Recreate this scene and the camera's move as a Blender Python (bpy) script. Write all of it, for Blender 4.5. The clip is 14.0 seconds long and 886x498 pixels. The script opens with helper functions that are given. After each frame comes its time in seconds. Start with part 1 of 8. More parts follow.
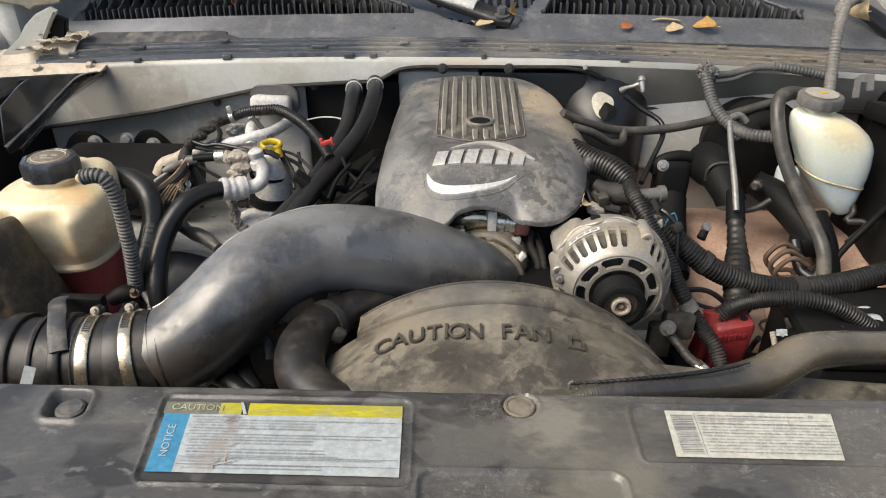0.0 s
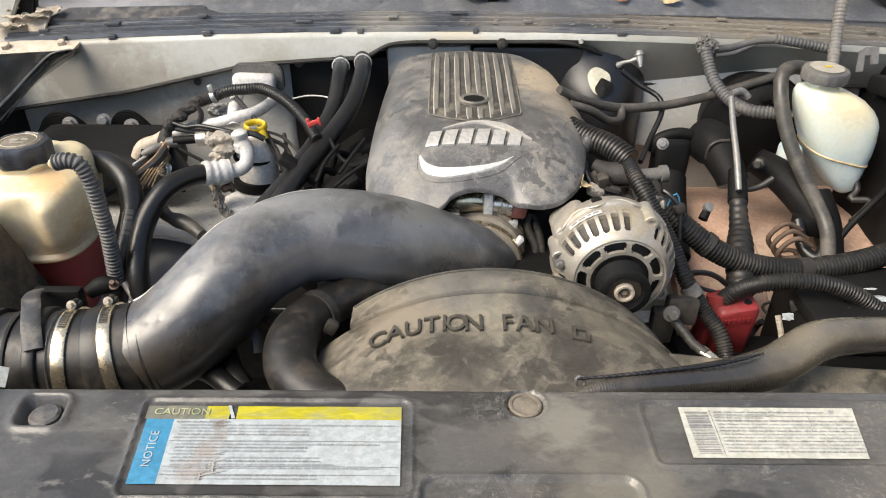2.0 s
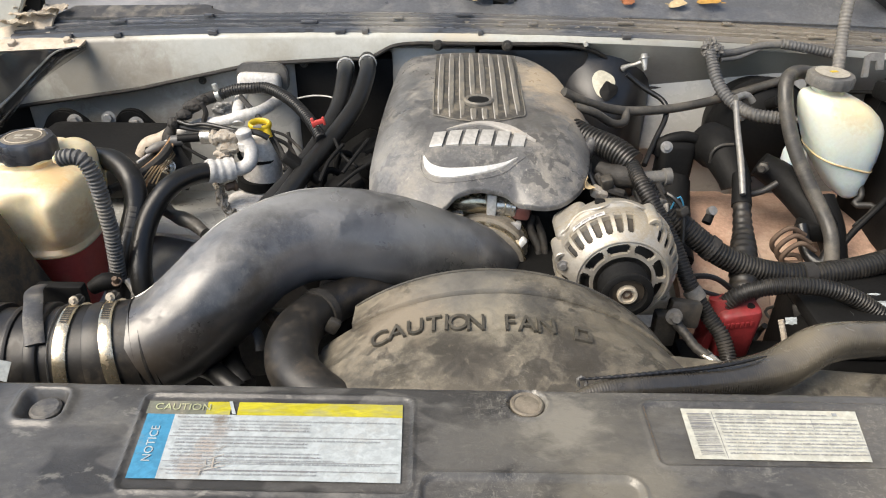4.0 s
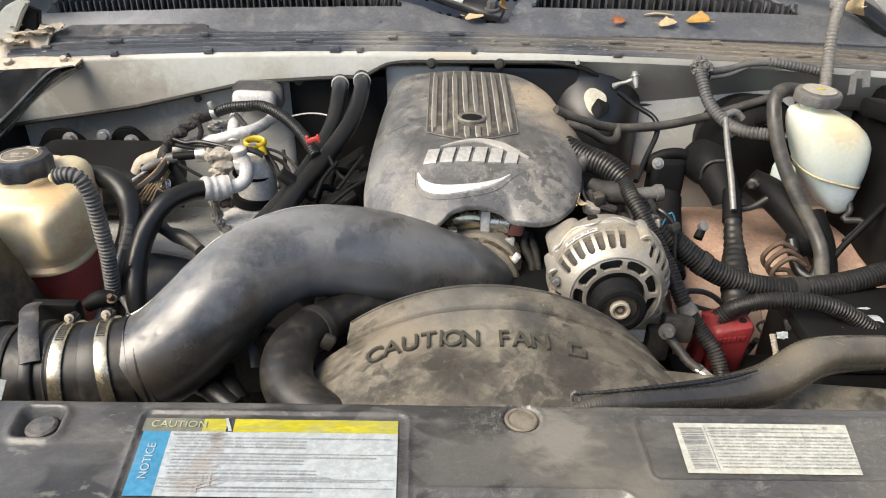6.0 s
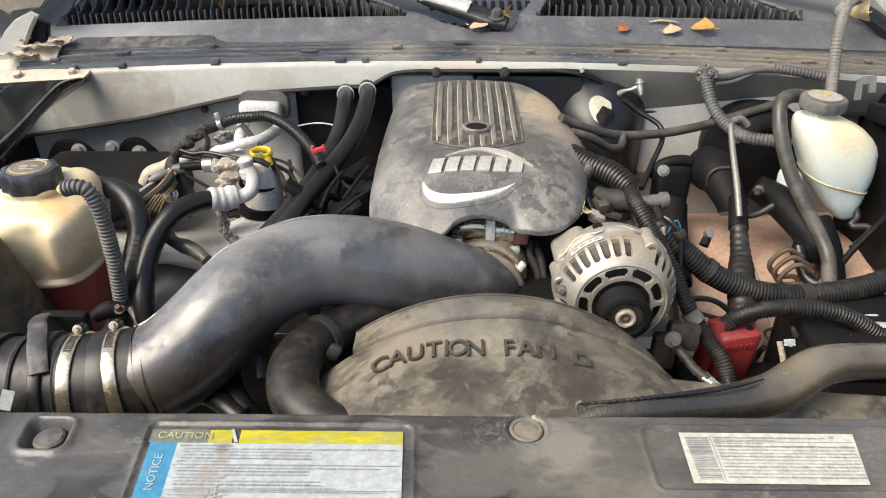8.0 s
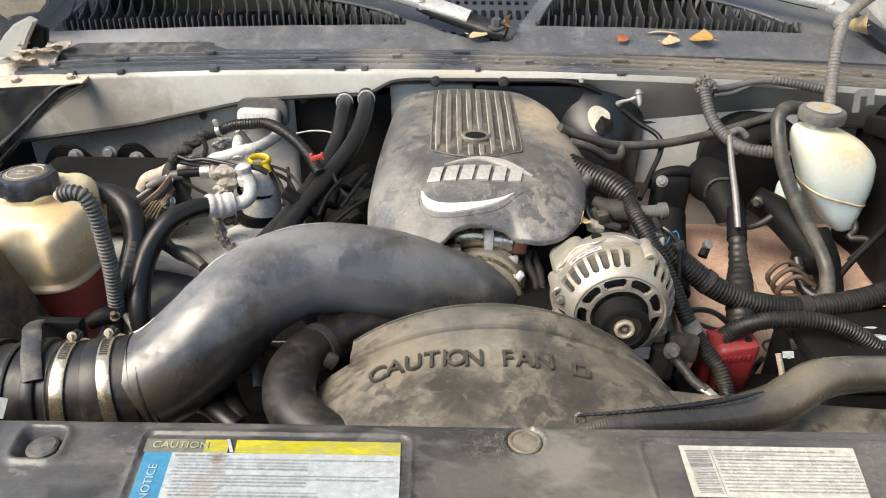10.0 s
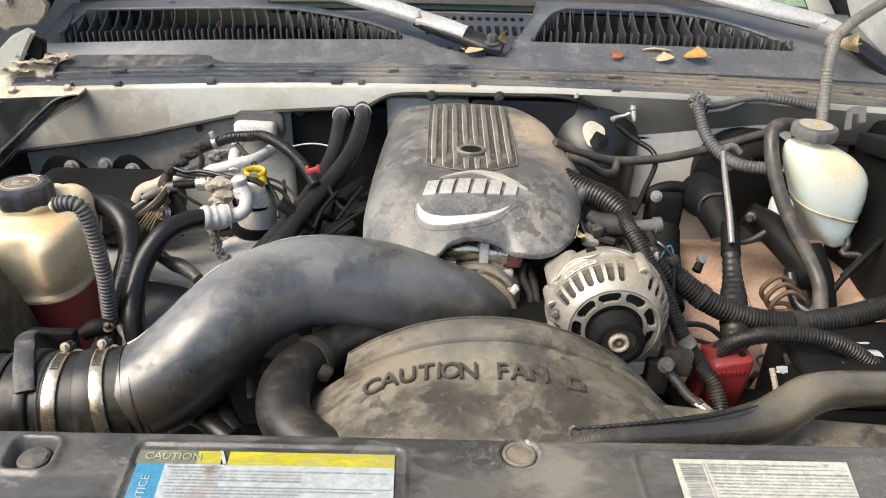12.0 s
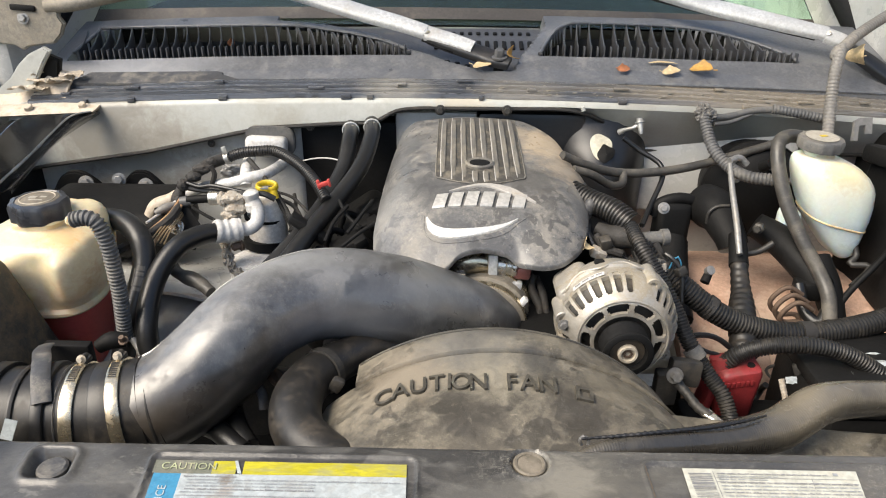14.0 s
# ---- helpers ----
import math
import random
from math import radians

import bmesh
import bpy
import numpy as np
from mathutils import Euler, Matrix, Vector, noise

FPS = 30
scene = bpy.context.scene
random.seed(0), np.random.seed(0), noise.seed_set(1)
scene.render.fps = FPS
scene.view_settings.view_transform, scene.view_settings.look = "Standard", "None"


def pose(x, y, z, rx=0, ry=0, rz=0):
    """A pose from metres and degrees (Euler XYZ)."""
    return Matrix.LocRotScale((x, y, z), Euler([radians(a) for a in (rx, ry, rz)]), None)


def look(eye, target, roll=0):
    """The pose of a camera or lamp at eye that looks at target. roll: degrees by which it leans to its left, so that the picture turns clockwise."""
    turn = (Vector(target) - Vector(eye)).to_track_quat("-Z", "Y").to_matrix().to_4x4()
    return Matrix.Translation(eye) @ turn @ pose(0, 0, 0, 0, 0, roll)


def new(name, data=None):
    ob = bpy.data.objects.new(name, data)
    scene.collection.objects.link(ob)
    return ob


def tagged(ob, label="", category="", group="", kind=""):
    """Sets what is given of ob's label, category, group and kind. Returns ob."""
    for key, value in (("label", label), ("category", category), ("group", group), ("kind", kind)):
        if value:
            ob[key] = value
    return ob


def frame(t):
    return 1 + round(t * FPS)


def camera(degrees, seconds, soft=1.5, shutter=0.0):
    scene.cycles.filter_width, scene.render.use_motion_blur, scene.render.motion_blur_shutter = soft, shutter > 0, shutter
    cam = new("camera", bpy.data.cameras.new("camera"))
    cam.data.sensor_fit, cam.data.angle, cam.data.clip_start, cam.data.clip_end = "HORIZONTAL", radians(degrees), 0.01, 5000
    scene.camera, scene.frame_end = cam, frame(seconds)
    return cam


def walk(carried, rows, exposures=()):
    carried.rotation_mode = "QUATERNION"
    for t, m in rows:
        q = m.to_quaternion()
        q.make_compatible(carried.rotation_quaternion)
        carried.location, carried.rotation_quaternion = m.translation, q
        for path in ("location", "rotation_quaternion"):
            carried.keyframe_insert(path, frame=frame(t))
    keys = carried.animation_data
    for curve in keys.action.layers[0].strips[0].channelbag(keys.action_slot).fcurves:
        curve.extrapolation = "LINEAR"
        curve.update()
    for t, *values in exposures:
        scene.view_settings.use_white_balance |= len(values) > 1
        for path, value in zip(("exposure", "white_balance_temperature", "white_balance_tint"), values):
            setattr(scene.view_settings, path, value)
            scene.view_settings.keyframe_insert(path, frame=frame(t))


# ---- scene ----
cam = camera(64.4, 14.0, soft=1.1)
PATH = [
    (0, (0.012, -0.008, 1.459), (-0.033, 1.724, 0.459), 0.2),
    (0.5, (-0.004, 0.044, 1.45), (-0.029, 1.725, 0.368), -0.3),
    (1, (-0.004, 0.044, 1.446), (0.006, 1.727, 0.366), 1.1),
    (1.5, (-0.003, 0.037, 1.449), (-0.006, 1.729, 0.384), 0.7),
    (2, (0.001, 0.031, 1.449), (-0.006, 1.729, 0.392), 0.2),
    (4.5, (0.0, 0.028, 1.444), (-0.011, 1.736, 0.405), 0.9),
    (5, (-0.001, 0.026, 1.449), (-0.002, 1.747, 0.431), 1.2),
    (5.5, (0.0, 0.026, 1.45), (-0.002, 1.749, 0.434), 1.0),
    (6, (0.0, 0.024, 1.449), (0.003, 1.751, 0.439), 0.8),
    (6.5, (0.006, 0.021, 1.45), (-0.007, 1.748, 0.442), 0.2),
    (7, (0.007, 0.022, 1.453), (-0.011, 1.754, 0.454), -0.1),
    (7.5, (0.007, 0.024, 1.452), (-0.008, 1.757, 0.454), 0.1),
    (8, (0.003, 0.024, 1.453), (-0.016, 1.759, 0.459), 0.1),
    (10.5, (-0.001, 0.029, 1.452), (0.001, 1.779, 0.483), 1.1),
    (11, (-0.003, 0.03, 1.453), (0.01, 1.783, 0.492), 1.5),
    (11.5, (-0.002, 0.027, 1.452), (0.008, 1.789, 0.506), 1.7),
    (12, (0.0, 0.025, 1.451), (0.005, 1.792, 0.514), 1.3),
    (12.5, (-0.001, 0.021, 1.451), (0.01, 1.792, 0.522), 1.6),
    (13, (-0.001, 0.018, 1.451), (0.01, 1.79, 0.525), 1.4),
    (13.5, (0.0, 0.016, 1.454), (0.01, 1.794, 0.538), 1.0),
    (14, (-0.002, 0.016, 1.455), (-0.02, 1.8, 0.55), 0.7),
]
EXPOSURE, KELVIN, TINT = 1.13, 7350, 10
walk(cam, [(t, look(eye, target, roll)) for t, eye, target, roll in PATH], [(t, EXPOSURE + e, KELVIN, TINT) for t, e in ((0.0, -0.30), (0.5, -0.06), (1.2, 0.0), (7.0, 0.02), (10.5, 0.06), (14.0, 0.07))])

# ---- world and light ----
world = bpy.data.worlds.new("world")
scene.world = world
world.use_nodes = True
wn = world.node_tree.nodes
sky = wn.new("ShaderNodeTexSky")
sky.sky_type = "NISHITA"
sky.sun_disc = False
sky.sun_elevation = radians(50)
sky.sun_rotation = radians(-120)
wn["Background"].inputs["Strength"].default_value = 0.12
world.node_tree.links.new(sky.outputs[0], wn["Background"].inputs["Color"])
sun_data = bpy.data.lights.new("sun", "SUN")
sun_data.energy = 2.6
sun_data.angle = radians(42)
sun_data.color = (1.0, 0.96, 0.9)
sun = new("sun", sun_data)
sun.matrix_world = look((-2.2, -0.6, 4.0), (0, 0.7, 1))

# ---- materials ----
def mat(name, col, rough=0.55, metal=0.0, dust=0.0, dust_col=(0.36, 0.30, 0.22), vary=0.25, big=9.0, fine=180.0,
        bump=0.12, spec=0.5, wear=0.0, wear_col=(0.6, 0.58, 0.55), trans=0.0, stretch=(1, 1, 1), dust_up=0.5, coat=0.0, up_lo=-0.4, stains_and_light=(), film=0.0, film_col=(0.22, 0.225, 0.235), scuffs=0.0, scuff_x=None, grain=0.75, smudge=0.0, smudge_scale=30.0):
    """Base colour broken up at two scales, dust that settles in blotches (more on faces that look up), and scuffs."""
    m = bpy.data.materials.new(name)
    m.use_nodes = True
    n, l = m.node_tree.nodes, m.node_tree.links
    b = n["Principled BSDF"]
    geo = n.new("ShaderNodeNewGeometry")
    mp = n.new("ShaderNodeMapping")
    mp.inputs["Scale"].default_value = stretch
    l.new(geo.outputs["Position"], mp.inputs["Vector"])

    def noise_at(scale, detail=5.0, rough_=0.6, shift=0.0):
        t = n.new("ShaderNodeTexNoise")
        t.inputs["Scale"].default_value = scale
        t.inputs["Detail"].default_value = detail
        t.inputs["Roughness"].default_value = rough_
        t.inputs["Distortion"].default_value = 0.4
        if shift:
            ad = n.new("ShaderNodeVectorMath")
            ad.inputs[1].default_value = (shift, shift * 0.7, -shift)
            l.new(mp.outputs[0], ad.inputs[0])
            l.new(ad.outputs[0], t.inputs["Vector"])
        else:
            l.new(mp.outputs[0], t.inputs["Vector"])
        return t

    def ramp(src, a, b_, lo=0.0, hi=1.0):
        r = n.new("ShaderNodeMapRange")
        r.inputs["From Min"].default_value, r.inputs["From Max"].default_value = a, b_
        r.inputs["To Min"].default_value, r.inputs["To Max"].default_value = lo, hi
        l.new(src, r.inputs["Value"])
        return r.outputs["Result"]

    def mix(fac, a, b_):
        x = n.new("ShaderNodeMix")
        x.data_type = "RGBA"
        if isinstance(fac, float):
            x.inputs["Factor"].default_value = fac
        else:
            l.new(fac, x.inputs["Factor"])
        for sock, v in ((x.inputs["A"], a), (x.inputs["B"], b_)):
            if isinstance(v, tuple):
                sock.default_value = (*v, 1)
            else:
                l.new(v, sock)
        return x.outputs["Result"]

    def math_(op, a, b_):
        x = n.new("ShaderNodeMath")
        x.operation = op
        x.use_clamp = True
        for sock, v in ((x.inputs[0], a), (x.inputs[1], b_)):
            if isinstance(v, (int, float)):
                sock.default_value = v
            else:
                l.new(v, sock)
        return x.outputs[0]

    nb, nf = noise_at(big), noise_at(fine, 3.0)
    dark = tuple(c * (1 - vary) for c in col)
    light = tuple(min(1.0, c * (1 + vary)) for c in col)
    out = mix(ramp(nb.outputs["Fac"], 0.3, 0.7), dark, light)
    out = mix(ramp(nf.outputs["Fac"], 0.38, 0.62, 0.0, grain), out, tuple(c * 0.7 for c in col))
    rr = ramp(nb.outputs["Fac"], 0.3, 0.7, max(0.03, rough - 0.08), min(1.0, rough + 0.08))
    if dust:
        nd = noise_at(big * 1.7, 7.0, 0.68, 3.1)
        sep = n.new("ShaderNodeSeparateXYZ")
        l.new(geo.outputs["Normal"], sep.inputs[0])
        up = ramp(sep.outputs["Z"], up_lo, 0.85, 1 - dust_up, 1.0)
        ng = noise_at(fine * 0.45, 6.0, 0.7, 5.3)
        mixn = n.new("ShaderNodeMix")
        mixn.inputs["Factor"].default_value = 0.3
        l.new(nd.outputs["Fac"], mixn.inputs["A"])
        l.new(ng.outputs["Fac"], mixn.inputs["B"])
        edge = 0.60 - 0.24 * dust
        f = math_("MULTIPLY", ramp(mixn.outputs["Result"], edge, edge + 0.13, 0.0, min(1.0, 0.35 + dust * 0.6)), up)
        out = mix(f, out, dust_col)
        sp = noise_at(520.0, 2.0, 0.5, 9.1)
        out = mix(math_("MULTIPLY", ramp(sp.outputs["Fac"], 0.64, 0.70, 0.0, 0.6 * dust), ramp(nd.outputs["Fac"], 0.38, 0.58)), out, tuple(min(1.0, c * 1.6) for c in dust_col))
        rr2 = n.new("ShaderNodeMix")
        l.new(f, rr2.inputs["Factor"])
        l.new(rr, rr2.inputs["A"])
        rr2.inputs["B"].default_value = 0.85
        rr = rr2.outputs["Result"]
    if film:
        # an even film on what faces up: fine dust, and painted sheen on duct and hose
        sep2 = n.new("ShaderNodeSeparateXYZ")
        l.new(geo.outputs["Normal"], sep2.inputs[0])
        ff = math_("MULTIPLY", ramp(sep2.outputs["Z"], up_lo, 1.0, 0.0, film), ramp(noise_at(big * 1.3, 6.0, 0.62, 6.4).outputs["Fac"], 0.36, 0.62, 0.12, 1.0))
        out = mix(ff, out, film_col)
    if wear:
        nw = noise_at(big * 5, 8.0, 0.75, 7.7)
        out = mix(ramp(nw.outputs["Fac"], 0.72 - 0.2 * wear, 0.78 - 0.2 * wear, 0.0, 0.75), out, wear_col)
    if smudge:
        # rubbed dark finger marks with firm edges, gathered in some places
        place_ = ramp(noise_at(smudge_scale * 0.28, 3.0, 0.55, 14.2).outputs["Fac"], 0.42, 0.52)
        blot = ramp(noise_at(smudge_scale, 2.5, 0.5, 17.9).outputs["Fac"], 0.52, 0.56, 0.0, smudge)
        out = mix(math_("MULTIPLY", blot, place_), out, tuple(c * 0.5 for c in col))
        pale = ramp(noise_at(smudge_scale * 1.7, 6.0, 0.7, 23.3).outputs["Fac"], 0.62, 0.68, 0.0, smudge * 0.8)
        out = mix(pale, out, tuple(min(1.0, c * 1.25) for c in dust_col))
    if scuffs:
        # fine pale scratches and specks, thicker in some places than in others
        where = ramp(noise_at(10.0, 4.0, 0.6, 11.0).outputs["Fac"], 0.40, 0.60)
        if scuff_x is not None:
            side = n.new("ShaderNodeSeparateXYZ")
            l.new(geo.outputs["Position"], side.inputs[0])
            where = math_("MULTIPLY", where, ramp(side.outputs["X"], scuff_x, scuff_x + 0.12, 0.06, 1.0))
        for k, (sx, sy, turn) in enumerate(((110.0, 420.0, 0.35), (380.0, 130.0, 0.6), (330.0, 330.0, 0.0), (800.0, 800.0, 0.2), (75.0, 95.0, 0.2), (160.0, 210.0, 0.5))):
            sm = n.new("ShaderNodeMapping")
            sm.inputs["Scale"].default_value = (sx, sy, 60.0)
            sm.inputs["Rotation"].default_value = (0, 0, turn)
            l.new(geo.outputs["Position"], sm.inputs["Vector"])
            sn = n.new("ShaderNodeTexNoise")
            sn.inputs["Scale"].default_value = 1.0
            sn.inputs["Detail"].default_value = 4.0
            sn.inputs["Distortion"].default_value = 1.2
            l.new(sm.outputs[0], sn.inputs["Vector"])
            out = mix(math_("MULTIPLY", ramp(sn.outputs["Fac"], 0.60, 0.74, 0.0, scuffs), where), out, (0.30, 0.285, 0.25))
    for k, (centre, radius, patch_col, amount, *soft) in enumerate(stains_and_light):
        # a patch with a ragged outline: settled dirt, and painted shade and sheen
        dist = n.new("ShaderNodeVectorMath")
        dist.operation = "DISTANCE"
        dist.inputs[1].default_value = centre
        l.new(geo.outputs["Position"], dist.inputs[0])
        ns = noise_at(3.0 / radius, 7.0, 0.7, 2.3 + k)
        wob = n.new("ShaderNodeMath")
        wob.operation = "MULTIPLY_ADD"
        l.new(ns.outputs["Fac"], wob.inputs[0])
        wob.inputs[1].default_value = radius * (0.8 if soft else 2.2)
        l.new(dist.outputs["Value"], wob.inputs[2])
        out = mix(ramp(wob.outputs[0], radius * (1.75 if soft else 2.25), radius * (0.45 if soft else 1.55), 0.0, amount), out, patch_col)
    l.new(out, b.inputs["Base Color"])
    l.new(rr, b.inputs["Roughness"])
    b.inputs["Metallic"].default_value = metal
    b.inputs["Specular IOR Level"].default_value = spec
    b.inputs["Coat Weight"].default_value = coat
    b.inputs["Coat Roughness"].default_value = 0.25
    if trans:
        b.inputs["Subsurface Weight"].default_value = trans
        b.inputs["Subsurface Radius"].default_value = (0.02, 0.015, 0.01)
        b.inputs["Subsurface Scale"].default_value = 0.4
    if bump:
        bp = n.new("ShaderNodeBump")
        bp.inputs["Strength"].default_value = bump
        bp.inputs["Distance"].default_value = 0.002
        l.new(nf.outputs["Fac"], bp.inputs["Height"])
        l.new(bp.outputs[0], b.inputs["Normal"])
    return m


M_PANEL = mat("dusty_grey_plastic", (0.056, 0.055, 0.055), 0.33, dust=0.34, dust_col=(0.15, 0.145, 0.13), big=14, fine=240, bump=0.22, dust_up=0.2, stretch=(0.6, 1, 1), smudge=0.8, smudge_scale=30, film=0.24, film_col=(0.17, 0.162, 0.147), stains_and_light=(((0.11, 0.39, 1.047), 0.075, (0.14, 0.13, 0.11), 0.5), ((0.36, 0.36, 1.047), 0.09, (0.15, 0.135, 0.11), 0.5), ((0.09, 0.425, 1.047), 0.035, (0.24, 0.225, 0.19), 0.6), ((0.02, 0.40, 1.047), 0.04, (0.11, 0.105, 0.095), 0.5), ((0.13, 0.345, 1.047), 0.05, (0.19, 0.175, 0.14), 0.5)), scuffs=0.75, scuff_x=-0.06)
M_SHROUD = mat("dusty_brown_plastic", (0.092, 0.083, 0.067), 0.34, dust=0.70, dust_col=(0.215, 0.188, 0.142), wear=0.45, scuffs=0.3, wear_col=(0.034, 0.031, 0.027), big=9, bump=0.25, dust_up=0.3, smudge=0.85, smudge_scale=34, stains_and_light=(((0.05, 0.60, 1.03), 0.05, (0.24, 0.215, 0.165), 0.7), ((0.13, 0.55, 1.0), 0.06, (0.042, 0.037, 0.031), 0.7), ((-0.05, 0.61, 1.0), 0.05, (0.215, 0.18, 0.135), 0.75), ((0.02, 0.53, 1.0), 0.05, (0.040, 0.036, 0.031), 0.7), ((0.09, 0.62, 1.02), 0.03, (0.055, 0.053, 0.050), 0.7), ((0.17, 0.60, 0.98), 0.05, (0.15, 0.13, 0.095), 0.6), ((0.02, 0.655, 1.02), 0.06, (0.11, 0.108, 0.103), 0.6)))
M_AIRBOX = mat("mud_blotched_black_plastic", (0.022, 0.020, 0.018), 0.5, dust=0.6, dust_col=(0.13, 0.095, 0.055), big=14, bump=0.2, dust_up=0.1)
M_SHROUDTEXT = mat("darker_shroud_plastic", (0.06, 0.055, 0.045), 0.34, dust=0.4, dust_col=(0.12, 0.107, 0.083), big=30, bump=0.15)
# The last, soft pale patch paints sky sheen on the cover's left flank.
M_COVER = mat("dusty_engine_cover", (0.118, 0.118, 0.119), 0.32, dust=0.5, dust_col=(0.27, 0.25, 0.215), wear=0.42, scuffs=0.45, wear_col=(0.36, 0.34, 0.30), big=11, fine=220, bump=0.10, dust_up=0.35, smudge=0.8, smudge_scale=42, stains_and_light=(((0.15, 1.10, 1.10), 0.075, (0.42, 0.335, 0.235), 0.85), ((0.165, 1.01, 1.08), 0.045, (0.36, 0.29, 0.21), 0.6), ((0.03, 1.12, 1.105), 0.09, (0.26, 0.235, 0.20), 0.5), ((-0.02, 0.94, 1.085), 0.05, (0.07, 0.07, 0.072), 0.6), ((0.11, 0.96, 1.09), 0.05, (0.08, 0.076, 0.07), 0.7), ((-0.075, 1.09, 1.08), 0.05, (0.085, 0.085, 0.085), 0.6), ((-0.10, 0.93, 1.03), 0.06, (0.30, 0.30, 0.295), 0.5, 1)))
M_RIB = mat("rib_grey", (0.42, 0.40, 0.37), 0.5, dust=0.4, bump=0.2)
# Dark lower patches mix dirt with painted shade.
# Pale upper patches mix dust with painted highlight; bluish ones paint reflections.
M_DUCT = mat("duct_black_plastic", (0.013, 0.013, 0.014), 0.32, film=0.60, film_col=(0.22, 0.224, 0.23), up_lo=-0.35, dust=0.42, dust_col=(0.12, 0.115, 0.105), dust_up=0.75, wear=0.2, wear_col=(0.2, 0.2, 0.19), big=11, fine=300, grain=0.35, bump=0.06, vary=0.2, spec=0.9, scuffs=0.12, smudge=0.4, smudge_scale=26, stains_and_light=(((-0.337, 0.66, 0.978), 0.04, (0.20, 0.20, 0.195), 0.5, 1), ((-0.155, 0.69, 1.005), 0.045, (0.20, 0.21, 0.235), 0.6, 1), ((-0.100, 0.712, 0.990), 0.045, (0.19, 0.20, 0.22), 0.6, 1), ((-0.292, 0.69, 1.004), 0.05, (0.32, 0.325, 0.335), 0.6, 1), ((-0.251, 0.72, 1.026), 0.05, (0.42, 0.425, 0.435), 0.62, 1), ((-0.202, 0.75, 1.049), 0.05, (0.34, 0.345, 0.35), 0.6, 1), ((-0.144, 0.765, 1.06), 0.04, (0.20, 0.205, 0.21), 0.6, 1), ((-0.22, 0.62, 0.94), 0.05, (0.10, 0.075, 0.05), 0.5), ((-0.31, 0.58, 0.961), 0.06, (0.045, 0.034, 0.023), 0.85, 1), ((-0.241, 0.64, 0.951), 0.05, (0.03, 0.025, 0.019), 0.8, 1), ((-0.016, 0.76, 1.044), 0.05, (0.19, 0.19, 0.18), 0.6, 1), ((-0.089, 0.73, 0.999), 0.05, (0.07, 0.073, 0.08), 0.6, 1), ((0.012, 0.75, 0.974), 0.04, (0.05, 0.05, 0.045), 0.6)))
# Tan film and patch paint a dusty sheen; the dark patch leaves it out.
M_HOSESHEEN = mat("hose_rubber_painted_sheen", (0.048, 0.044, 0.037), 0.22, film=0.6, film_col=(0.22, 0.19, 0.14), up_lo=-0.2, dust=0.3, dust_col=(0.13, 0.112, 0.085), big=10, bump=0.12, spec=0.8, stains_and_light=(((0.203, 0.5, 1.017), 0.15, (0.022, 0.021, 0.020), 0.92, 1), ((0.336, 0.54, 1.037), 0.045, (0.22, 0.185, 0.13), 0.55, 1)))
M_RUBBER = mat("black_rubber", (0.015, 0.014, 0.013), 0.45, dust=0.40, dust_col=(0.07, 0.055, 0.039), big=18, bump=0.07)
M_HOSE = mat("black_hose", (0.011, 0.011, 0.011), 0.36, dust=0.12, dust_col=(0.07, 0.065, 0.058), big=16, bump=0.12)
M_LOOM = mat("loom_plastic", (0.016, 0.0155, 0.015), 0.42, dust=0.35, dust_col=(0.085, 0.072, 0.057), big=18, bump=0.08)
M_GREYLOOM = mat("grey_loom_plastic", (0.10, 0.10, 0.10), 0.5, dust=0.5, dust_col=(0.22, 0.2, 0.165), bump=0.1)
M_PALELOOM = mat("pale_loom_plastic", (0.19, 0.18, 0.165), 0.5, dust=0.4, dust_col=(0.33, 0.29, 0.24), bump=0.1)
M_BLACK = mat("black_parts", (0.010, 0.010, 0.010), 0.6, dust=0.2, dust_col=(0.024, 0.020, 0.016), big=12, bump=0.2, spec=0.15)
M_DARKMETAL = mat("dark_metal", (0.045, 0.043, 0.04), 0.5, metal=0.3, dust=0.45, dust_col=(0.12, 0.10, 0.075), bump=0.25)
# The last, largest patch paints shade, with dust, on the plenum's right side.
# The patch at x -0.64 paints the shade beside the hinge, with brown dirt.
M_PAINT = mat("dusty_body_paint", (0.455, 0.46, 0.425), 0.40, dust=0.45, dust_col=(0.345, 0.33, 0.285), vary=0.12, big=5, grain=0.2, bump=0.05, wear=0.04, wear_col=(0.2, 0.17, 0.13), stains_and_light=(((-0.52, 1.22, 1.03), 0.10, (0.24, 0.20, 0.15), 0.5), ((-0.64, 1.23, 1.06), 0.13, (0.19, 0.17, 0.14), 0.7), ((-0.30, 1.23, 1.07), 0.05, (0.27, 0.23, 0.17), 0.4), ((0.02, 1.24, 1.11), 0.06, (0.50, 0.42, 0.30), 0.5), ((0.52, 1.27, 1.06), 0.26, (0.17, 0.165, 0.145), 0.85, 1)))
M_CANWHITE = mat("pale_can_paint", (0.68, 0.66, 0.63), 0.4, dust=0.35, dust_col=(0.48, 0.40, 0.33), vary=0.08, big=20, bump=0.06)
M_SHIELD = mat("beige_dusty_shield", (0.50, 0.455, 0.40), 0.45, dust=0.4, dust_col=(0.40, 0.34, 0.27), vary=0.12, big=10, bump=0.06)
M_BARE = mat("bare_cream_paint", (0.56, 0.53, 0.42), 0.35, dust=0.35, dust_col=(0.4, 0.36, 0.25), vary=0.1, big=30, bump=0.05)
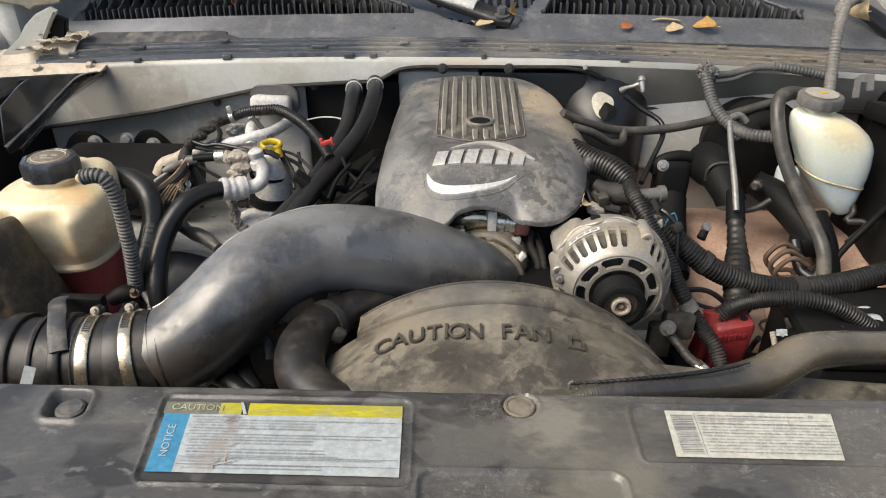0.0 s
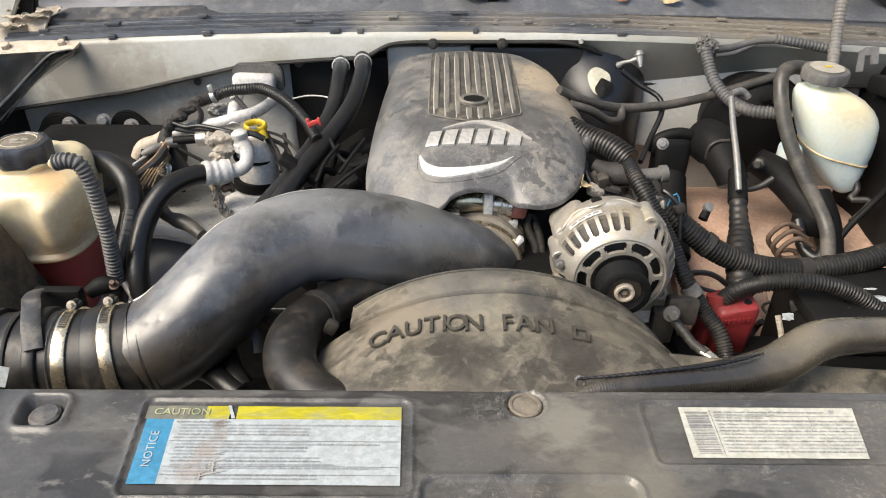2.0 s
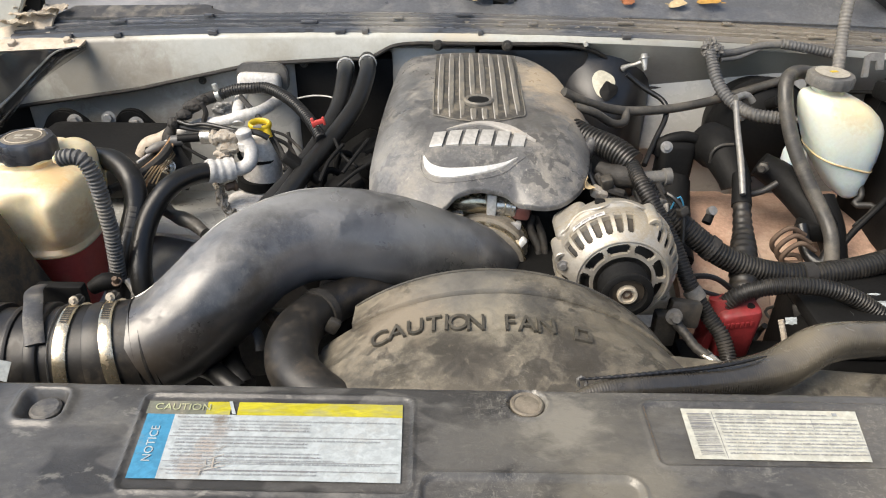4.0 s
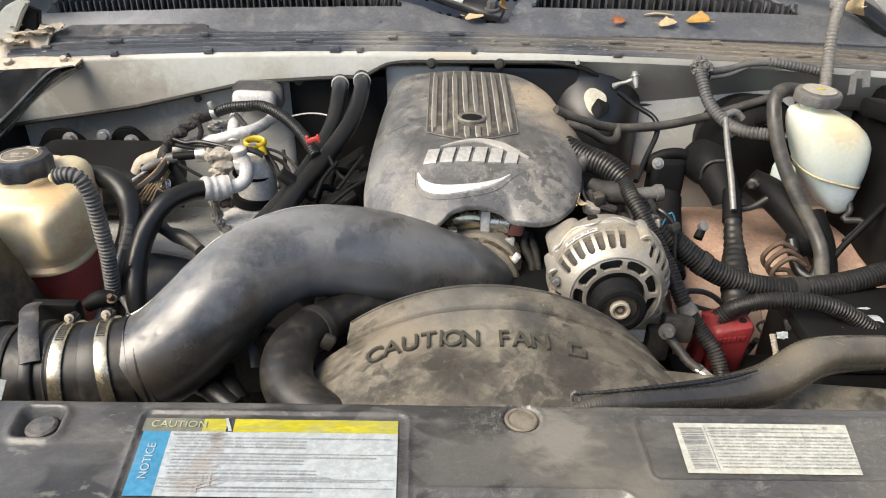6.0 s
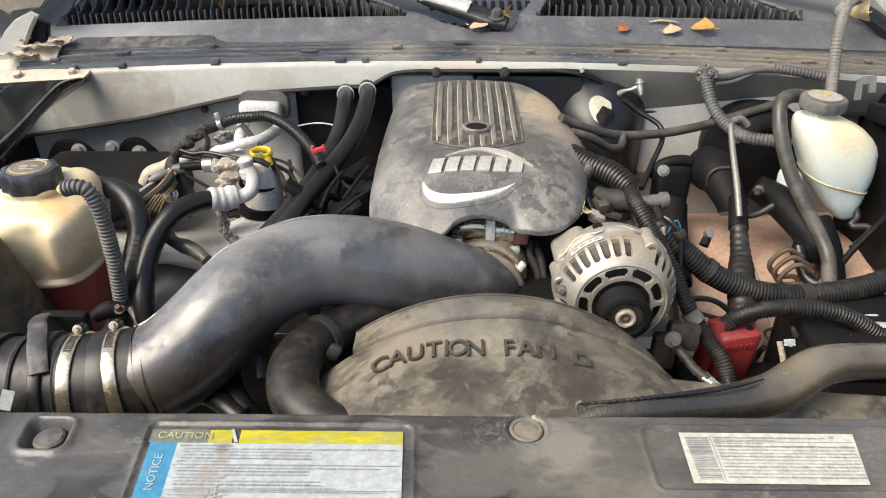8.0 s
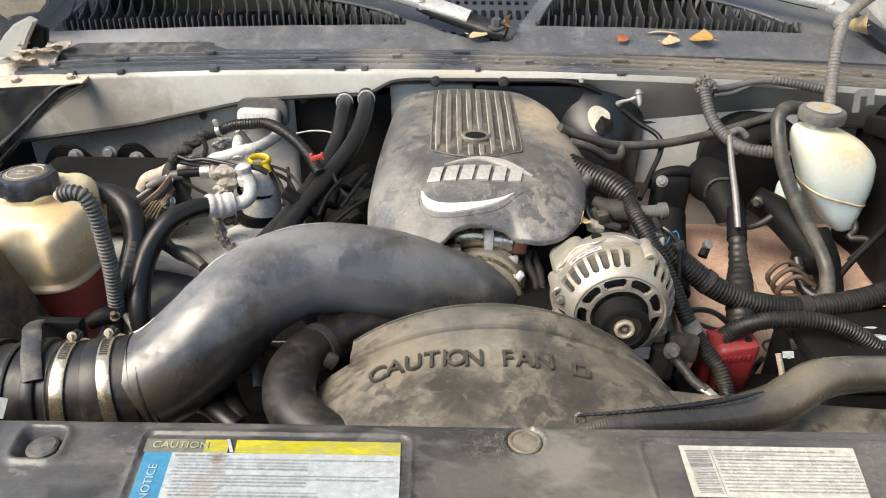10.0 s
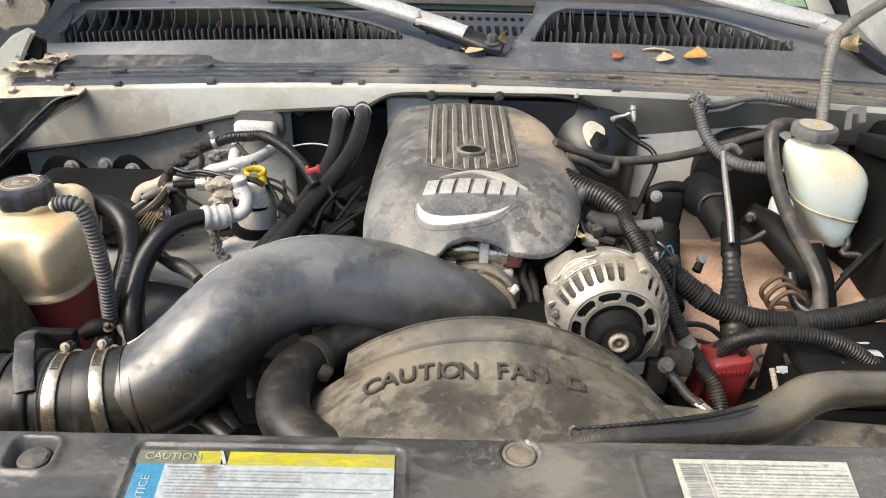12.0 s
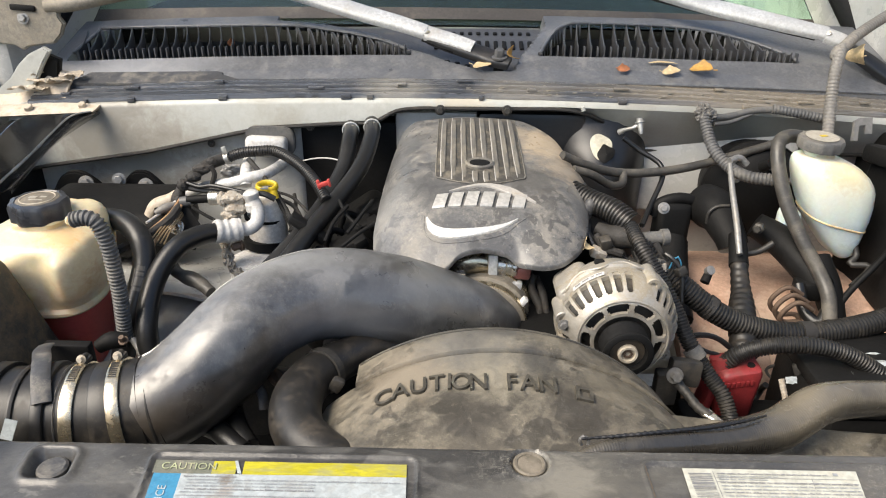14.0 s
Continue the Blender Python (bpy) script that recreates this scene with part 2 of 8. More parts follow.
# Both patches put shade as well as brown dirt into the heater wall's colour.
M_PAINT_GREY = mat("grey_body_paint", (0.45, 0.45, 0.43), 0.30, dust=0.35, dust_col=(0.36, 0.33, 0.28), vary=0.12, big=6, grain=0.2, bump=0.05, spec=0.6, stains_and_light=(((-0.60, 1.26, 0.99), 0.13, (0.20, 0.185, 0.16), 0.75), ((-0.46, 1.26, 0.985), 0.07, (0.24, 0.215, 0.18), 0.6)))
M_MUD = mat("mud_on_wheelhouse", (0.50, 0.32, 0.235), 0.8, dust=0.45, dust_col=(0.56, 0.41, 0.31), vary=0.15, big=7, bump=0.3, wear=0.15, wear_col=(0.24, 0.14, 0.09), stains_and_light=(((0.492, 0.93, 0.86), 0.09, (0.66, 0.50, 0.38), 0.7), ((0.40, 1.0, 0.88), 0.05, (0.36, 0.19, 0.12), 0.6)))
M_ALU = mat("cast_aluminium", (0.44, 0.41, 0.36), 0.42, metal=0.55, dust=0.55, dust_col=(0.37, 0.31, 0.215), wear=0.06, wear_col=(0.13, 0.105, 0.08), big=18, fine=420, bump=0.18, grain=0.3)
M_STUD = mat("oxidised_grey_zinc", (0.42, 0.42, 0.40), 0.4, metal=0.5, dust=0.3, big=40, bump=0.2)
M_ZINC = mat("bright_zinc_wire", (0.82, 0.82, 0.80), 0.35, metal=0.35, vary=0.1, bump=0.0)
M_STEEL = mat("steel", (0.74, 0.70, 0.62), 0.26, metal=0.8, dust=0.15, big=20, bump=0.08)
M_BRASSY = mat("warm_bright_steel", (0.70, 0.60, 0.43), 0.24, metal=0.9, vary=0.15, dust=0.25, dust_col=(0.26, 0.19, 0.12), big=30, bump=0.08)
M_TANDUST = mat("tan_dust_on_steel", (0.50, 0.44, 0.35), 0.6, dust=0.5, dust_col=(0.33, 0.27, 0.19), big=25, bump=0.3)
M_DULLSTEEL = mat("dull_steel", (0.26, 0.255, 0.245), 0.42, metal=0.4, dust=0.3, bump=0.1)
M_GLOSSBLACK = mat("black_gloss_insulation", (0.012, 0.012, 0.013), 0.36, dust=0.3, dust_col=(0.06, 0.05, 0.042), big=10, bump=0.08, spec=0.6)
M_RIMDIRT = mat("brown_rim_dirt", (0.20, 0.145, 0.09), 0.8, vary=0.3, bump=0.1)
M_FACE = mat("dusty_brown_steel", (0.060, 0.047, 0.034), 0.55, dust=0.3, dust_col=(0.12, 0.09, 0.06), big=30, bump=0.15)
M_RUST = mat("rusty_steel", (0.11, 0.072, 0.05), 0.7, metal=0.2, dust=0.5, dust_col=(0.16, 0.11, 0.075), big=25, bump=0.4)
M_TANK = mat("aged_cream_plastic", (0.70, 0.61, 0.42), 0.34, dust=0.35, dust_col=(0.55, 0.39, 0.19), vary=0.1, big=9, grain=0.2, bump=0.05, trans=0.9, stains_and_light=(((-0.50, 0.80, 0.955), 0.05, (0.52, 0.28, 0.13), 0.45), ((-0.505, 0.835, 1.052), 0.03, (0.60, 0.38, 0.17), 0.6), ((-0.455, 0.83, 0.99), 0.03, (0.50, 0.27, 0.11), 0.6), ((-0.58, 0.80, 0.95), 0.05, (0.54, 0.32, 0.15), 0.5)))
M_TANKRED = mat("red_coolant_plastic", (0.42, 0.075, 0.06), 0.36, dust=0.3, dust_col=(0.45, 0.2, 0.14), vary=0.25, grain=0.2, bump=0.05, trans=0.4)
M_BOTTLE = mat("milky_white_plastic", (0.72, 0.81, 0.79), 0.34, vary=0.04, big=12, grain=0.2, bump=0.05, trans=0.6, stains_and_light=(((0.612, 1.03, 1.072), 0.028, (0.46, 0.35, 0.19), 0.6), ((0.585, 1.03, 1.085), 0.026, (0.52, 0.41, 0.24), 0.7), ((0.60, 1.04, 1.10), 0.085, (0.78, 0.68, 0.42), 0.75, 1)))
M_PLUGWHITE = mat("white_plug_plastic", (0.72, 0.72, 0.70), 0.4, vary=0.05, dust=0.15, bump=0.03)
M_CAP = mat("black_cap_plastic", (0.055, 0.056, 0.06), 0.5, dust=0.5, dust_col=(0.2, 0.185, 0.16), big=20, bump=0.1)
M_TANWIRE = mat("tan_wire_jacket", (0.34, 0.235, 0.13), 0.5, dust=0.3, big=40, bump=0.1)
M_CAPGLOSS = mat("satin_black_cap", (0.035, 0.037, 0.043), 0.30, dust=0.15, dust_col=(0.16, 0.15, 0.14), big=20, bump=0.06, spec=0.7)
M_CREAMDUST = mat("pale_dried_dust", (0.50, 0.43, 0.345), 0.6, dust=0.5, dust_col=(0.33, 0.26, 0.18), vary=0.2, big=30, fine=260, bump=0.35, grain=0.3)
M_WHITEPIPE = mat("oxidised_white_aluminium", (0.56, 0.55, 0.53), 0.45, dust=0.3, dust_col=(0.38, 0.33, 0.27), vary=0.15, big=26, bump=0.3)
M_CORRODE = mat("corroded_aluminium", (0.46, 0.42, 0.36), 0.85, metal=0.1, dust=0.6, dust_col=(0.24, 0.18, 0.12), vary=0.35, big=60, fine=250, bump=0.9)
M_REDCLIP = mat("bright_red_plastic", (0.62, 0.075, 0.065), 0.45, dust=0.2, dust_col=(0.4, 0.16, 0.13), vary=0.1, bump=0.05)
M_RED = mat("red_plastic", (0.26, 0.027, 0.030), 0.5, dust=0.4, dust_col=(0.16, 0.06, 0.05), vary=0.15, bump=0.12)
M_YELLOW = mat("yellow_plastic", (0.60, 0.43, 0.02), 0.4, vary=0.15, dust=0.3, dust_col=(0.3, 0.24, 0.1), big=50, bump=0.05)
M_WHITE = mat("label_white", (0.40, 0.44, 0.45), 0.4, vary=0.06, dust=0.35, dust_col=(0.30, 0.29, 0.26), big=22, bump=0.03, stains_and_light=(((-0.176, 0.392, 1.047), 0.011, (0.33, 0.285, 0.245), 0.8), ((-0.181, 0.374, 1.047), 0.013, (0.34, 0.30, 0.265), 0.8), ((-0.169, 0.408, 1.047), 0.008, (0.30, 0.265, 0.23), 0.7), ((-0.172, 0.419, 1.047), 0.006, (0.16, 0.12, 0.085), 0.8)))
M_LYELLOW = mat("label_yellow", (0.46, 0.41, 0.025), 0.4, vary=0.12, dust=0.55, dust_col=(0.26, 0.255, 0.13), wear=0.5, wear_col=(0.23, 0.23, 0.16), big=34, bump=0.03, stretch=(0.5, 1.6, 1))
M_LFADED = mat("label_faded", (0.16, 0.165, 0.13), 0.5, vary=0.15, dust=0.3, bump=0.03)
M_LBLUE = mat("label_blue", (0.045, 0.24, 0.40), 0.4, vary=0.06, dust=0.15, bump=0.03)
M_CREAM = mat("cream_label_paper", (0.50, 0.50, 0.435), 0.45, vary=0.04, dust=0.25, dust_col=(0.5, 0.45, 0.35), big=20, bump=0.03)
M_CAPPRINT = mat("cap_print_dusty", (0.40, 0.37, 0.31), 0.6, vary=0.1, bump=0.0)
M_CAPTOP = mat("cap_top_dusty", (0.15, 0.13, 0.10), 0.6, dust=0.6, dust_col=(0.23, 0.195, 0.15), big=40, bump=0.1)
M_PEEL = mat("peeled_paper", (0.38, 0.35, 0.31), 0.7, vary=0.2, dust=0.4, big=60, bump=0.05)
M_INK = mat("label_ink", (0.235, 0.235, 0.245), 0.5, vary=0.2, bump=0.0)
M_INKLIGHT = mat("label_ink_faded", (0.30, 0.318, 0.33), 0.5, vary=0.2, bump=0.0)
# The soft bluish patch paints glare on the left end of the cowl.
M_COWL = mat("weathered_cowl_plastic", (0.13, 0.133, 0.14), 0.34, dust=0.4, dust_col=(0.24, 0.235, 0.225), wear=0.16, wear_col=(0.28, 0.28, 0.275), big=14, bump=0.2, spec=0.6, stains_and_light=(((-0.62, 1.34, 1.16), 0.16, (0.30, 0.305, 0.32), 0.7, 1),))
M_VANE = mat("cowl_vane_plastic", (0.07, 0.072, 0.078), 0.38, dust=0.3, dust_col=(0.2, 0.18, 0.15), bump=0.1)
# Pale lengthwise wear streaks also paint the strip's glossy line highlights.
M_SEAL = mat("weatherstrip_rubber", (0.080, 0.084, 0.094), 0.20, dust=0.4, dust_col=(0.21, 0.2, 0.185), wear=0.42, wear_col=(0.42, 0.415, 0.40), big=26, fine=300, bump=0.25, stretch=(0.10, 2.0, 2.0), spec=0.8, stains_and_light=(((0.55, 1.28, 1.14), 0.33, (0.32, 0.27, 0.20), 0.65), ((-0.10, 1.262, 1.14), 0.07, (0.29, 0.27, 0.23), 0.7), ((0.12, 1.265, 1.14), 0.08, (0.26, 0.235, 0.195), 0.6)))
M_CHROME = mat("worn_silver_paint", (0.60, 0.60, 0.59), 0.5, metal=0.1, dust=0.25, wear=0.1, wear_col=(0.12, 0.12, 0.12), bump=0.05)
M_HINGE = mat("glossy_black_hinge_steel", (0.035, 0.034, 0.033), 0.14, metal=0.35, dust=0.12, dust_col=(0.20, 0.17, 0.135), wear=0.1, wear_col=(0.3, 0.28, 0.25), bump=0.04, big=10, spec=1.0, coat=0.6)
M_LEAF = mat("dry_leaf", (0.52, 0.29, 0.07), 0.65, vary=0.3, big=60, bump=0.1)
M_LEAFPALE = mat("pale_dry_leaf", (0.62, 0.47, 0.27), 0.65, vary=0.25, big=60, bump=0.1)
M_LEAFRED = mat("red_brown_dry_leaf", (0.42, 0.16, 0.07), 0.65, vary=0.25, big=60, bump=0.1)
M_CONCRETE = mat("concrete", (0.42, 0.41, 0.39), 0.85, vary=0.12, big=1.5, fine=60, bump=0.2)
M_HOODIN = mat("hood_underside_paint", (0.5, 0.48, 0.44), 0.5, vary=0.1, dust=0.3, big=4, bump=0.05)
M_EMBLEMGREY = mat("emblem_dull_silver", (0.50, 0.49, 0.465), 0.35, metal=0.3, vary=0.1, dust=0.25, bump=0.05)
M_RIBTOP = mat("dusty_rib_plastic", (0.135, 0.128, 0.115), 0.45, dust=0.55, dust_col=(0.24, 0.215, 0.17), wear=0.3, wear_col=(0.07, 0.066, 0.06), big=22, bump=0.15, stretch=(1, 0.35, 1))
M_GROOVE = mat("rib_groove", (0.055, 0.052, 0.047), 0.5, dust=0.5, dust_col=(0.2, 0.175, 0.135), big=26, bump=0.15)
M_BROWNBAND = mat("brown_glass_band", (0.10, 0.085, 0.068), 0.35, vary=0.2, dust=0.3, dust_col=(0.2, 0.17, 0.13), big=8, bump=0.02)
M_EMBLEM = mat("emblem_silver", (0.70, 0.69, 0.66), 0.35, metal=0.35, vary=0.08, dust=0.15, bump=0.05)
M_TAPE = mat("cloth_tape", (0.025, 0.023, 0.021), 0.7, dust=0.35, dust_col=(0.09, 0.072, 0.055), big=40, bump=0.5)
M_OLDHOSE = mat("dusty_old_hose", (0.06, 0.056, 0.05), 0.42, dust=0.5, dust_col=(0.15, 0.135, 0.11), big=16, bump=0.15)
M_OLIVE = mat("faded_olive_print", (0.36, 0.38, 0.23), 0.5, vary=0.2, dust=0.4, big=40, bump=0.0)
M_GREYMUD = mat("dusty_brown_grey_steel", (0.24, 0.215, 0.175), 0.6, dust=0.5, dust_col=(0.33, 0.28, 0.21), wear=0.1, wear_col=(0.08, 0.07, 0.06), big=20, bump=0.3)
M_PINKCONN = mat("dull_red_plug_plastic", (0.20, 0.075, 0.065), 0.4, vary=0.2, dust=0.35, bump=0.08)
M_COPPER = mat("tan_wire", (0.42, 0.24, 0.12), 0.5, vary=0.2, bump=0.0)
M_GLASS = bpy.data.materials.new("windscreen_glass")
M_GLASS.use_nodes = True
gb = M_GLASS.node_tree.nodes["Principled BSDF"]
gb.inputs["Base Color"].default_value = (0.62, 0.85, 0.72, 1)
gb.inputs["Roughness"].default_value = 0.03
gb.inputs["Transmission Weight"].default_value = 1.0
gb.inputs["IOR"].default_value = 1.45


# ---- mesh tools ----
def finish(name, bm, material, smooth=True, angle=40):
    me = bpy.data.meshes.new(name)
    bmesh.ops.recalc_face_normals(bm, faces=bm.faces)
    if smooth:
        lim = radians(angle)
        for f in bm.faces:
            f.smooth = True
        for e in bm.edges:
            if len(e.link_faces) == 2 and e.calc_face_angle(0) > lim:
                e.smooth = False
    bm.to_mesh(me)
    bm.free()
    me.materials.append(material)
    return me


def thing(name, base, label, category, group="", kind=""):
    ob = new(name)
    ob.empty_display_size = 0.02
    ob.location = base
    return tagged(ob, label, category, group, kind)


def part(name, bm, material, parent, label="", smooth=True, angle=40):
    """One mesh, given in world metres, under a thing (an Empty) or under a part."""
    ob = new(name, bm if isinstance(bm, bpy.types.Mesh) else finish(name, bm, material, smooth, angle))
    ob.parent = parent
    if parent.type == "EMPTY":
        ob.matrix_parent_inverse = Matrix.Translation(-parent.location)
    if label:
        ob["label"] = label
    return ob


def solid(name, bm, material, label, category, group="", kind="", smooth=True, angle=40):
    """A thing that is one mesh, given in world metres."""
    return tagged(new(name, finish(name, bm, material, smooth, angle)), label, category, group, kind)


def add_box(bm, centre, size, bevel=0.0, turn=None, seg=2):
    """A box with rounded edges; turn: an Euler in degrees."""
    m = Matrix.Translation(centre) @ (Euler([radians(a) for a in turn]).to_matrix().to_4x4() if turn else Matrix()) @ Matrix.Diagonal((*size, 1))
    r = bmesh.ops.create_cube(bm, size=1.0, matrix=m)
    if bevel:
        es = list({e for v in r["verts"] for e in v.link_edges})
        bmesh.ops.bevel(bm, geom=es, offset=bevel, segments=seg, affect="EDGES", profile=0.5)
    return bm


def box(centre, size, bevel=0.0, turn=None, seg=2):
    return add_box(bmesh.new(), centre, size, bevel, turn, seg)


def spline(pts, steps):
    """Points along a Catmull-Rom curve through pts, evenly by piece."""
    p = [Vector(q) for q in pts]
    p = [p[0] * 2 - p[1]] + p + [p[-1] * 2 - p[-2]]
    raw = []
    for i in range(1, len(p) - 2):
        a, b, c, d = p[i - 1], p[i], p[i + 1], p[i + 2]
        for k in range(24):
            t = k / 24
            raw.append(0.5 * (2 * b + (c - a) * t + (2 * a - 5 * b + 4 * c - d) * t * t + (3 * b - a - 3 * c + d) * t ** 3))
    raw.append(p[-2])
    ln = [0.0]
    for a, b in zip(raw, raw[1:]):
        ln.append(ln[-1] + (b - a).length)
    out, j = [], 0
    for k in range(steps + 1):
        s = ln[-1] * k / steps
        while j < len(ln) - 2 and ln[j + 1] < s:
            j += 1
        f = (s - ln[j]) / max(1e-9, ln[j + 1] - ln[j])
        out.append(raw[j].lerp(raw[j + 1], min(1.0, f)))
    return out, ln[-1]


def add_tube(bm, pts, r, seg=12, pitch=0.0, depth=0.12, steps=0, caps=True, flat=1.0, wobble=0.0, up=(0, 0, 1)):
    """A round hose along a curve through pts. r: one radius or one for each point. pitch: metres between the ridges of a corrugated hose."""
    rs = r if isinstance(r, (list, tuple)) else [r] * len(pts)
    _, ln = spline(pts, 8)
    if pitch:
        steps = max(8, int(ln / pitch * 4))
    elif not steps:
        steps = max(6, min(90, int(ln / max(0.006, rs[0] * 0.35))))
    c, ln = spline(pts, steps)
    rad, _ = spline([(v, i, 0) for i, v in enumerate(rs)], 200) if len(rs) > 1 else ([Vector((rs[0], 0, 0))] * 201, 0)
    n = None
    rings = []
    for k, q in enumerate(c):
        t = (c[min(k + 1, steps)] - c[max(k - 1, 0)]).normalized()
        if n is None:
            n = Vector(up) - t * t.dot(Vector(up))
            n = n.normalized() if n.length > 1e-4 else t.orthogonal().normalized()
        n = (n - t * t.dot(n)).normalized()
        s = t.cross(n)
        rr = rad[min(200, int(200 * k / steps))].x
        if pitch:
            rr *= (1 - depth, 1.0, 1.0, 1 - depth)[k % 4]
        if wobble:
            rr *= 1 + wobble * noise.noise(q * 40)
        rings.append([bm.verts.new(q + (n * math.cos(a) * flat + s * math.sin(a)) * rr) for a in (2 * math.pi * i / seg for i in range(seg))])
    for a, b in zip(rings, rings[1:]):
        for i in range(seg):
            bm.faces.new((a[i], a[(i + 1) % seg], b[(i + 1) % seg], b[i]))
    if caps:
        bm.faces.new(rings[0][::-1])
        bm.faces.new(rings[-1])
    return bm


def tube(pts, r, **kw):
    return add_tube(bmesh.new(), pts, r, **kw)


def add_lathe(bm, profile, origin, axis=(0, 0, 1), seg=32, lobes=0, lobe=0.0):
    """Turns (radius, height) pairs round an axis through origin. lobes: grips round the rim."""
    m = Matrix.Translation(origin) @ Vector(axis).to_track_quat("Z", "Y").to_matrix().to_4x4()
    rings = []
    for r, h in profile:
        rings.append([bm.verts.new(m @ Vector((r * (1 + lobe * math.cos(lobes * a)) * math.cos(a), r * (1 + lobe * math.cos(lobes * a)) * math.sin(a), h)))
                      for a in (2 * math.pi * i / seg for i in range(seg))])
    for a, b in zip(rings, rings[1:]):
        for i in range(seg):
            bm.faces.new((a[i], a[(i + 1) % seg], b[(i + 1) % seg], b[i]))
    if profile[0][0] > 1e-6:
        bm.faces.new(rings[0][::-1])
    if profile[-1][0] > 1e-6:
        bm.faces.new(rings[-1])
    bmesh.ops.remove_doubles(bm, verts=[v for q in rings for v in q], dist=1e-6)
    return bm


def lathe(profile, origin, axis=(0, 0, 1), **kw):
    return add_lathe(bmesh.new(), profile, origin, axis, **kw)


def add_plate(bm, outline, depth, m=None, bevel=0.0):
    """A flat plate: an outline in x, y, thickened downwards by depth, rounded at the rim, then placed by m."""
    m = m or Matrix()
    vs = [bm.verts.new((x, y, 0)) for x, y in outline]
    f = bm.faces.new(vs)
    if f.normal.z < 0 or f.calc_area() and sum(a[0] * b[1] - b[0] * a[1] for a, b in zip(outline, outline[1:] + outline[:1])) < 0:
        f.normal_flip()
    r = bmesh.ops.extrude_face_region(bm, geom=[f])
    low = [v for v in r["geom"] if isinstance(v, bmesh.types.BMVert)]
    for v in low:
        v.co.z -= depth
    allv = vs + low
    if bevel:
        es = [e for e in {e for v in vs for e in v.link_edges} if all(v in vs for v in e.verts)]
        out = bmesh.ops.bevel(bm, geom=es, offset=bevel, segments=2, affect="EDGES")
        allv = list({v for f2 in out["faces"] for v in f2.verts} | {v for v in allv if v.is_valid})
    for v in allv:
        v.co = m @ v.co
    return bm


def plate(outline, depth, m=None, bevel=0.0):
    return add_plate(bmesh.new(), outline, depth, m, bevel)


def rounded(x0, y0, x1, y1, r, n=5):
    out = []
    for cx, cy, a0 in ((x1 - r, y1 - r, 0), (x0 + r, y1 - r, 90), (x0 + r, y0 + r, 180), (x1 - r, y0 + r, 270)):
        for k in range(n + 1):
            a = radians(a0 + 90 * k / n)
            out.append((cx + r * math.cos(a), cy + r * math.sin(a)))
    return out


def add_sheet(bm, rows, close=False):
    """Quads between rows of points."""
    vs = [[bm.verts.new(p) for p in row] for row in rows]
    for a, b in zip(vs, vs[1:]):
        n = len(a)
        for i in range(n if close else n - 1):
            bm.faces.new((a[i], a[(i + 1) % n], b[(i + 1) % n], b[i]))
    return vs


def sheet(rows, thick=0.0, close=False):
    bm = bmesh.new()
    add_sheet(bm, rows, close)
    if thick:
        bmesh.ops.recalc_face_normals(bm, faces=bm.faces)
        bmesh.ops.solidify(bm, geom=list(bm.faces), thickness=thick)
    return bm


def letters(text, size, place, depth=0.0008, spread=1.0, cut=0.006, bold=0.0):
    """A mesh of the built-in font's letters; place maps (x, y, z) of the flat text, centred, to the world."""
    cu = bpy.data.curves.new("letters", "FONT")
    cu.body, cu.size, cu.extrude, cu.align_x, cu.align_y, cu.space_character, cu.offset = text, size, depth, "CENTER", "CENTER", spread, bold
    ob = bpy.data.objects.new("letters", cu)
    scene.collection.objects.link(ob)
    bpy.context.view_layer.update()
    me = bpy.data.meshes.new_from_object(ob.evaluated_get(bpy.context.evaluated_depsgraph_get()))
    bm = bmesh.new()
    bm.from_mesh(me)
    bpy.data.objects.remove(ob)
    bpy.data.curves.remove(cu)
    bpy.data.meshes.remove(me)
    if cut:
        bmesh.ops.triangulate(bm, faces=bm.faces)
        for _ in range(3):
            long_ = [e for e in bm.edges if e.calc_length() > cut]
            if long_:
                bmesh.ops.subdivide_edges(bm, edges=long_, cuts=1)
                bmesh.ops.triangulate(bm, faces=bm.faces)
    for v in bm.verts:
        v.co = place(v.co)
    return bm


def bolt(bm, at, axis, r=0.008, h=0.006, washer=True):
    """A hex-headed bolt with its washer."""
    if washer:
        add_lathe(bm, [(r * 1.55, 0), (r * 1.55, h * 0.25), (r * 1.2, h * 0.3)], at, axis, seg=20)
    a = Vector(axis).normalized()
    add_lathe(bm, [(r, 0), (r, h * 0.85), (r * 0.85, h), (r * 0.3, h)], Vector(at) + a * h * 0.28, axis, seg=6)
    return bm


def crumple(at, size, amount, material, name, parent, label="", freq=140.0):
    """A crumpled lump: a ball pushed in and out by noise."""
    b = bmesh.new()
    bmesh.ops.create_icosphere(b, subdivisions=4, radius=1.0)
    for v in b.verts:
        v.co = Vector(at) + Vector((v.co.x * size[0], v.co.y * size[1], v.co.z * size[2])) * (1 + amount * noise.noise((Vector(at) + v.co * 0.02) * freq) + 0.5 * amount * noise.noise((Vector(at) + v.co * 0.02) * freq * 3))
    return part(name, b, material, parent, label, angle=18)


def lerp_table(table, x):
    xs, ys = zip(*table)
    return float(np.interp(x, xs, ys))


def smooth_step(a, b, x):
    t = min(1.0, max(0.0, (x - a) / (b - a)))
    return t * t * (3 - 2 * t)

# ---- the setting: ground, body panels, cab ----
bm = bmesh.new()
add_sheet(bm, [[(x, y, 0) for x in (-300, -20, -4, 4, 20, 300)] for y in (-300, -20, -4, 4, 20, 300)])
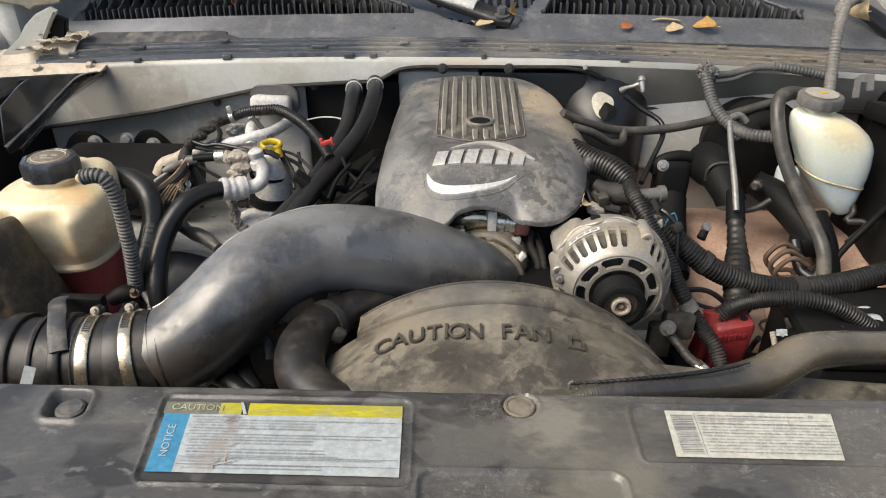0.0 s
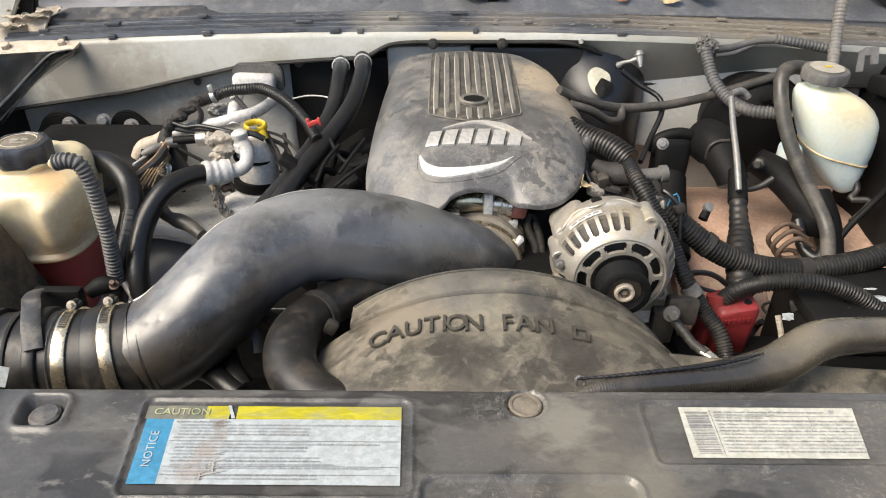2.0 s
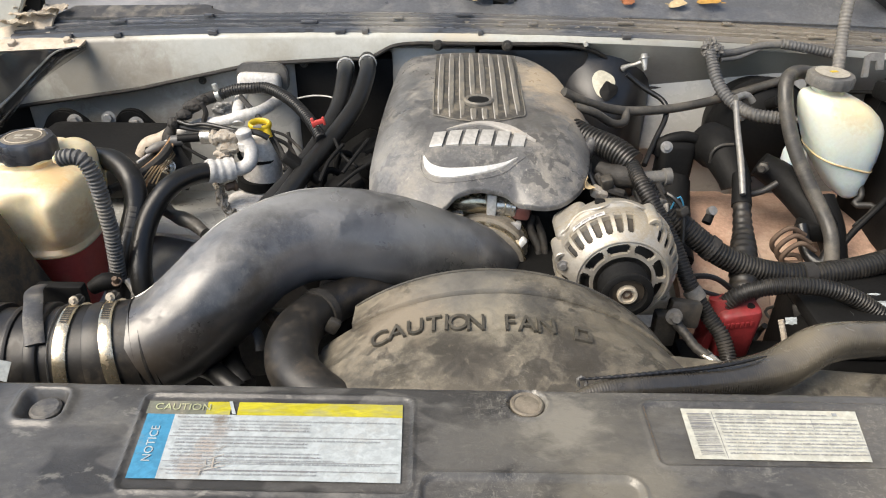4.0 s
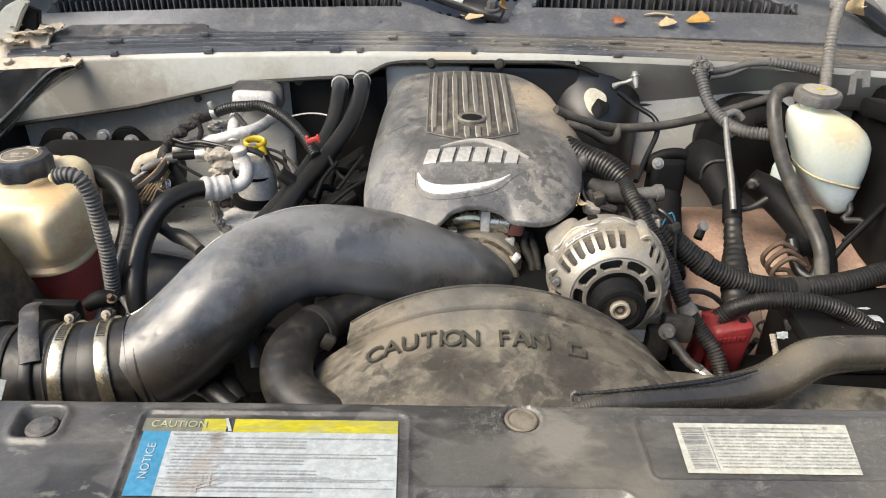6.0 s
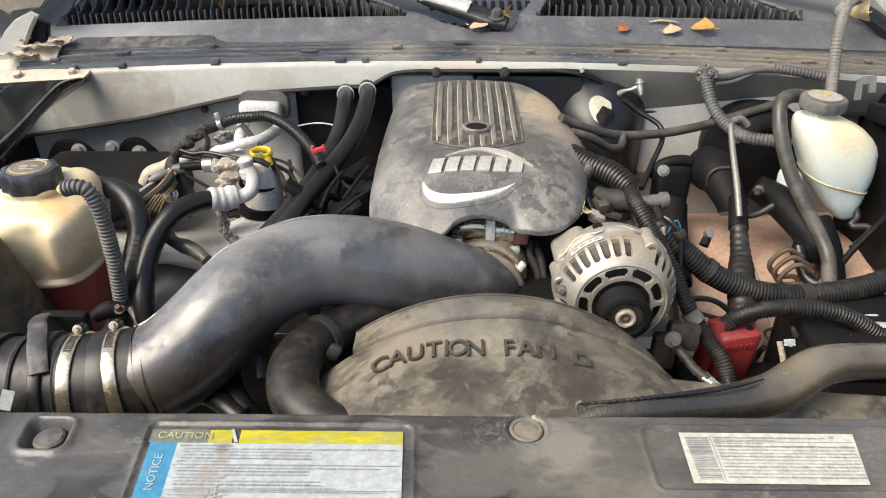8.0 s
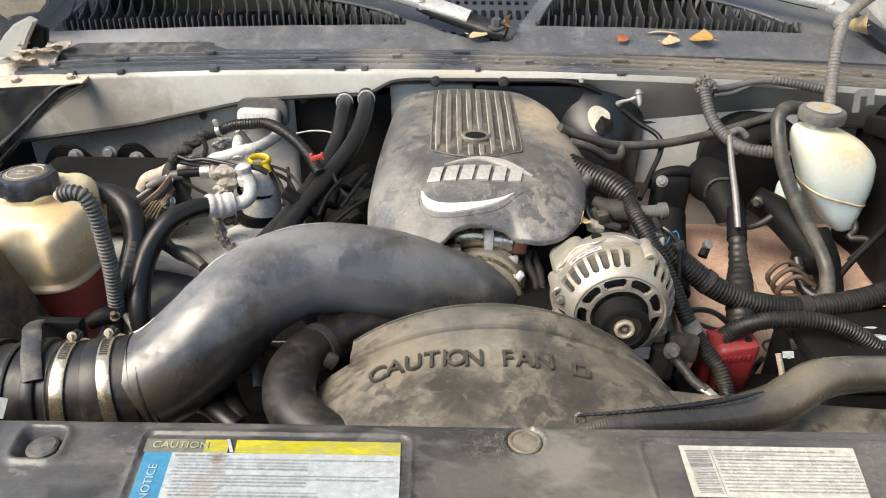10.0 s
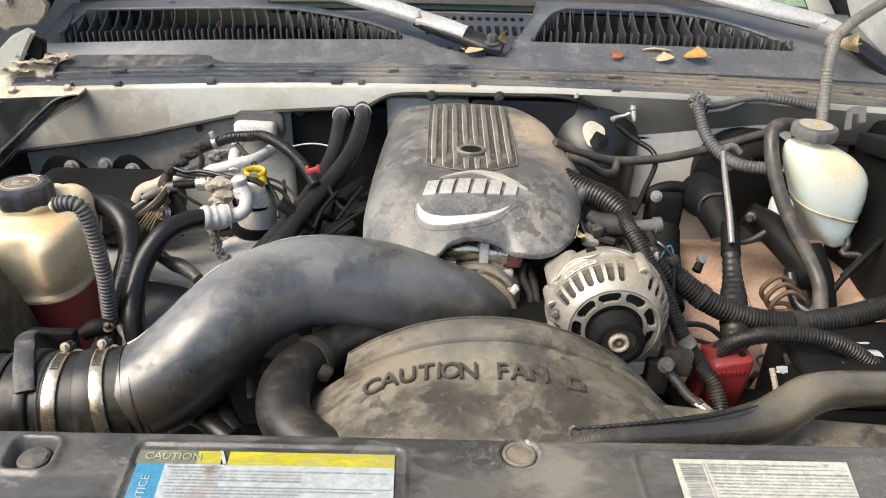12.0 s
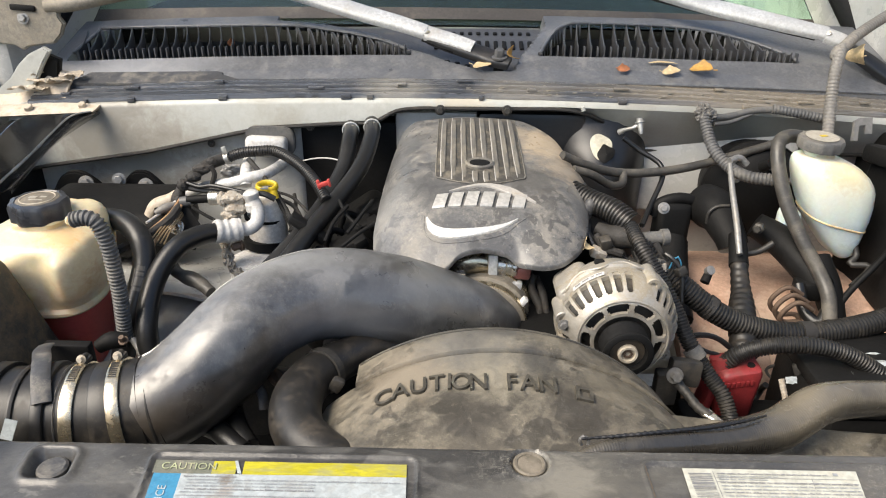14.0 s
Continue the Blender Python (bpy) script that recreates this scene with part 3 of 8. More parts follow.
solid("ground", bm, M_CONCRETE, "pale concrete ground under the truck", "ground", kind="structure")


def bow(x):
    """How far the cowl's edge sinks towards the fenders."""
    return -0.021 * (x / 0.72) ** 2


# unseen plain walls, added to cut fill light, close the place in front of the truck and to its right; it is open to the
# left
M_WALL = mat("brown_wall", (0.45, 0.37, 0.29), 0.8, vary=0.15, big=2.0, fine=40, bump=0.2)
solid("wall_south", box((-0.2, -6.0, 1.1), (8.3, 0.12, 2.2), 0.01), M_WALL, "added unseen brown wall in front of the truck that cuts fill light", "wall", kind="structure")
solid("wall_east", box((3.9, 0.0, 1.35), (0.12, 12.0, 2.7), 0.01), M_WALL, "added unseen brown wall beside the truck that cuts fill light", "wall", kind="structure")

# firewall: the plenum's face above, a recessed wall below
fw = thing("firewall", (0, 1.3, 0.5), "dusty light grey painted firewall behind the engine", "firewall", kind="structure")
EDGE = [(-0.80, 0.985), (-0.74, 0.996), (-0.557, 1.024), (-0.343, 1.071), (-0.2, 1.081), (-0.14, 1.084), (-0.105, 1.104), (-0.07, 1.110), (0.2, 1.112),
        (0.25, 1.100), (0.31, 1.055), (0.345, 1.027), (0.42, 1.024), (0.62, 1.022), (0.80, 1.022)]
rows_top, rows_low, rows_in, rows_roof = [], [], [], []
for i in range(81):
    x = -0.80 + 1.6 * i / 80
    lo = lerp_table(EDGE, x)
    top = 1.128 + bow(x)
    rows_roof.append((x, 1.33, top + 0.004))
    rows_top.append((x, 1.252, top))
    rows_low.append((x, 1.243 - 0.12 * (top - lo - 0.012), lo + 0.006))
    rows_in.append((x, 1.250 - 0.12 * (top - lo - 0.012), lo))
    if x > 0.2:
        back = 0.036 * smooth_step(0.2, 0.34, x)
        rows_low[-1] = (x, 1.248 + back, lo + 0.006)
        rows_in[-1] = (x, 1.256 + back, lo)
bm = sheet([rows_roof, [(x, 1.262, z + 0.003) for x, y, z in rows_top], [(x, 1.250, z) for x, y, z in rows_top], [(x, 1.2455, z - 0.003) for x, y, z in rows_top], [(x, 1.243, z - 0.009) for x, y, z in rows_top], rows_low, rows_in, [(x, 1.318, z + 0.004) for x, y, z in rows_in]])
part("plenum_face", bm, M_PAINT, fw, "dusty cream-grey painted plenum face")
bm = box((0, 1.33, 0.80), (1.6, 0.04, 0.62), 0.004)
part("lower_wall", bm, M_PAINT_GREY, fw)
# A dark tube paints the shadow line below the plenum.
bm = tube([(x, (1.2425 - 0.12 * (1.116 + bow(x) - lerp_table(EDGE, x)) if x < 0.2 else 1.2425 + 0.042 * smooth_step(0.2, 0.34, x)), lerp_table(EDGE, x) + 0.002) for x in np.linspace(-0.79, 0.79, 40)], 0.0035, seg=8, steps=160)
part("seam_sealer", bm, M_TAPE, fw, "dark tube painting the shadow line along the plenum's lower edge")
# the boxed heater recess to the left of the engine and the dark tunnel behind it
bm = box((-0.547, 1.285, 0.85), (0.546, 0.05, 0.50), 0.018, seg=4)
part("heater_wall", bm, M_PAINT_GREY, fw, "grey painted wall below the plenum")
part("rear_wall", box((-0.030, 1.287, 0.88), (0.15, 0.05, 0.44), 0.008), M_PAINT_GREY, fw, "grey painted wall behind the engine cover")
part("rear_liner", box((0.145, 1.289, 0.88), (0.20, 0.05, 0.44), 0.012), M_GLOSSBLACK, fw, "black panel behind the engine cover")
bm = box((-0.189, 1.287, 0.86), (0.184, 0.048, 0.44), 0.01)
part("tunnel_liner", bm, M_BLACK, fw, "black panel in the recess behind the engine")
bm = bmesh.new()
rows = []
for k in range(13):
    a = k / 12
    row = []
    for j in range(25):
        b = j / 24
        x = 0.185 + 0.185 * b
        z = 1.108 - 0.40 * a
        r = math.sin(math.pi * min(1, max(0, b))) ** 0.6
        row.append((x, 1.31 - 0.11 * r * (0.35 + 0.65 * smooth_step(0, 0.3, a)), z))
    rows.append(row)
part("tunnel_bulge", sheet(rows), M_GLOSSBLACK, fw, "black sound-deadened bulge beside the engine")
def on_bulge(x, z, out=0.0):
    a, b = (1.108 - z) / 0.40, (x - 0.185) / 0.185
    return (x, 1.31 - 0.11 * math.sin(math.pi * min(1, max(0, b))) ** 0.6 * (0.35 + 0.65 * smooth_step(0, 0.3, a)) - out, z)


g = (0.275, 1.2, 1.045)
rows = [[on_bulge(g[0] + u * 0.019 * math.cos(a) * (1 + 0.10 * math.sin(3 * a)) - 0.006, g[2] + 0.002 + u * 0.021 * math.sin(a) * (1 + 0.12 * math.cos(2 * a + 1)), 0.0015) for a in np.linspace(0, 2 * math.pi, 37)] for u in (0.02, 0.4, 0.7, 1.0)]
part("bare_patch", sheet(rows, 0.0006), M_BARE, fw, "bare cream painted patch round a hole")
rows = [[on_bulge(g[0] + 0.002 + u * 0.014 * math.cos(a) * (1 + 0.22 * math.sin(2 * a + 0.6)), g[2] - 0.006 + u * 0.013 * math.sin(a) * (1 + 0.15 * math.cos(3 * a)), 0.003 + 0.004 * (1 - u)) for a in np.linspace(0, 2 * math.pi, 37)] for u in (0.02, 0.5, 0.9, 1.0)]
part("grommet", sheet(rows, 0.0006), M_BLACK, fw, "torn black rubber grommet")
bm = box((0.487, 1.275, 0.989), (0.30, 0.02, 0.16), 0.008, turn=(-8, 0, -6))
part("side_wall", bm, M_PAINT_GREY, fw, "light painted panel beside the steering shaft")

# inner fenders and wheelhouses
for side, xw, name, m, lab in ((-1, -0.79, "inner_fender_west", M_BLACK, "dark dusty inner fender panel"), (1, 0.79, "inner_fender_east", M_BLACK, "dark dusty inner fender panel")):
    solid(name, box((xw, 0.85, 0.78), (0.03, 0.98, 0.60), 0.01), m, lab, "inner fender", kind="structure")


def wheelhouse(name, x0, x1, cy, cz, r, material, label):
    rows = []
    for k in range(33):
        a = math.pi * (k / 32)
        rows.append([(x0 + (x1 - x0) * s, cy - r * math.cos(a) * (1 - lip), cz + r * math.sin(a) * (1 - lip) + 0.004 * math.sin(9 * a + 14 * s))
                     for s, lip in ((0.0, 0.10), (0.0, 0.03), (0.03, 0.0), (0.3, 0), (0.31, 0.015), (0.6, 0.015), (0.62, 0), (1.0, 0.0))])
    return solid(name, sheet(rows, 0.004), material, label, "wheelhouse", kind="structure")


wheelhouse("wheelhouse_east", 0.36, 0.80, 1.09, 0.58, 0.30, M_MUD, "wheelhouse panel coated in pinkish brown dried mud")
wheelhouse("wheelhouse_west", -0.80, -0.27, 1.0, 0.54, 0.36, M_PAINT_GREY, "grey painted wheelhouse panel with dust")
# An unseen dark sheet, added in place of the shade under the truck.
bm = box((0, 0.85, 0.42), (1.56, 1.0, 0.02), 0.005)
solid("undertray", bm, M_BLACK, "added unseen dark sheet below the engine", "undertray", kind="structure")

# cab: cowl top, windscreen, roof, sides, a dark inside
cab = thing("cab_shell", (0, 1.9, 0.4), "truck cab body behind the open hood", "cab", kind="structure")
part("cab_side", box((-0.86, 2.45, 0.95), (0.05, 2.2, 1.1), 0.02), M_PAINT_GREY, cab)
part("cab_side", box((0.86, 2.45, 0.95), (0.05, 2.2, 1.1), 0.02), M_PAINT_GREY, cab)
part("roof", box((0, 3.0, 1.83), (1.5, 1.4, 0.06), 0.02), M_PAINT, cab)
part("dashboard", box((0, 2.0, 1.12), (1.62, 0.55, 0.14), 0.05), M_BLACK, cab, "dark dashboard behind the glass")
part("cab_back", box((0, 3.55, 1.1), (1.7, 0.05, 1.4), 0.02), M_BLACK, cab)
part("cab_floor", box((0, 2.45, 0.5), (1.7, 2.2, 0.04), 0.01), M_BLACK, cab)
for s in (-1, 1):
    part("pillar", tube([(s * 0.86, 1.54, 1.19), (s * 0.80, 2.0, 1.51), (s * 0.72, 2.45, 1.81)], 0.03), M_BLACK, cab)
    part("fender", box((s * 0.925, 0.7, 0.91), (0.11, 1.6, 0.48), 0.04, seg=4), M_PAINT, cab, "painted fender")
glass = thing("windscreen", (0, 1.54, 1.2), "dusty tinted windscreen glass above the cowl", "windscreen", kind="structure")
bm = sheet([[(x, 1.535 + 0.93 * k / 6 + 0.05 * (x / 0.75) ** 2, 1.208 + 0.63 * k / 6 - 0.02 * (x / 0.75) ** 2) for x in np.linspace(-0.79 + 0.012 * k, 0.79 - 0.012 * k, 21)] for k in range(7)], 0.005)
part("glass_band", sheet([[(x, 1.545 + 0.085 * k + 0.05 * (x / 0.75) ** 2, 1.2185 + 0.0576 * k - 0.02 * (x / 0.75) ** 2) for x in np.linspace(-0.785, 0.785, 21)] for k in (0, 0.16, 0.33)], 0.001), M_BROWNBAND, glass, "brown band along the lower edge")
pane = part("pane", bm, M_GLASS, glass)
pane.visible_shadow = False
# the raised hood, hinged at the cowl
hood = thing("hood", (0, 1.42, 1.25), "raised hood seen from below, painted", "hood", kind="structure")
rows = []
for k in range(9):
    u = k / 8
    rows.append([(x, 1.42 - 0.42 * u, 1.38 + 1.12 * u - 0.03 * (x / 0.78) ** 2) for x in np.linspace(-0.78, 0.78, 13)])
part("hood_skin", sheet(rows, 0.03), M_HOODIN, hood)

# ---- radiator support cover ----
def sd_round(x, y, x0, y0, x1, y1, r):
    qx = abs(x - (x0 + x1) / 2) - (x1 - x0) / 2 + r
    qy = abs(y - (y0 + y1) / 2) - (y1 - y0) / 2 + r
    return math.hypot(max(qx, 0), max(qy, 0)) + min(max(qx, qy), 0) - r


def label_shift(x, y):
    """The caution sticker and its recess lie slightly askew."""
    f, u = (0.4385 - y) / 0.0765, (x + 0.2365) / 0.2005
    return f * (0.009 * (1 - u) + 0.003 * u)


def panel_height(x, y):
    z = 1.047
    xo = x
    if -0.29 < x < 0.0:
        x -= label_shift(x, y)
    d = sd_round(x, y, -0.2375, 0.352, -0.0245, 0.447, 0.008)
    z += 0.0019 * math.exp(-(d / 0.0019) ** 2) - 0.0012 * smooth_step(0.0016, -0.0022, d)
    x = xo
    d = sd_round(x, y, 0.156, 0.381, 0.52, 0.446, 0.008)
    z += 0.0019 * math.exp(-(d / 0.0019) ** 2) - 0.0012 * smooth_step(0.0016, -0.0022, d)
    d = sd_round(x, y, -0.016, 0.20, 0.14, 0.371, 0.012)
    z += 0.0020 * math.exp(-(d / 0.0022) ** 2) - 0.0030 * smooth_step(0.0016, -0.0026, d)
    sk = x + 0.12 * (y - 0.433)
    d = sd_round(sk, y, -0.3345, 0.415, -0.2965, 0.450, 0.009)
    z += 0.0034 * math.exp(-(d / 0.0042) ** 2) - 0.009 * smooth_step(0.001, -0.009, d)
    d = math.hypot(x - 0.0655, y - 0.443)
    z += 0.0016 * math.exp(-((d - 0.0165) / 0.0028) ** 2) - 0.003 * smooth_step(0.0165, 0.0145, d)
    z += 0.0007 * noise.noise(Vector((x * 9, y * 14, 0))) + 0.0004 * noise.noise(Vector((x * 40, y * 40, 3)))
    e = 0.462 - y
    z -= 0.006 * max(0.0, 1 - e / 0.006) ** 2
    return z


xs = [-0.78, -0.7, -0.6, -0.5, -0.43] + list(np.arange(-0.40, 0.4001, 0.0015)) + [0.43, 0.5, 0.6, 0.7, 0.78]
ys = [0.10, 0.2, 0.28, 0.32] + list(np.arange(0.34, 0.456, 0.0015)) + [0.458, 0.4595, 0.461, 0.462]
sup = thing("radiator_support_cover", (0, 0.3, 1.0), "dusty dark grey plastic cover over the radiator support", "radiator cover", kind="structure")
rows = [[(x, y + 0.003 * x, panel_height(x, y)) for x in xs] for y in ys]
rows.append([(x, 0.4625 + 0.003 * x, 1.030) for x in xs])
rows.append([(x, 0.450 + 0.003 * x, 1.026) for x in xs])
part("cover_panel", sheet(rows), M_PANEL, sup, angle=60)
part("support_beam", box((0, 0.30, 0.84), (1.5, 0.22, 0.36), 0.02), M_BLACK, sup)
bm = lathe([(0.0135, -0.002), (0.0135, 0.0012), (0.0122, 0.0022), (0.0105, 0.0018), (0.0100, 0.0008), (0.004, 0.0012), (0.0, 0.0012)], (0.0655, 0.443, 1.0452), seg=36)
part("push_pin", bm, M_CAPTOP, sup, "round dusty brown plastic push-pin fastener")
bm = lathe([(0.012, -0.004), (0.012, 0.001), (0.010, 0.0025), (0.004, 0.002), (0.0, 0.002)], (-0.3155, 0.4325, 1.0415), seg=30)
part("push_pin", bm, M_CAP, sup, "sunken black push-pin")

# ---- fan shroud ----
SX, SZ, SR = 0.055, 0.750, 0.272


def arch(x, cx, cz, r):
    return cz + math.sqrt(max(0.0004, r * r - (x - cx) ** 2))


def shroud_at(s, v):
    """A point of the shroud: s -1..1 across, v 0 at the radiator .. 1 at the fan ring."""
    x = SX + s * (0.195 if s > 0 else 0.19)
    back = Vector((x, 0.630, arch(x, SX, SZ, SR)))
    front = Vector((SX + 0.009 + s * (0.275 if s > 0 else 0.235), 0.462, 0.992 - 0.16 * max(0, abs(s) - 0.45) ** 1.6))
    p = front.lerp(back, v)
    p.z += 0.007 * math.sin(math.pi * v) * (1 - 0.6 * abs(s)) + 0.0008 * noise.noise(p * 26)
    return p


shroud = thing("fan_shroud", (SX, 0.55, 0.8), "dusty brown-black plastic fan shroud with embossed warning", "fan shroud")
rows = [[shroud_at(-1 + 2 * i / 128, k / 24) for i in range(129)] for k in range(25)]
rows.append([p + Vector((0, 0.003, -0.004)) for p in rows[-1]])
part("shroud_body", sheet(rows), M_SHROUD, shroud, angle=50)
# the fan ring stands up behind the body and runs out into it on the driver side
ring = []
for f, dz in ((0.0, -0.012), (0.0, 0.0005), (0.05, 0.0035), (0.5, 0.0035), (0.92, 0.0035), (1.0, 0.0015), (1.0, -0.020)):
    row = []
    for x in np.linspace(-0.101, 0.262, 110):
        a, b = arch(x, SX, SZ, SR), arch(x, 0.051, 0.781, 0.245)
        row.append((x, 0.632 + 0.033 * f, a + (b - a) * f + dz))
    ring.append(row)
part("fan_ring", sheet(ring), M_SHROUD, shroud, "raised ring round the fan", angle=40)
part("ring_end", box((-0.100, 0.650, 0.962), (0.004, 0.034, 0.030), 0.001), M_SHROUD, shroud)
part("ring_lip", tube([(x, 0.6655, arch(x, 0.051, 0.781, 0.245) + 0.002) for x in np.linspace(-0.100, 0.262, 60)], 0.0021, seg=8, steps=140), M_SHROUDTEXT, shroud, "worn lip of the fan ring")


# the flat flank that runs out beside the fan ring
edge, _ = spline([(0.184, 0.6, 0.966), (0.222, 0.605, 0.962), (0.243, 0.605, 0.961), (0.269, 0.6, 0.962), (0.305, 0.59, 0.966), (0.371, 0.58, 0.968), (0.503, 0.57, 0.967)], 40)
part("flank", sheet([[(p.x, p.y + 0.03, p.z - 0.03) for p in edge], [(p.x, p.y + 0.005, p.z - 0.002) for p in edge], [(p.x, p.y, p.z) for p in edge], [(p.x, p.y - 0.05, p.z - 0.020) for p in edge], [(p.x, 0.465, p.z - 0.07) for p in edge]]), M_SHROUD, shroud, angle=50)


def on_shroud(x0, v0, turn, size_v=7.0):
    def place(c):
        x = x0 + c.x * math.cos(turn) - c.y * math.sin(turn)
        v = v0 + (c.x * math.sin(turn) + c.y * math.cos(turn)) * size_v
        s = 0.0
        for _ in range(6):
            s += (x - shroud_at(s, v).x) / 0.2
        p = shroud_at(s, v)
        q = shroud_at(s + 0.01, v) - p
        w = shroud_at(s, v + 0.01) - p
        return p + q.cross(w).normalized() * c.z
    return place


for ch, x, v, turn in (("C", -0.0655, 0.705, 0.10), ("A", -0.0485, 0.725, 0.08), ("U", -0.0305, 0.735, 0.05), ("T", -0.012, 0.738, 0.0), ("I", 0.0008, 0.735, -0.02), ("O", 0.0125, 0.725, 0.0), ("N", 0.0295, 0.715, 0.0), ("F", 0.0625, 0.712, 0.0), ("A", 0.0795, 0.712, 0.0), ("N", 0.0985, 0.705, 0.0)):
    part("raised_letter", letters(ch, 0.0265, on_shroud(x, v, turn), 0.0032, 1.0, 0.005, 0.0002), M_SHROUDTEXT, shroud, "raised moulded letter", angle=30)
bm = bmesh.new()
f0 = on_shroud(0.134, 0.675, -0.10)
for x0, y0, x1, y1 in ((-0.008, -0.008, -0.0045, 0.008), (-0.008, -0.008, 0.009, -0.0045), (-0.0045, 0.0045, 0.005, 0.008), (0.0055, -0.0045, 0.009, 0.003)):
    add_plate(bm, [(x0, y0), (x1, y0), (x1, y1), (x0, y1)], 0.005)
for v in bm.verts:
    v.co = f0(Vector((v.co.x, v.co.y, v.co.z + 0.0030)))
part("raised_letter", bm, M_SHROUDTEXT, shroud, "broken moulded character")

# ---- intake duct ----
DUCT = [((0.053, 0.872, 0.920), 0.0555), ((0.049, 0.850, 0.924), 0.057), ((0.039, 0.825, 0.928), 0.0585), ((0.015, 0.803, 0.948), 0.058), ((-0.024, 0.788, 0.973), 0.057),
        ((-0.067, 0.775, 0.996), 0.0565), ((-0.127, 0.762, 1.013), 0.0555), ((-0.177, 0.742, 1.018), 0.0545), ((-0.219, 0.708, 1.012), 0.0545), ((-0.241, 0.682, 1.000), 0.0552),
        ((-0.263, 0.660, 0.982), 0.0562), ((-0.296, 0.638, 0.958), 0.0550), ((-0.330, 0.624, 0.943), 0.0530)]
duct = thing("intake_duct", DUCT[6][0], "glossy black plastic intake duct with grey dust and painted sheen", "intake duct")
bm = tube([p for p, r in DUCT], [r for p, r in DUCT], seg=64, steps=110)
for v in bm.verts:
    v.co += 0.0006 * Vector((noise.noise(v.co * 34), noise.noise(v.co * 34 + Vector((9, 0, 0))), noise.noise(v.co * 34 + Vector((0, 9, 0)))))
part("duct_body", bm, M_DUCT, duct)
c, _ = spline([p for p, r in DUCT[4:]], 60)
seam = []
for k in range(2, 59):
    t = (c[k + 1] - c[k - 1]).normalized()
    out = t.cross(Vector((0, -0.72, 0.69))).normalized()
    out = out if out.z > 0 else -out
    seam.append(c[k] + (out * 0.97 + Vector((0, -0.72, 0.69)) * 0.22).normalized() * 0.0553)
# The pale colour paints the light that the plastic seam catches.
part("mould_seam", tube(seam, 0.0013, seg=6, steps=120, wobble=0.5), M_STUD, duct, "raised mould seam along the duct, paled as if catching light")
COUP = [(-0.310, 0.633, 0.947), (-0.36, 0.621, 0.941), (-0.41, 0.614, 0.940), (-0.47, 0.608, 0.941), (-0.546, 0.604, 0.942)]
cp = thing("intake_coupler", COUP[2], "black rubber intake coupler with two steel clamps", "intake coupler")
part("sleeve", tube(COUP, [0.0545, 0.0552, 0.0552, 0.0555, 0.057], seg=48, steps=60), M_RUBBER, cp)
c, _ = spline(COUP, 100)
for k, r, w, m in ((1, 0.0562, 0.004, M_RUBBER), (4, 0.0575, 0.006, M_RUBBER), (8, 0.0562, 0.003, M_RUBBER), (23, 0.0572, 0.028, M_RUBBER), (42, 0.0575, 0.003, M_DULLSTEEL), (49, 0.0600, 0.014, M_RUBBER), (60, 0.0585, 0.008, M_RUBBER), (72, 0.0605, 0.018, M_RUBBER)):
    ax = (c[min(k + 1, 100)] - c[max(k - 1, 0)]).normalized()
    part("rib", lathe([(r - 0.004, -w / 2), (r - 0.0008, -w / 2 + 0.0012), (r, -w / 2 + 0.003 if w > 0.008 else 0), (r, w / 2 - 0.003 if w > 0.008 else 0.0001), (r - 0.0008, w / 2 - 0.0012), (r - 0.004, w / 2)], c[k], ax, seg=48), m, cp)
for k in (18, 37):
    ax = (c[k + 1] - c[k - 1]).normalized()
    cl = part("hose_clamp", lathe([(0.0555, -0.0066), (0.0578, -0.0066), (0.0582, -0.0056), (0.0582, 0.0056), (0.0578, 0.0066), (0.0555, 0.0066)], c[k], ax, seg=48), M_BRASSY, cp, "bright worm-drive hose clamp")
    up = (Vector((0, 0.42, 1)) - ax * ax.dot(Vector((0, 0.42, 1)))).normalized()
    at = c[k] + up * 0.0625
    t2 = ax.cross(up)
    if t2.y > 0:
        t2 = -t2
    bm = tube([at - t2 * 0.010, at + t2 * 0.003], 0.0044, seg=14, steps=6)
    add_box(bm, at - t2 * 0.003 - up * 0.002, (0.013, 0.012, 0.006), 0.001)
    part("screw_housing", bm, M_DARKMETAL, cl, "dirty clamp screw housing")
    part("screw", bolt(bmesh.new(), at + t2 * 0.004, t2, 0.0032, 0.005), M_TANDUST, cl, "clamp screw")
    bm = bmesh.new()
    for i in range(9):
        a = 0.22 + 0.052 * i
        q = c[k] + (up * math.cos(a) + t2 * math.sin(a)) * 0.0583
        add_box(bm, q, (0.0085, 0.0016, 0.0010), 0.0, turn=(math.degrees(a) - 23, 0, 0))
    part("slots", bm, M_DARKMETAL, cl)

# ---- engine cover ----
ZT = [(0.80, 1.014), (0.82, 1.027), (0.84, 1.043), (0.87, 1.063), (0.90, 1.078), (0.94, 1.090), (0.97, 1.096), (1.10, 1.107), (1.18, 1.111), (1.215, 1.110)]
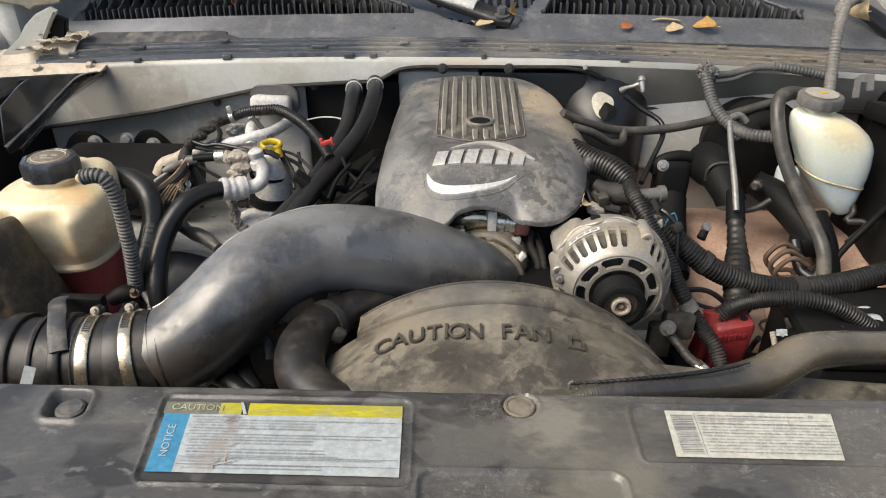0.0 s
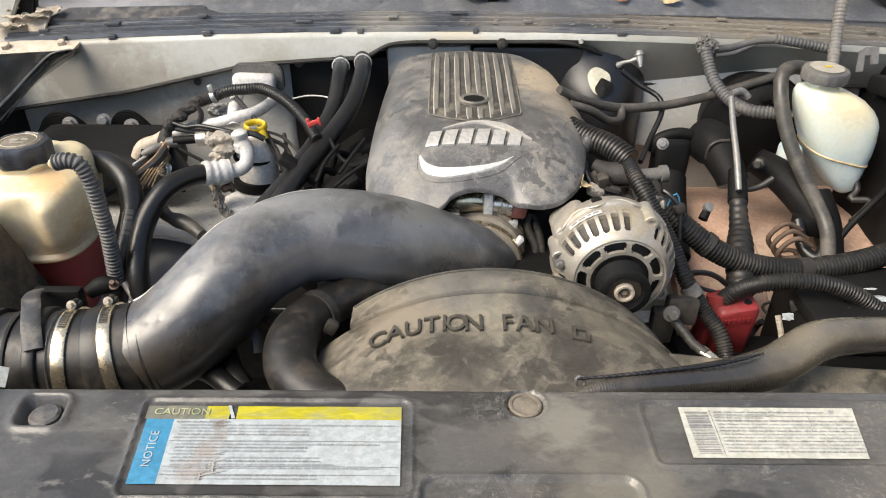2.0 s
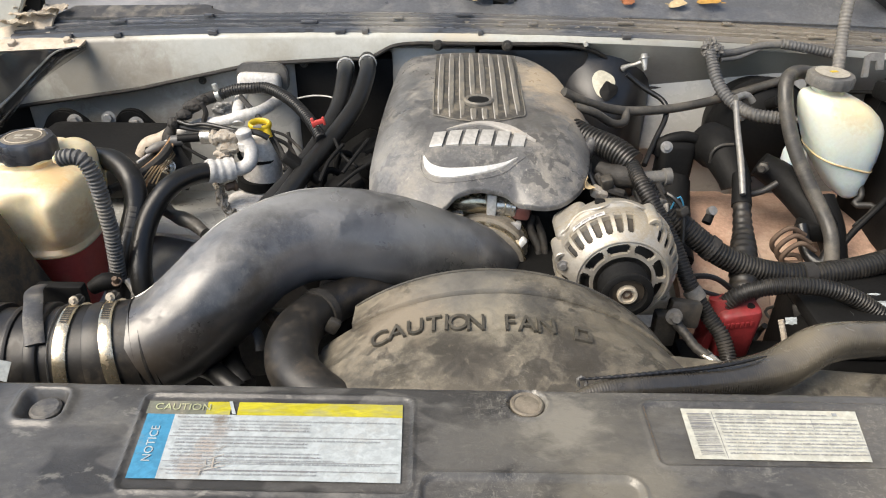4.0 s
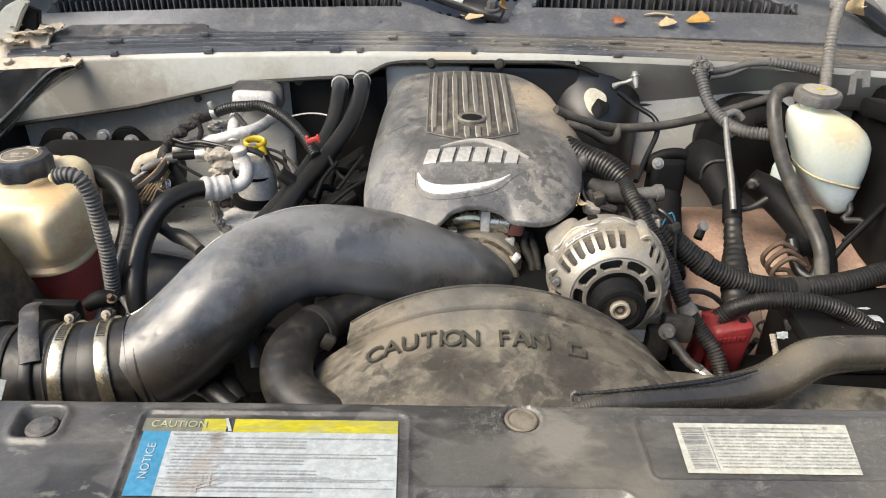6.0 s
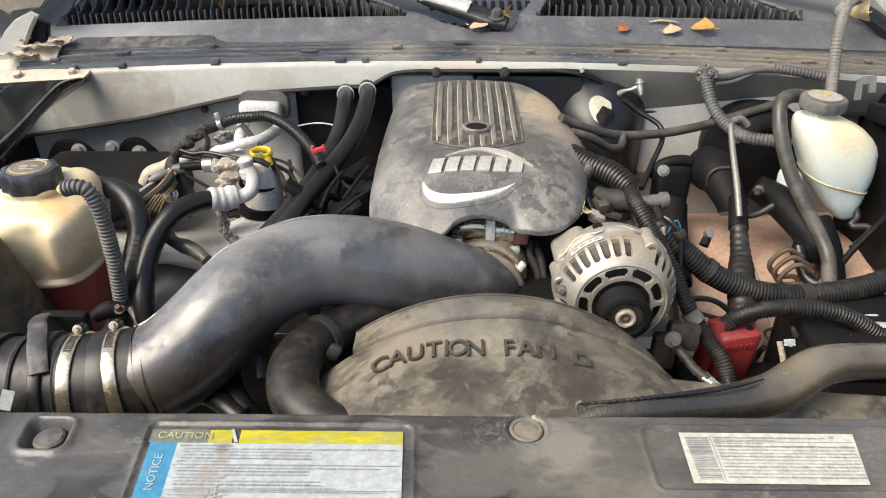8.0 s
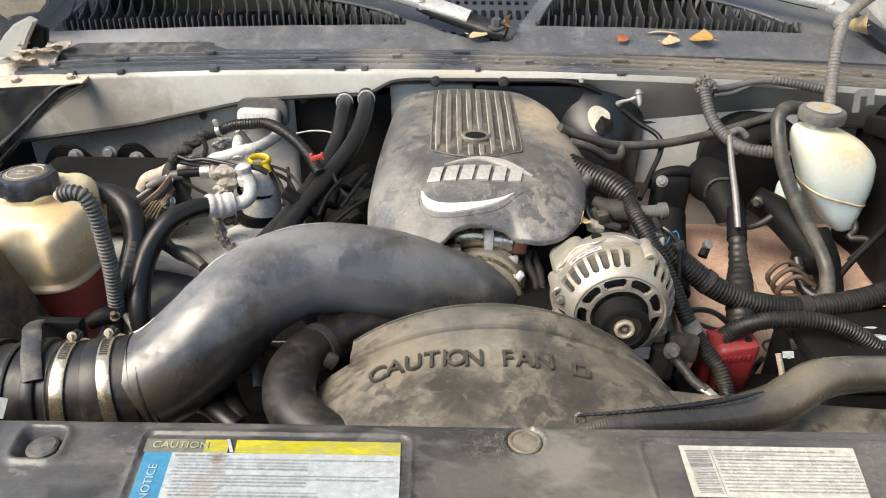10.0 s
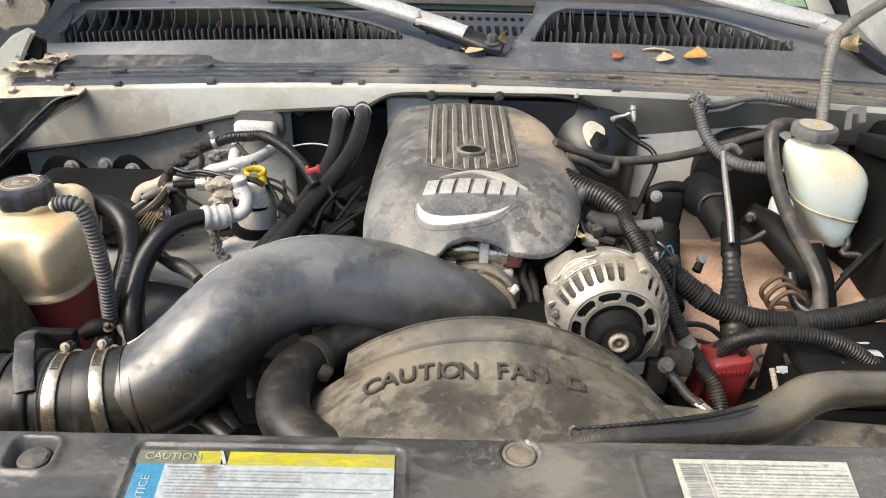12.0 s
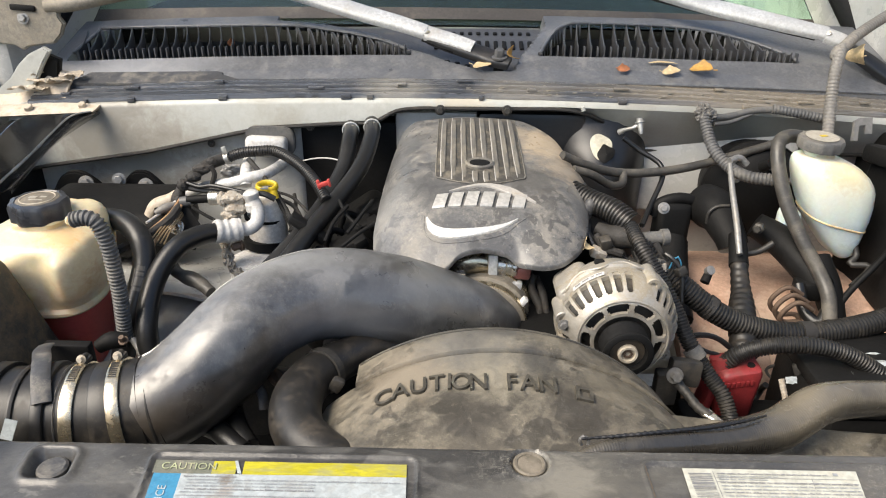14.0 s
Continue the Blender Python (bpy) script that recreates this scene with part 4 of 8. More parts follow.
# the rim: back edge, the driver side with its wing, the front lobe, the throttle notch, the passenger side
RIM = [(-0.064, 1.198, 1.100), (-0.020, 1.203, 1.106), (0.037, 1.205, 1.108), (0.104, 1.200, 1.106), (0.134, 1.188, 1.101), (0.162, 1.146, 1.095), (0.176, 1.105, 1.088), (0.186, 1.060, 1.078),
       (0.200, 1.020, 1.066), (0.199, 0.972, 1.056), (0.190, 0.904, 1.043), (0.176, 0.861, 1.034), (0.157, 0.832, 1.032), (0.141, 0.820, 1.029), (0.122, 0.816, 1.027), (0.103, 0.821, 1.026),
       (0.088, 0.827, 1.026), (0.072, 0.834, 1.036), (0.039, 0.836, 1.041), (0.012, 0.831, 1.035), (-0.003, 0.820, 1.024), (-0.022, 0.815, 1.016), (-0.060, 0.824, 1.012), (-0.100, 0.869, 1.008),
       (-0.109, 0.906, 1.020), (-0.108, 0.959, 1.035), (-0.103, 1.031, 1.053), (-0.093, 1.121, 1.074), (-0.081, 1.181, 1.090)]
COVER_MID = (0.045, 1.0)
rim, _ = spline(RIM + RIM[:1], 240)
rim = rim[:-1]


def crown(x, y):
    return lerp_table(ZT, y) - 0.012 * ((x - 0.045) / 0.15) ** 2


RIM_TABLE = sorted((math.atan2(p.y - COVER_MID[1], p.x - COVER_MID[0]), math.hypot(p.x - COVER_MID[0], p.y - COVER_MID[1]), crown(p.x, p.y) - p.z) for p in rim)
RIM_A = np.array([q[0] for q in RIM_TABLE])
RIM_R = np.array([q[1] for q in RIM_TABLE])
RIM_D = np.array([q[2] for q in RIM_TABLE])


def cover_z(x, y):
    """Height of the cover: a crown that rolls over towards the rim."""
    dx, dy = x - COVER_MID[0], y - COVER_MID[1]
    a = math.atan2(dy, dx)
    f = min(1.0, math.hypot(dx, dy) / float(np.interp(a, RIM_A, RIM_R, period=2 * math.pi)))
    return crown(x, y) - float(np.interp(a, RIM_A, RIM_D, period=2 * math.pi)) * f ** 6 + 0.0007 * noise.noise(Vector((x * 22, y * 22, 1)))


ecover = thing("engine_cover", (0.04, 1.0, 0.98), "dusty grey plastic engine cover with ribbed top and silver emblem", "engine cover")
rows = []
for f in (0.02, 0.2, 0.35, 0.48, 0.58, 0.66, 0.72, 0.78, 0.83, 0.87, 0.90, 0.925, 0.945, 0.96, 0.972, 0.982, 0.99, 0.996, 1.0):
    row = []
    for p in rim:
        x, y = COVER_MID[0] + (p.x - COVER_MID[0]) * f, COVER_MID[1] + (p.y - COVER_MID[1]) * f
        row.append((x, y, cover_z(x, y)))
    rows.append(row)
for f, dz in ((1.004, -0.003), (1.004, -0.007), (0.99, -0.0075), (0.985, -0.004)):
    deep = []
    for p in rim:
        side = 5.0 * smooth_step(0.88, 1.02, p.y) if dz < -0.005 else 1.0
        deep.append((COVER_MID[0] + (p.x - COVER_MID[0]) * f, COVER_MID[1] + (p.y - COVER_MID[1]) * f, p.z + dz * max(1.0, side)))
    rows.append(deep)
part("cover_shell", sheet(rows, close=True), M_COVER, ecover, angle=55)
part("side_wing", box((0.194, 0.985, 1.047), (0.020, 0.085, 0.040), 0.009, turn=(0, 26, 4), seg=3), M_CAP, ecover, "smooth dark side wing of the cover")
# ribbed field
def field_end(x):
    """The front end of the ribbed field bows towards the emblem."""
    return 0.940 + 0.020 * ((x - 0.041) / 0.062) ** 2


part("ribbed_field", sheet([[(x, y0 + (1.199 - y0) * v, cover_z(x, y0 + (1.199 - y0) * v) + 0.0006) for x, y0 in ((x, field_end(x)) for x in np.linspace(-0.0225, 0.1045, 40))] for v in np.linspace(0, 1, 44)]), M_GROOVE, ecover, "dark grooved field between the ribs")
hole = (0.0405, 0.994)
for i in range(8):
    x = -0.0135 + 0.0156 * i
    spans = ((field_end(x) + 0.004, hole[1] - 0.022), (hole[1] + 0.020, 1.197)) if abs(x - hole[0]) < 0.022 else ((field_end(x) + 0.004, 1.197),)
    for a, b in spans:
        rows, edge = [], []
        for k in range(17):
            y = a + (b - a) * k / 16
            z, e = cover_z(x, y), min(1.0, 5 * k / 16, 5 * (16 - k) / 16)
            w = 0.0030 + 0.0016 * e
            rows.append([(x - w, y, z), (x - w + 0.0008, y, z + 0.0026 * e), (x - w + 0.0018, y, z + 0.0034 * e), (x + w - 0.0018, y, z + 0.0034 * e), (x + w - 0.0008, y, z + 0.0026 * e), (x + w, y, z)])
            edge.append((x - w + 0.0008, y, z + 0.0028 * e))
        rib = part("rib", sheet(rows), M_RIBTOP, ecover, angle=30)
        part("rib_edge", tube(edge, 0.0009, seg=6, steps=30, wobble=0.5), M_RIB, rib, "pale strip along the left edge of the rib")
rimline = [(x, field_end(x) - 0.002, cover_z(x, field_end(x)) + 0.001) for x in np.linspace(-0.0225, 0.1045, 30)]
part("field_rim", tube([(-0.0235, 1.19, cover_z(-0.0235, 1.19) + 0.001), (-0.0235, 1.08, cover_z(-0.0235, 1.08) + 0.001), (-0.0235, 0.985, cover_z(-0.0235, 0.985) + 0.001)] + rimline + [(0.1055, 0.985, cover_z(0.1055, 0.985) + 0.001), (0.1055, 1.08, cover_z(0.1055, 1.08) + 0.001), (0.1055, 1.19, cover_z(0.1055, 1.19) + 0.001)], 0.0010, seg=6, steps=120, wobble=0.5), M_RIBTOP, ecover, "pale worn rim of the ribbed field")
bm = lathe([(0.0215, -0.004), (0.0215, 0.003), (0.019, 0.005), (0.015, 0.0035), (0.0135, -0.002), (0.012, -0.003), (0.0, -0.003)], (hole[0], hole[1], cover_z(*hole) + 0.001), (0, -0.05, 1))
for v in bm.verts:
    v.co.y = hole[1] + (v.co.y - hole[1]) * 0.85
part("fastener_well", bm, M_RIBTOP, ecover, "oval fastener well")
part("well_floor", lathe([(0.0155, 0.0), (0.0155, 0.0005), (0, 0.0005)], (hole[0], hole[1], cover_z(*hole) + 0.0040), seg=32), M_BLACK, ecover, "dark hole")


def on_cover(x0, y0, h, turn=0.0):
    def place(c):
        x = x0 + c.x * math.cos(turn) - c.y * math.sin(turn)
        y = y0 + c.x * math.sin(turn) + c.y * math.cos(turn)
        return Vector((x, y, cover_z(x, y) + h + c.z))
    return place


def cover_shape(name, outline, h, place, material, label):
    """A raised flat badge that follows the cover."""
    b = bmesh.new()
    n = len(outline) // 2
    top, low = outline[:n], outline[n:][::-1]
    rows = []
    for a, c2 in zip(top, low):
        rows.append([place(Vector((a[0] + (c2[0] - a[0]) * t, a[1] + (c2[1] - a[1]) * t, z))) for t, z in ((0, -0.003), (0, -0.0008), (0.08, 0), (0.5, 0), (0.92, 0), (1, -0.0008), (1, -0.003))])
    add_sheet(b, rows)
    return part(name, b, material, ecover, label, angle=30)


pl = on_cover(0.0, 0.0, 0.0030)
# a silver crescent, a grey arc and six slanted blocks stand for the emblem
outer = [(-0.034, 0.878), (-0.031, 0.864), (-0.018, 0.853), (0.008, 0.849), (0.04, 0.8525), (0.066, 0.861), (0.089, 0.8735)]
inner = [(-0.0325, 0.8805), (-0.024, 0.8685), (-0.008, 0.8620), (0.016, 0.8597), (0.044, 0.8615), (0.068, 0.867), (0.0895, 0.8745)]
so, _ = spline([(x, y, 0) for x, y in outer], 30)
si, _ = spline([(x, y, 0) for x, y in inner], 30)
cover_shape("emblem_crescent", [(p.x, p.y) for p in si] + [(p.x, p.y) for p in so][::-1], 0, pl, M_EMBLEM, "silver curved crescent of the emblem")
so, _ = spline([(-0.037, 0.884, 0), (-0.0355, 0.862, 0), (-0.02, 0.8485, 0), (0.008, 0.8445, 0), (0.042, 0.8475, 0), (0.070, 0.857, 0), (0.100, 0.878, 0)], 40)
part("emblem_outline", tube([pl(Vector((p.x, p.y, -0.0035))) for p in so], 0.0014, seg=8, steps=60), M_COVER, ecover)
a1, _ = spline([(-0.004, 0.9225, 0), (0.02, 0.9325, 0), (0.05, 0.938, 0), (0.085, 0.930, 0), (0.116, 0.904, 0)], 24)
a2, _ = spline([(-0.004, 0.9215, 0), (0.02, 0.9285, 0), (0.05, 0.9325, 0), (0.080, 0.9185, 0), (0.115, 0.903, 0)], 24)
cover_shape("emblem_arc", [(p.x, p.y) for p in a1] + [(p.x, p.y) for p in a2][::-1], 0, pl, M_RIB, "grey raised arc of the emblem")
for i in range(6):
    x0 = -0.026 + 0.0216 * i
    up, lo = 0.9165 + 0.0042 * math.sin(math.pi * (i + 0.7) / 6.4), 0.8925 + 0.0015 * math.sin(math.pi * i / 5)
    cover_shape("emblem_block", [(x0 + 0.006, up), (x0 + 0.0225, up + 0.0006)] + [(x0 + 0.0165, lo), (x0 - 0.0005, lo - 0.0004)], 0, pl, M_EMBLEMGREY, "slanted silver block of the emblem")

# ---- alternator ----
AX, AZ = 0.209, 0.975
AY = 0.735
alt = thing("alternator", (AX, 0.79, AZ - 0.07), "dusty cast aluminium alternator with black pulley", "alternator")
R = 0.074
bm = lathe([(R - 0.012, 0.024), (R - 0.001, 0.024), (R - 0.001, 0.044), (R + 0.002, 0.046), (R + 0.002, 0.050), (R - 0.001, 0.052), (R - 0.004, 0.070), (R - 0.010, 0.084), (R - 0.018, 0.094), (0.03, 0.096), (0, 0.096)], (AX, AY, AZ), (0, 1, 0), seg=64)
part("rear_housing", bm, M_ALU, alt, "cast aluminium rear housing")
part("dark_core", lathe([(0.0, 0.006), (R - 0.022, 0.006), (R - 0.009, 0.016), (R - 0.004, 0.030)], (AX, AY, AZ), (0, 1, 0), seg=48), M_DARKMETAL, alt, "dark rotor behind the windows")
BELL = [(0.035, -0.010), (0.039, -0.010), (0.042, -0.010), (0.046, -0.0095), (0.050, -0.009), (0.0515, -0.0085), (0.0535, -0.0075), (0.056, -0.006), (0.0585, -0.003), (0.062, 0.001), (0.0632, 0.0025), (0.066, 0.006), (0.070, 0.012), (0.0728, 0.018), (R, 0.024), (R, 0.0285), (R, 0.030), (R, 0.036), (R - 0.003, 0.038)]
N = 288
bm = bmesh.new()
vs = [[bm.verts.new((AX + r * math.cos(2 * math.pi * i / N), AY + y, AZ + r * math.sin(2 * math.pi * i / N))) for i in range(N)] for r, y in BELL]
for k in range(len(BELL) - 1):
    for i in range(N):
        slot = i // 9
        inner_w = 1 <= k <= 4 and ((i % 32) >= 5 if 2 <= k <= 3 else 7 <= i % 32 <= 29)
        outer_w = 9 <= k <= 15 and (4 <= i % 9 <= 7 if k in (9, 15) else i % 9 >= 3) and slot not in (5, 6, 14, 15, 22, 23, 30)
        if not (inner_w or outer_w):
            bm.faces.new((vs[k][i], vs[k][(i + 1) % N], vs[k + 1][(i + 1) % N], vs[k + 1][i]))
bmesh.ops.recalc_face_normals(bm, faces=bm.faces)
bmesh.ops.solidify(bm, geom=list(bm.faces), thickness=0.005)
part("front_bell", bm, M_ALU, alt, "slotted cast aluminium front bell", angle=35)
part("bell_ring", tube([(AX + 0.0548 * math.cos(a), AY - 0.0075, AZ + 0.0548 * math.sin(a)) for a in np.linspace(0, 2 * math.pi, 41)], 0.0016, seg=8, steps=90), M_ALU, alt, "raised ring between the slots")
for a in (-32, 62, 168, 212):
    q = (AX + (R - 0.002) * math.cos(radians(a)), AY + 0.004, AZ + (R - 0.002) * math.sin(radians(a)))
    e = part("ear", lathe([(0.009, 0.05), (0.009, 0.011), (0.008, 0.010), (0.0045, 0.010), (0.004, 0.013), (0, 0.013)], q, (0, 1, 0), seg=20), M_ALU, alt)
bm = bmesh.new()
prof = [(0.0, 0.012), (0.029, 0.012), (0.0303, 0.010)]
for i in range(6):
    prof += [(0.0303, 0.008 - 0.0035 * i), (0.0280, 0.0062 - 0.0035 * i)]
prof += [(0.0303, -0.014), (0.0303, -0.017), (0.0290, -0.018), (0.0225, -0.018), (0.0218, -0.013), (0.0195, -0.011), (0, -0.011)]
part("pulley", lathe(prof, (AX, AY - 0.022, AZ), (0, 1, 0), seg=48), M_BLACK, alt, "black grooved pulley")
part("hub_washer", lathe([(0.0118, 0.004), (0.0118, -0.0035), (0.0110, -0.0048), (0.0085, -0.0048), (0.0078, -0.0010)], (AX, AY - 0.035, AZ), (0, 1, 0), seg=36), M_TANDUST, alt, "dusty bright hub washer")
bm = lathe([(0.0062, 0.004), (0.0062, -0.0018), (0.0056, -0.0024), (0.0036, -0.0024), (0.0034, 0.003), (0, 0.003)], (AX, AY - 0.0355, AZ), (0, 1, 0), seg=6)
part("pulley_nut", bm, M_RUST, alt, "tarnished pulley nut sunk in its hub")
part("pulley_face", lathe([(0.0216, 0.0), (0.0216, -0.0004), (0.0, -0.0004)], (AX, AY - 0.0332, AZ), (0, 1, 0), seg=40), M_FACE, alt, "dull brown dished pulley face")
bm = box((AX - 0.046, AY + 0.070, AZ + 0.026), (0.05, 0.06, 0.045), 0.012, turn=(0, -35, 0), seg=3)
part("regulator_housing", bm, M_ALU, alt)
arc = np.linspace(radians(108), radians(141), 16)
part("rating_label", sheet([[(AX + (R + 0.0012) * math.cos(a), AY + y, AZ + (R + 0.0012) * math.sin(a)) for a in arc] for y in (0.0262, 0.0335)], 0.0005), M_CANWHITE, alt, "faded printed sticker")
bm = bmesh.new()
for k, (a0, a1) in enumerate(((110, 116), (117.5, 121), (123, 130), (132, 138))):
    add_sheet(bm, [[(AX + (R + 0.0019) * math.cos(a), AY + y, AZ + (R + 0.0019) * math.sin(a)) for a in np.linspace(radians(a0), radians(a1), 5)] for y in (0.0282, 0.0312)])
part("label_print", bm, M_INK, alt, "faded print on the sticker")
for k in range(2):
    part("top_slot", box((AX - 0.022 + 0.020 * k, AY + 0.066, AZ + R - 0.0072 - 0.001 * k), (0.012, 0.010, 0.008), 0.002, turn=(-18, 0, 0)), M_BLACK, alt, "dark slot in the casing")
part("parting_line", tube([(AX + (R + 0.0012) * math.cos(a), AY + 0.048 + 0.004 * math.sin(9 * a), AZ + (R + 0.0012) * math.sin(a)) for a in np.linspace(radians(35), radians(165), 30)], 0.0016, seg=8, steps=70), M_ALU, alt, "wavy parting line of the casing")
part("ear_bolt", bolt(bmesh.new(), (0.139, 0.742, 0.986), (0, -1, 0.1), 0.0045, 0.004), M_DULLSTEEL, alt)
# ---- coolant reservoir ----
tank = thing("coolant_reservoir", (-0.54, 0.86, 0.86), "aged cream plastic coolant reservoir with red coolant inside", "coolant reservoir")


def squircle(cx, cy, hx0, hy0, z, n=112, p=4.0, skew=0.0, lobe=0.0):
    out = []
    for k in range(n):
        a = 2 * math.pi * k / n
        c, s = math.cos(a), math.sin(a)
        hx, hy = hx0 * (1 + lobe * math.cos(8 * a + 11.17)), hy0 * (1 + lobe * math.cos(8 * a + 11.17))
        out.append((cx + hx * math.copysign(abs(c) ** (2 / p), c) + skew * s, cy + hy * math.copysign(abs(s) ** (2 / p), s), z))
    return out


SHELL = [(0.058, 0.058, 0.943), (0.066, 0.066, 0.945), (0.066, 0.066, 0.951), (0.064, 0.061, 0.956), (0.071, 0.064, 0.973), (0.076, 0.066, 0.995), (0.078, 0.067, 1.015), (0.077, 0.065, 1.031), (0.071, 0.058, 1.043), (0.055, 0.043, 1.050), (0.042, 0.037, 1.053), (0.036, 0.036, 1.056), (0.034, 0.034, 1.064), (0.0, 0.0, 1.064)]
shell, _ = spline(SHELL, 64)
rows = []
for hx, hy, z in shell:
    swell = smooth_step(0.953, 0.975, z) * (1 - smooth_step(1.022, 1.042, z))
    row = []
    for x, y, _ in squircle(-0.548, 0.882, max(0.0, hx), max(0.0, hy) * 1.28, z, p=3.6):
        front = smooth_step(0.03, 0.07, 0.882 - y)
        tuck = 1 - 0.22 * smooth_step(0.86, 0.95, y)
        row.append((-0.548 + (x + 0.548) * tuck, y - swell * front * (0.0075 * math.cos(2 * math.pi * (x + 0.500) / 0.068) + 0.001 * math.cos(4 * math.pi * (x + 0.500) / 0.068)), z))
    rows.append(row)
bm = bmesh.new()
add_sheet(bm, rows, True)
part("upper_shell", bm, M_TANK, tank, "cream translucent upper shell")
bm = lathe([(0.033, -0.04), (0.032, -0.012), (0.0305, 0.004), (0.027, 0.013), (0.020, 0.0195), (0.010, 0.0225), (0.0, 0.023)], (-0.513, 0.905, 1.044), (0.03, -0.06, 1), seg=40)
part("neck_chamber", bm, M_TANK, tank)
rows = [squircle(-0.545, 0.880, hx, hy * 1.25, z, p=4) for hx, hy, z in ((0.0, 0.0, 0.83), (0.045, 0.04, 0.83), (0.054, 0.050, 0.84), (0.058, 0.053, 0.89), (0.060, 0.056, 0.943))]
bm = bmesh.new()
add_sheet(bm, rows, True)
part("lower_shell", bm, M_TANKRED, tank, "red lower half full of coolant")
cap = part("cap", lathe([(0.030, -0.006), (0.036, -0.004), (0.0365, 0.016), (0.034, 0.021), (0.028, 0.0225), (0.027, 0.0215), (0, 0.0215)], (-0.548, 0.868, 1.066), seg=72, lobes=9, lobe=0.035), M_CAPGLOSS, tank, "black fluted screw cap")
part("cap_disc", lathe([(0.0265, 0.0), (0.0265, 0.0012), (0.0255, 0.0018), (0, 0.0018)], (-0.548, 0.868, 1.0866), seg=40), M_CAPTOP, cap, "dusty brown disc with worn print")
bm = bmesh.new()
for dx, dy, w, h in ((-0.007, 0.002, 0.010, 0.006), (0.006, 0.004, 0.008, 0.004), (0.003, -0.006, 0.012, 0.002), (-0.006, -0.006, 0.005, 0.003)):
    add_box(bm, (-0.548 + dx, 0.868 + dy, 1.0886), (w, h, 0.0006))
part("cap_print", bm, M_CAPPRINT, cap, "worn pale print on the cap")
part("cap_ring", tube([(-0.548 + 0.0215 * math.cos(a), 0.868 + 0.0215 * math.sin(a), 1.0886) for a in np.linspace(0, 2 * math.pi, 33)], 0.0009, seg=6, steps=64), M_TANDUST, cap, "raised dusty ring on the cap")

# ---- brake fluid bottle ----
bot = thing("fluid_bottle", (0.60, 1.06, 0.93), "milky white plastic fluid bottle with black cap", "fluid bottle")
BOT = [((0.63, 1.06, 0.928), (0.643, 1.06, 0.928), 0.012), ((0.62, 1.06, 0.929), (0.654, 1.06, 0.929), 0.028), ((0.609, 1.06, 0.937), (0.661, 1.06, 0.938), 0.036), ((0.589, 1.06, 0.961), (0.666, 1.06, 0.961), 0.040), ((0.567, 1.06, 0.992), (0.669, 1.06, 0.992), 0.045),
       ((0.564, 1.06, 0.996), (0.67, 1.06, 0.997), 0.046), ((0.551, 1.06, 1.02), (0.67, 1.06, 1.02), 0.048), ((0.54, 1.06, 1.045), (0.667, 1.06, 1.046), 0.048), ((0.536, 1.06, 1.056), (0.662, 1.06, 1.057), 0.047),
       ((0.532, 1.06, 1.067), (0.654, 1.06, 1.068), 0.045), ((0.529, 1.06, 1.08), (0.639, 1.06, 1.081), 0.042), ((0.528, 1.06, 1.089), (0.621, 1.06, 1.09), 0.036), ((0.53, 1.06, 1.096), (0.605, 1.06, 1.096), 0.030),
       ((0.536, 1.06, 1.099), (0.592, 1.06, 1.099), 0.025), ((0.545, 1.06, 1.101), (0.587, 1.06, 1.101), 0.021), ((0.543, 1.06, 1.114), (0.583, 1.06, 1.114), 0.0195)]
BOT = [((a[0] + 0.003, a[1], a[2] + 0.006 * (1.114 - a[2]) / 0.186), (b[0] - 0.009, b[1], b[2] + 0.006 * (1.114 - b[2]) / 0.186), hy) if a[2] < 1.10 else (a, b, hy) for a, b, hy in BOT]
rows = [squircle((a[0] + b[0]) / 2, 1.06, (b[0] - a[0]) / 2, hy, a[2], p=3.0) for a, b, hy in BOT]
bm = bmesh.new()
add_sheet(bm, rows, True)
part("bottle_body", bm, M_BOTTLE, bot, "milky white bottle body with brown dust on its shoulder", angle=75)
BZ = [a[2] for a, b, hy in BOT]
ring = []
for k in range(60):
    a = 2 * math.pi * k / 60
    ux, uy = math.copysign(abs(math.cos(a)) ** (2 / 3), math.cos(a)), math.copysign(abs(math.sin(a)) ** (2 / 3), math.sin(a))
    z = 0.997 - 0.012 * ux + 0.004 * uy
    x0, x1, hy = (float(np.interp(z, BZ, col)) for col in ([a2[0] for a2, b2, h2 in BOT], [b2[0] for a2, b2, h2 in BOT], [h2 for a2, b2, h2 in BOT]))
    ring.append(((x0 + x1) / 2 + (x1 - x0) / 2 * ux * 1.004, 1.06 + hy * uy * 1.01, z))
part("seam_ring", tube(ring + ring[:1], 0.0016, seg=8, steps=140), M_LEAFPALE, bot, "tan seam round the bottle")
CX, CZ = (0.564, 1.06, 1.114)[0], (0.564, 1.06, 1.114)[2]
cap = part("cap", lathe([(0.024, -0.004), (0.0325, -0.003), (0.033, 0.010), (0.031, 0.0135), (0.024, 0.0145), (0.0, 0.0145)], (CX, 1.06, CZ), (0.02, -0.06, 1), seg=60, lobes=14, lobe=0.022), M_GREYLOOM, bot, "dusty grey-black ribbed cap")
part("cap_disc", lathe([(0.024, 0.0), (0.024, 0.0008), (0, 0.0008)], (CX, 1.059, CZ + 0.0152), (0.02, -0.06, 1)), M_CAPPRINT, cap, "pale worn print disc")
part("cap_mark", box((CX + 0.002, 1.059, CZ + 0.0164), (0.012, 0.006, 0.001), 0.0004, turn=(3, 1, 15)), M_YELLOW, cap, "yellow mark")

